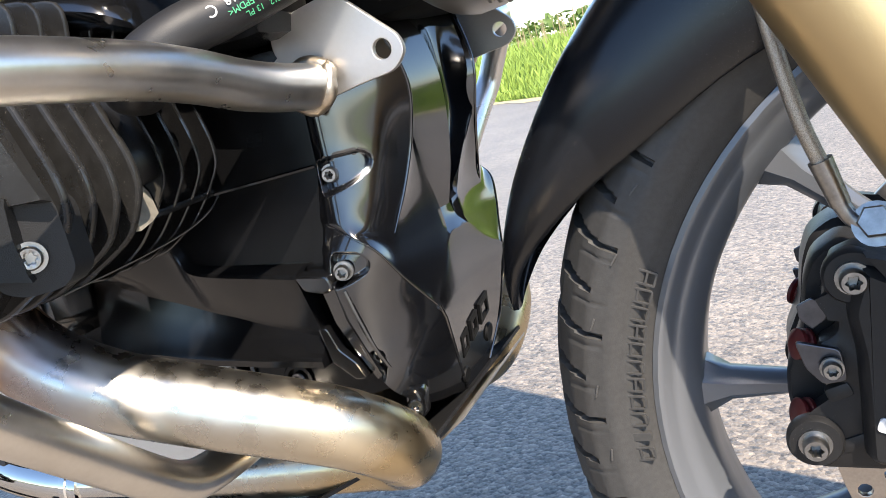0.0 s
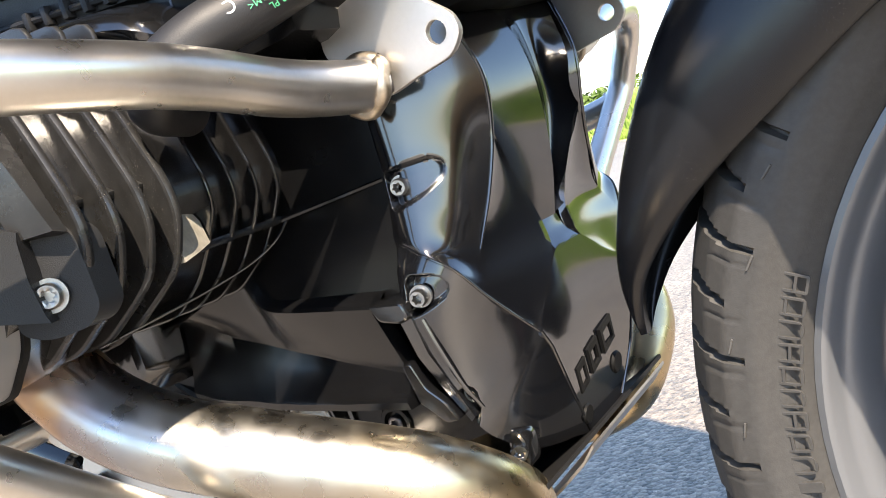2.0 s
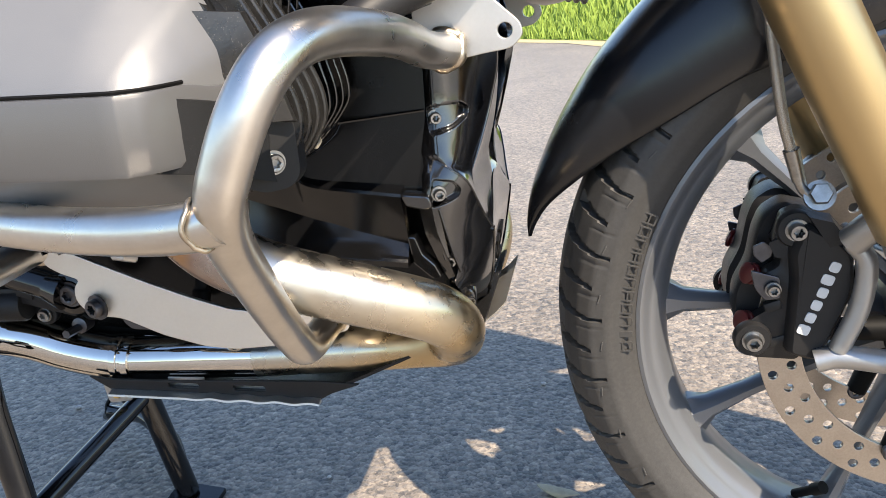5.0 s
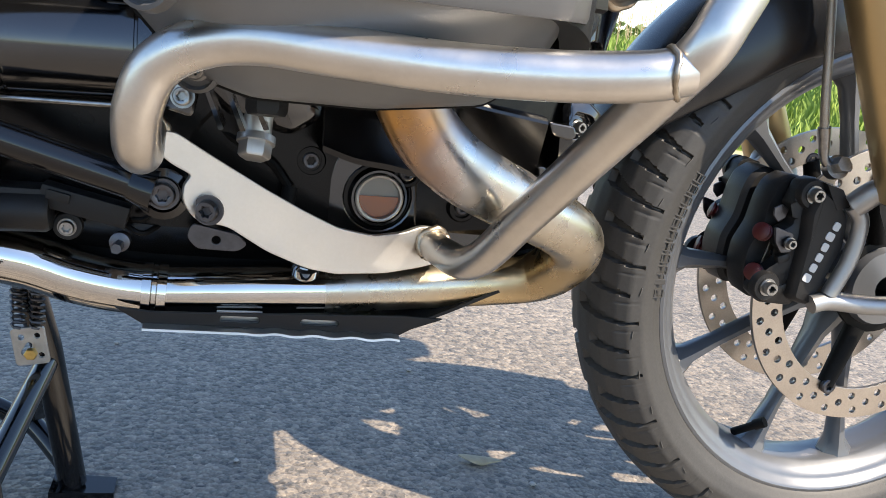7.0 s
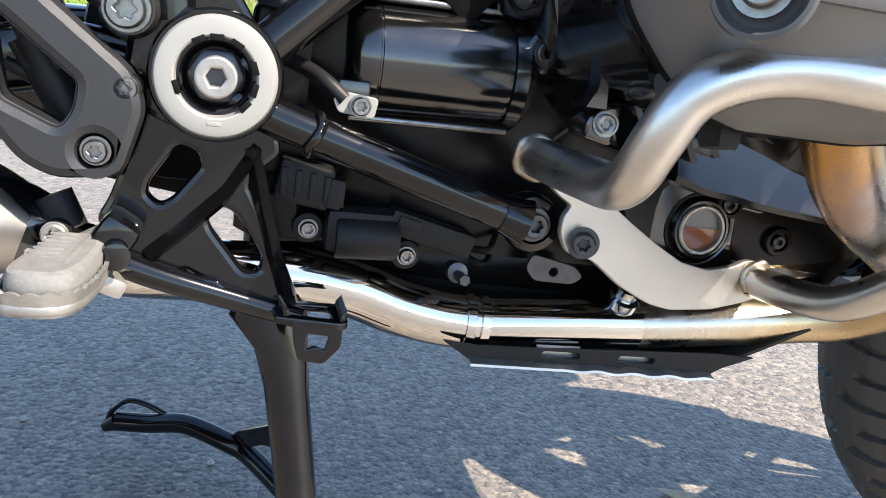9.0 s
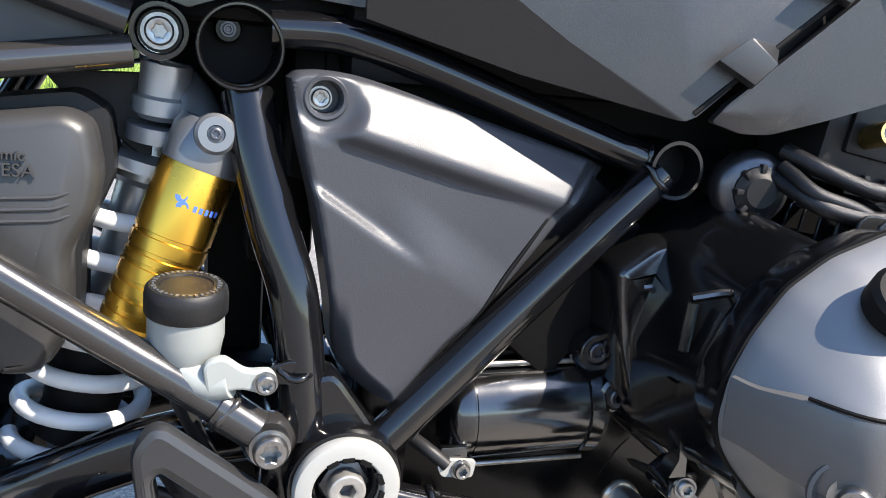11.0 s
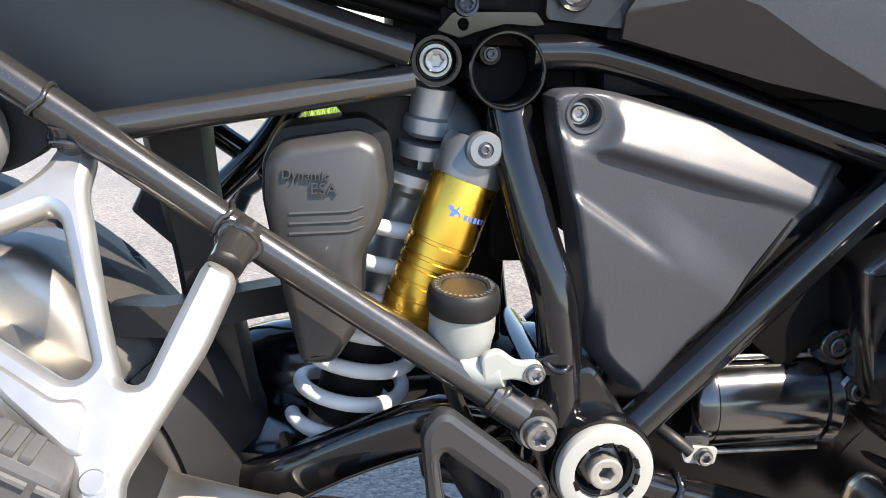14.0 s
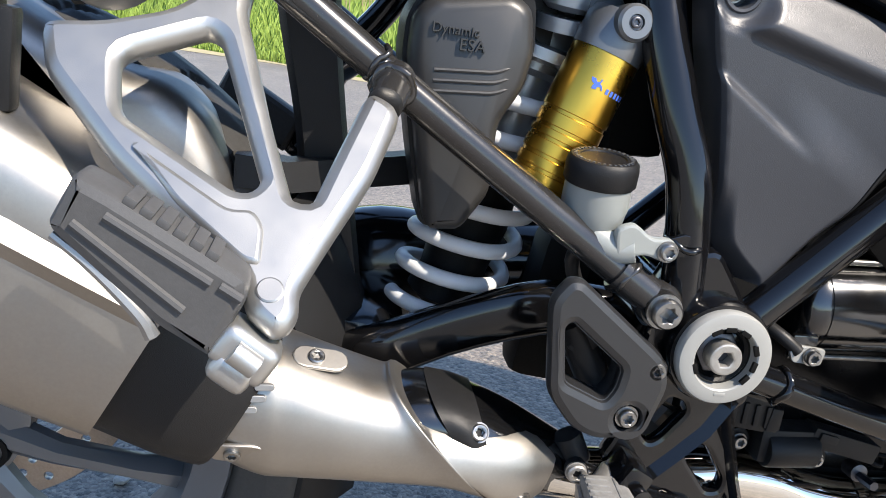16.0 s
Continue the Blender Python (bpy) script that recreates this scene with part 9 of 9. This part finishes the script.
for v in b.verts:
    x, z, h = v.co.x, v.co.y, v.co.z
    v.co = V(x, py(x) + 0.0068 - h - 0.012 * max(0, x - 0.17), z)
part("grille", b, panel_black, spn, "perforated black grille")
panel(gr, lambda x, z: py(x) + 0.011, 0.001, deep_black, "grille_back", spn)
lower = [(0.220, 0.715), (0.243, 0.709), (0.261, 0.710), (0.345, 0.741), (0.352, 0.749), (0.347, 0.778), (0.322, 0.817), (0.278, 0.774), (0.227, 0.726)]
panel(fillet(lower, 0.004), lambda x, z: py(x) + 0.002 + 0.35 * max(0, 0.722 - z - 0.0), 0.006, panel_black, "lower_wing", spn, "satin black lower wing")
part("wing_gap", tube([(0.206, py(.206) + 0.001, 0.7195), (0.317, py(.317) + 0.001, 0.8265)], 0.0022, 8), deep_black, spn)
for front, back in (([(0.261, 0.803), (0.277, 0.822), (0.297, 0.806), (0.285, 0.793)], [(0.267, 0.801), (0.302, 0.816), (0.308, 0.807), (0.293, 0.791)]), ([(0.209, 0.753), (0.228, 0.768), (0.247, 0.754), (0.234, 0.740)], [(0.215, 0.751), (0.256, 0.765), (0.252, 0.749), (0.241, 0.737)])):
    b = loft([[V(x, py(x) + 0.002, z) for x, z in back], [V(x, py(x) - 0.012, z) for x, z in front]])
    bmesh.ops.bevel(b, geom=b.edges[:], offset=0.0012, segments=2, profile=0.6, affect="EDGES")
    part("step_block", b, panel_black, spn)
rc = panel(fillet([(-0.040, 0.800), (-0.020, 0.803), (0.004, 0.834), (0.034, 0.828), (0.034, 0.820), (0.004, 0.778), (0.008, 0.765), (-0.040, 0.770)], 0.004), lambda x, z: -0.086 - 0.45 * max(0, min(x, 0.02) + 0.03), 0.004, panel_black, "rear_corner_panel", bike, "black corner panel with a screw")
part("panel_screw_cup", lathe([(0.0125, 0.003), (0.0115, 0.005), (0.0092, 0.003), (0.0088, 0), (0, 0)], (-0.022, -0.088, 0.787), (-0.15, -1, 0), 24), panel_black, rc)
part("panel_screw", torx(0.0062, 0.003, facing((-0.022, -0.0885, 0.787), (-0.15, -1, 0)), 0.0075), screw_steel, rc)
# added near-black boxes that close see-through gaps and stand in for their shade
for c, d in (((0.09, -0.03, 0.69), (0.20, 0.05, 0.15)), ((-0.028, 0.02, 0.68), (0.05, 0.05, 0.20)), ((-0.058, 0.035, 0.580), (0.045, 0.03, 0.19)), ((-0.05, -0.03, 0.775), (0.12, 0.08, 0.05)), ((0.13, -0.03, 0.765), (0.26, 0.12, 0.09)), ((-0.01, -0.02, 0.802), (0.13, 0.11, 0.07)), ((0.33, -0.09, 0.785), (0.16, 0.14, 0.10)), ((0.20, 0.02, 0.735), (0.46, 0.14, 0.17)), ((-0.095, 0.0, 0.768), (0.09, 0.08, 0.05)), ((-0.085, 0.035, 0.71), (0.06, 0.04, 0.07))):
    part("gap_shade_block", box(c, d, 0.01), deep_black, bike)

# ---------- throttle body and cables above the cylinder ----------
tb = part("throttle_body", lathe([(0, 0), (0.020, 0), (0.024, 0.003), (0.026, 0.008), (0.026, 0.016), (0.022, 0.020), (0.022, 0.07), (0, 0.07)], (0.268, -0.150, 0.672), (0.25, 1, 0.0), 36), dark_steel, bike, "grey throttle body with black ribbed knob")
part("knob", lathe([(0, -0.006), (0.010, -0.006), (0.013, -0.003), (0.017, -0.002), (0.018, 0.003), (0, 0.003)], (0.270, -0.1505, 0.671), (0.25, 1, 0.0), 26), plastic_black, tb)
for k in range(8):
    a = 2 * math.pi * k / 8
    part("knob_rib", box((0.270 + 0.016 * math.cos(a), -0.151, 0.671 + 0.016 * math.sin(a)), (0.006, 0.006, 0.004), 0.001, (0, -math.degrees(a), 0)), plastic_black, tb)
for k, pts in enumerate(([(0.285, -0.150, 0.700), (0.300, -0.175, 0.690), (0.330, -0.190, 0.680), (0.370, -0.195, 0.682), (0.42, -0.19, 0.69)], [(0.283, -0.155, 0.690), (0.290, -0.180, 0.676), (0.315, -0.190, 0.668), (0.340, -0.195, 0.655), (0.352, -0.195, 0.640)], [(0.281, -0.150, 0.682), (0.292, -0.182, 0.669), (0.316, -0.192, 0.663), (0.345, -0.196, 0.662), (0.38, -0.195, 0.655)], [(0.345, -0.190, 0.668), (0.365, -0.20, 0.652), (0.39, -0.20, 0.640), (0.42, -0.19, 0.63)])):
    part("braided_cable", tube(spline(pts, 6), 0.0058 - 0.0006 * (k % 2), 12), braid_black if k < 3 else hose_rubber, bike, "braided black cable")
part("cable_sleeve", tube([(0.340, -0.195, 0.656), (0.352, -0.196, 0.640)], 0.0072, 14), braid_steel, bike, "bare braided cable sleeve")
part("oil_cap", join(lathe([(0, 0.004), (0.0062, 0.004), (0.0062, 0.010), (0.0085, 0.010), (0.0085, -0.02), (0, -0.02)], (0.345, -0.17, 0.716), (-0.2, -1, 0.2), 20)), brass, bike, "small pale pipe end with yellow mouth")
part("oil_cap_mouth", lathe([(0, 0.006), (0.0062, 0.006), (0.0062, 0.0), (0, 0.0)], (0.345, -0.17, 0.716), (-0.2, -1, 0.2), 16), dark_steel, bike)
for k in range(6):
    part("upper_fin", plate([fillet([(0.30 + 0.001 * k, 0.610), (0.44, 0.600), (0.45, 0.650), (0.31, 0.668)], 0.012)], 0.003, 0.001, side(-0.135 - 0.016 * k)), fin_black if k > 2 else fin_gloss, cylR)
# added near-black blocks that put the engine bay's shade into colour
part("bay_shade_block", box((0.25, 0.02, 0.62), (0.36, 0.16, 0.14), 0.02), deep_black, bike, "near-black block that stands in for shade in the engine bay")
part("bay_shade_block", box((0.50, 0.03, 0.66), (0.16, 0.12, 0.10), 0.02), deep_black, bike)
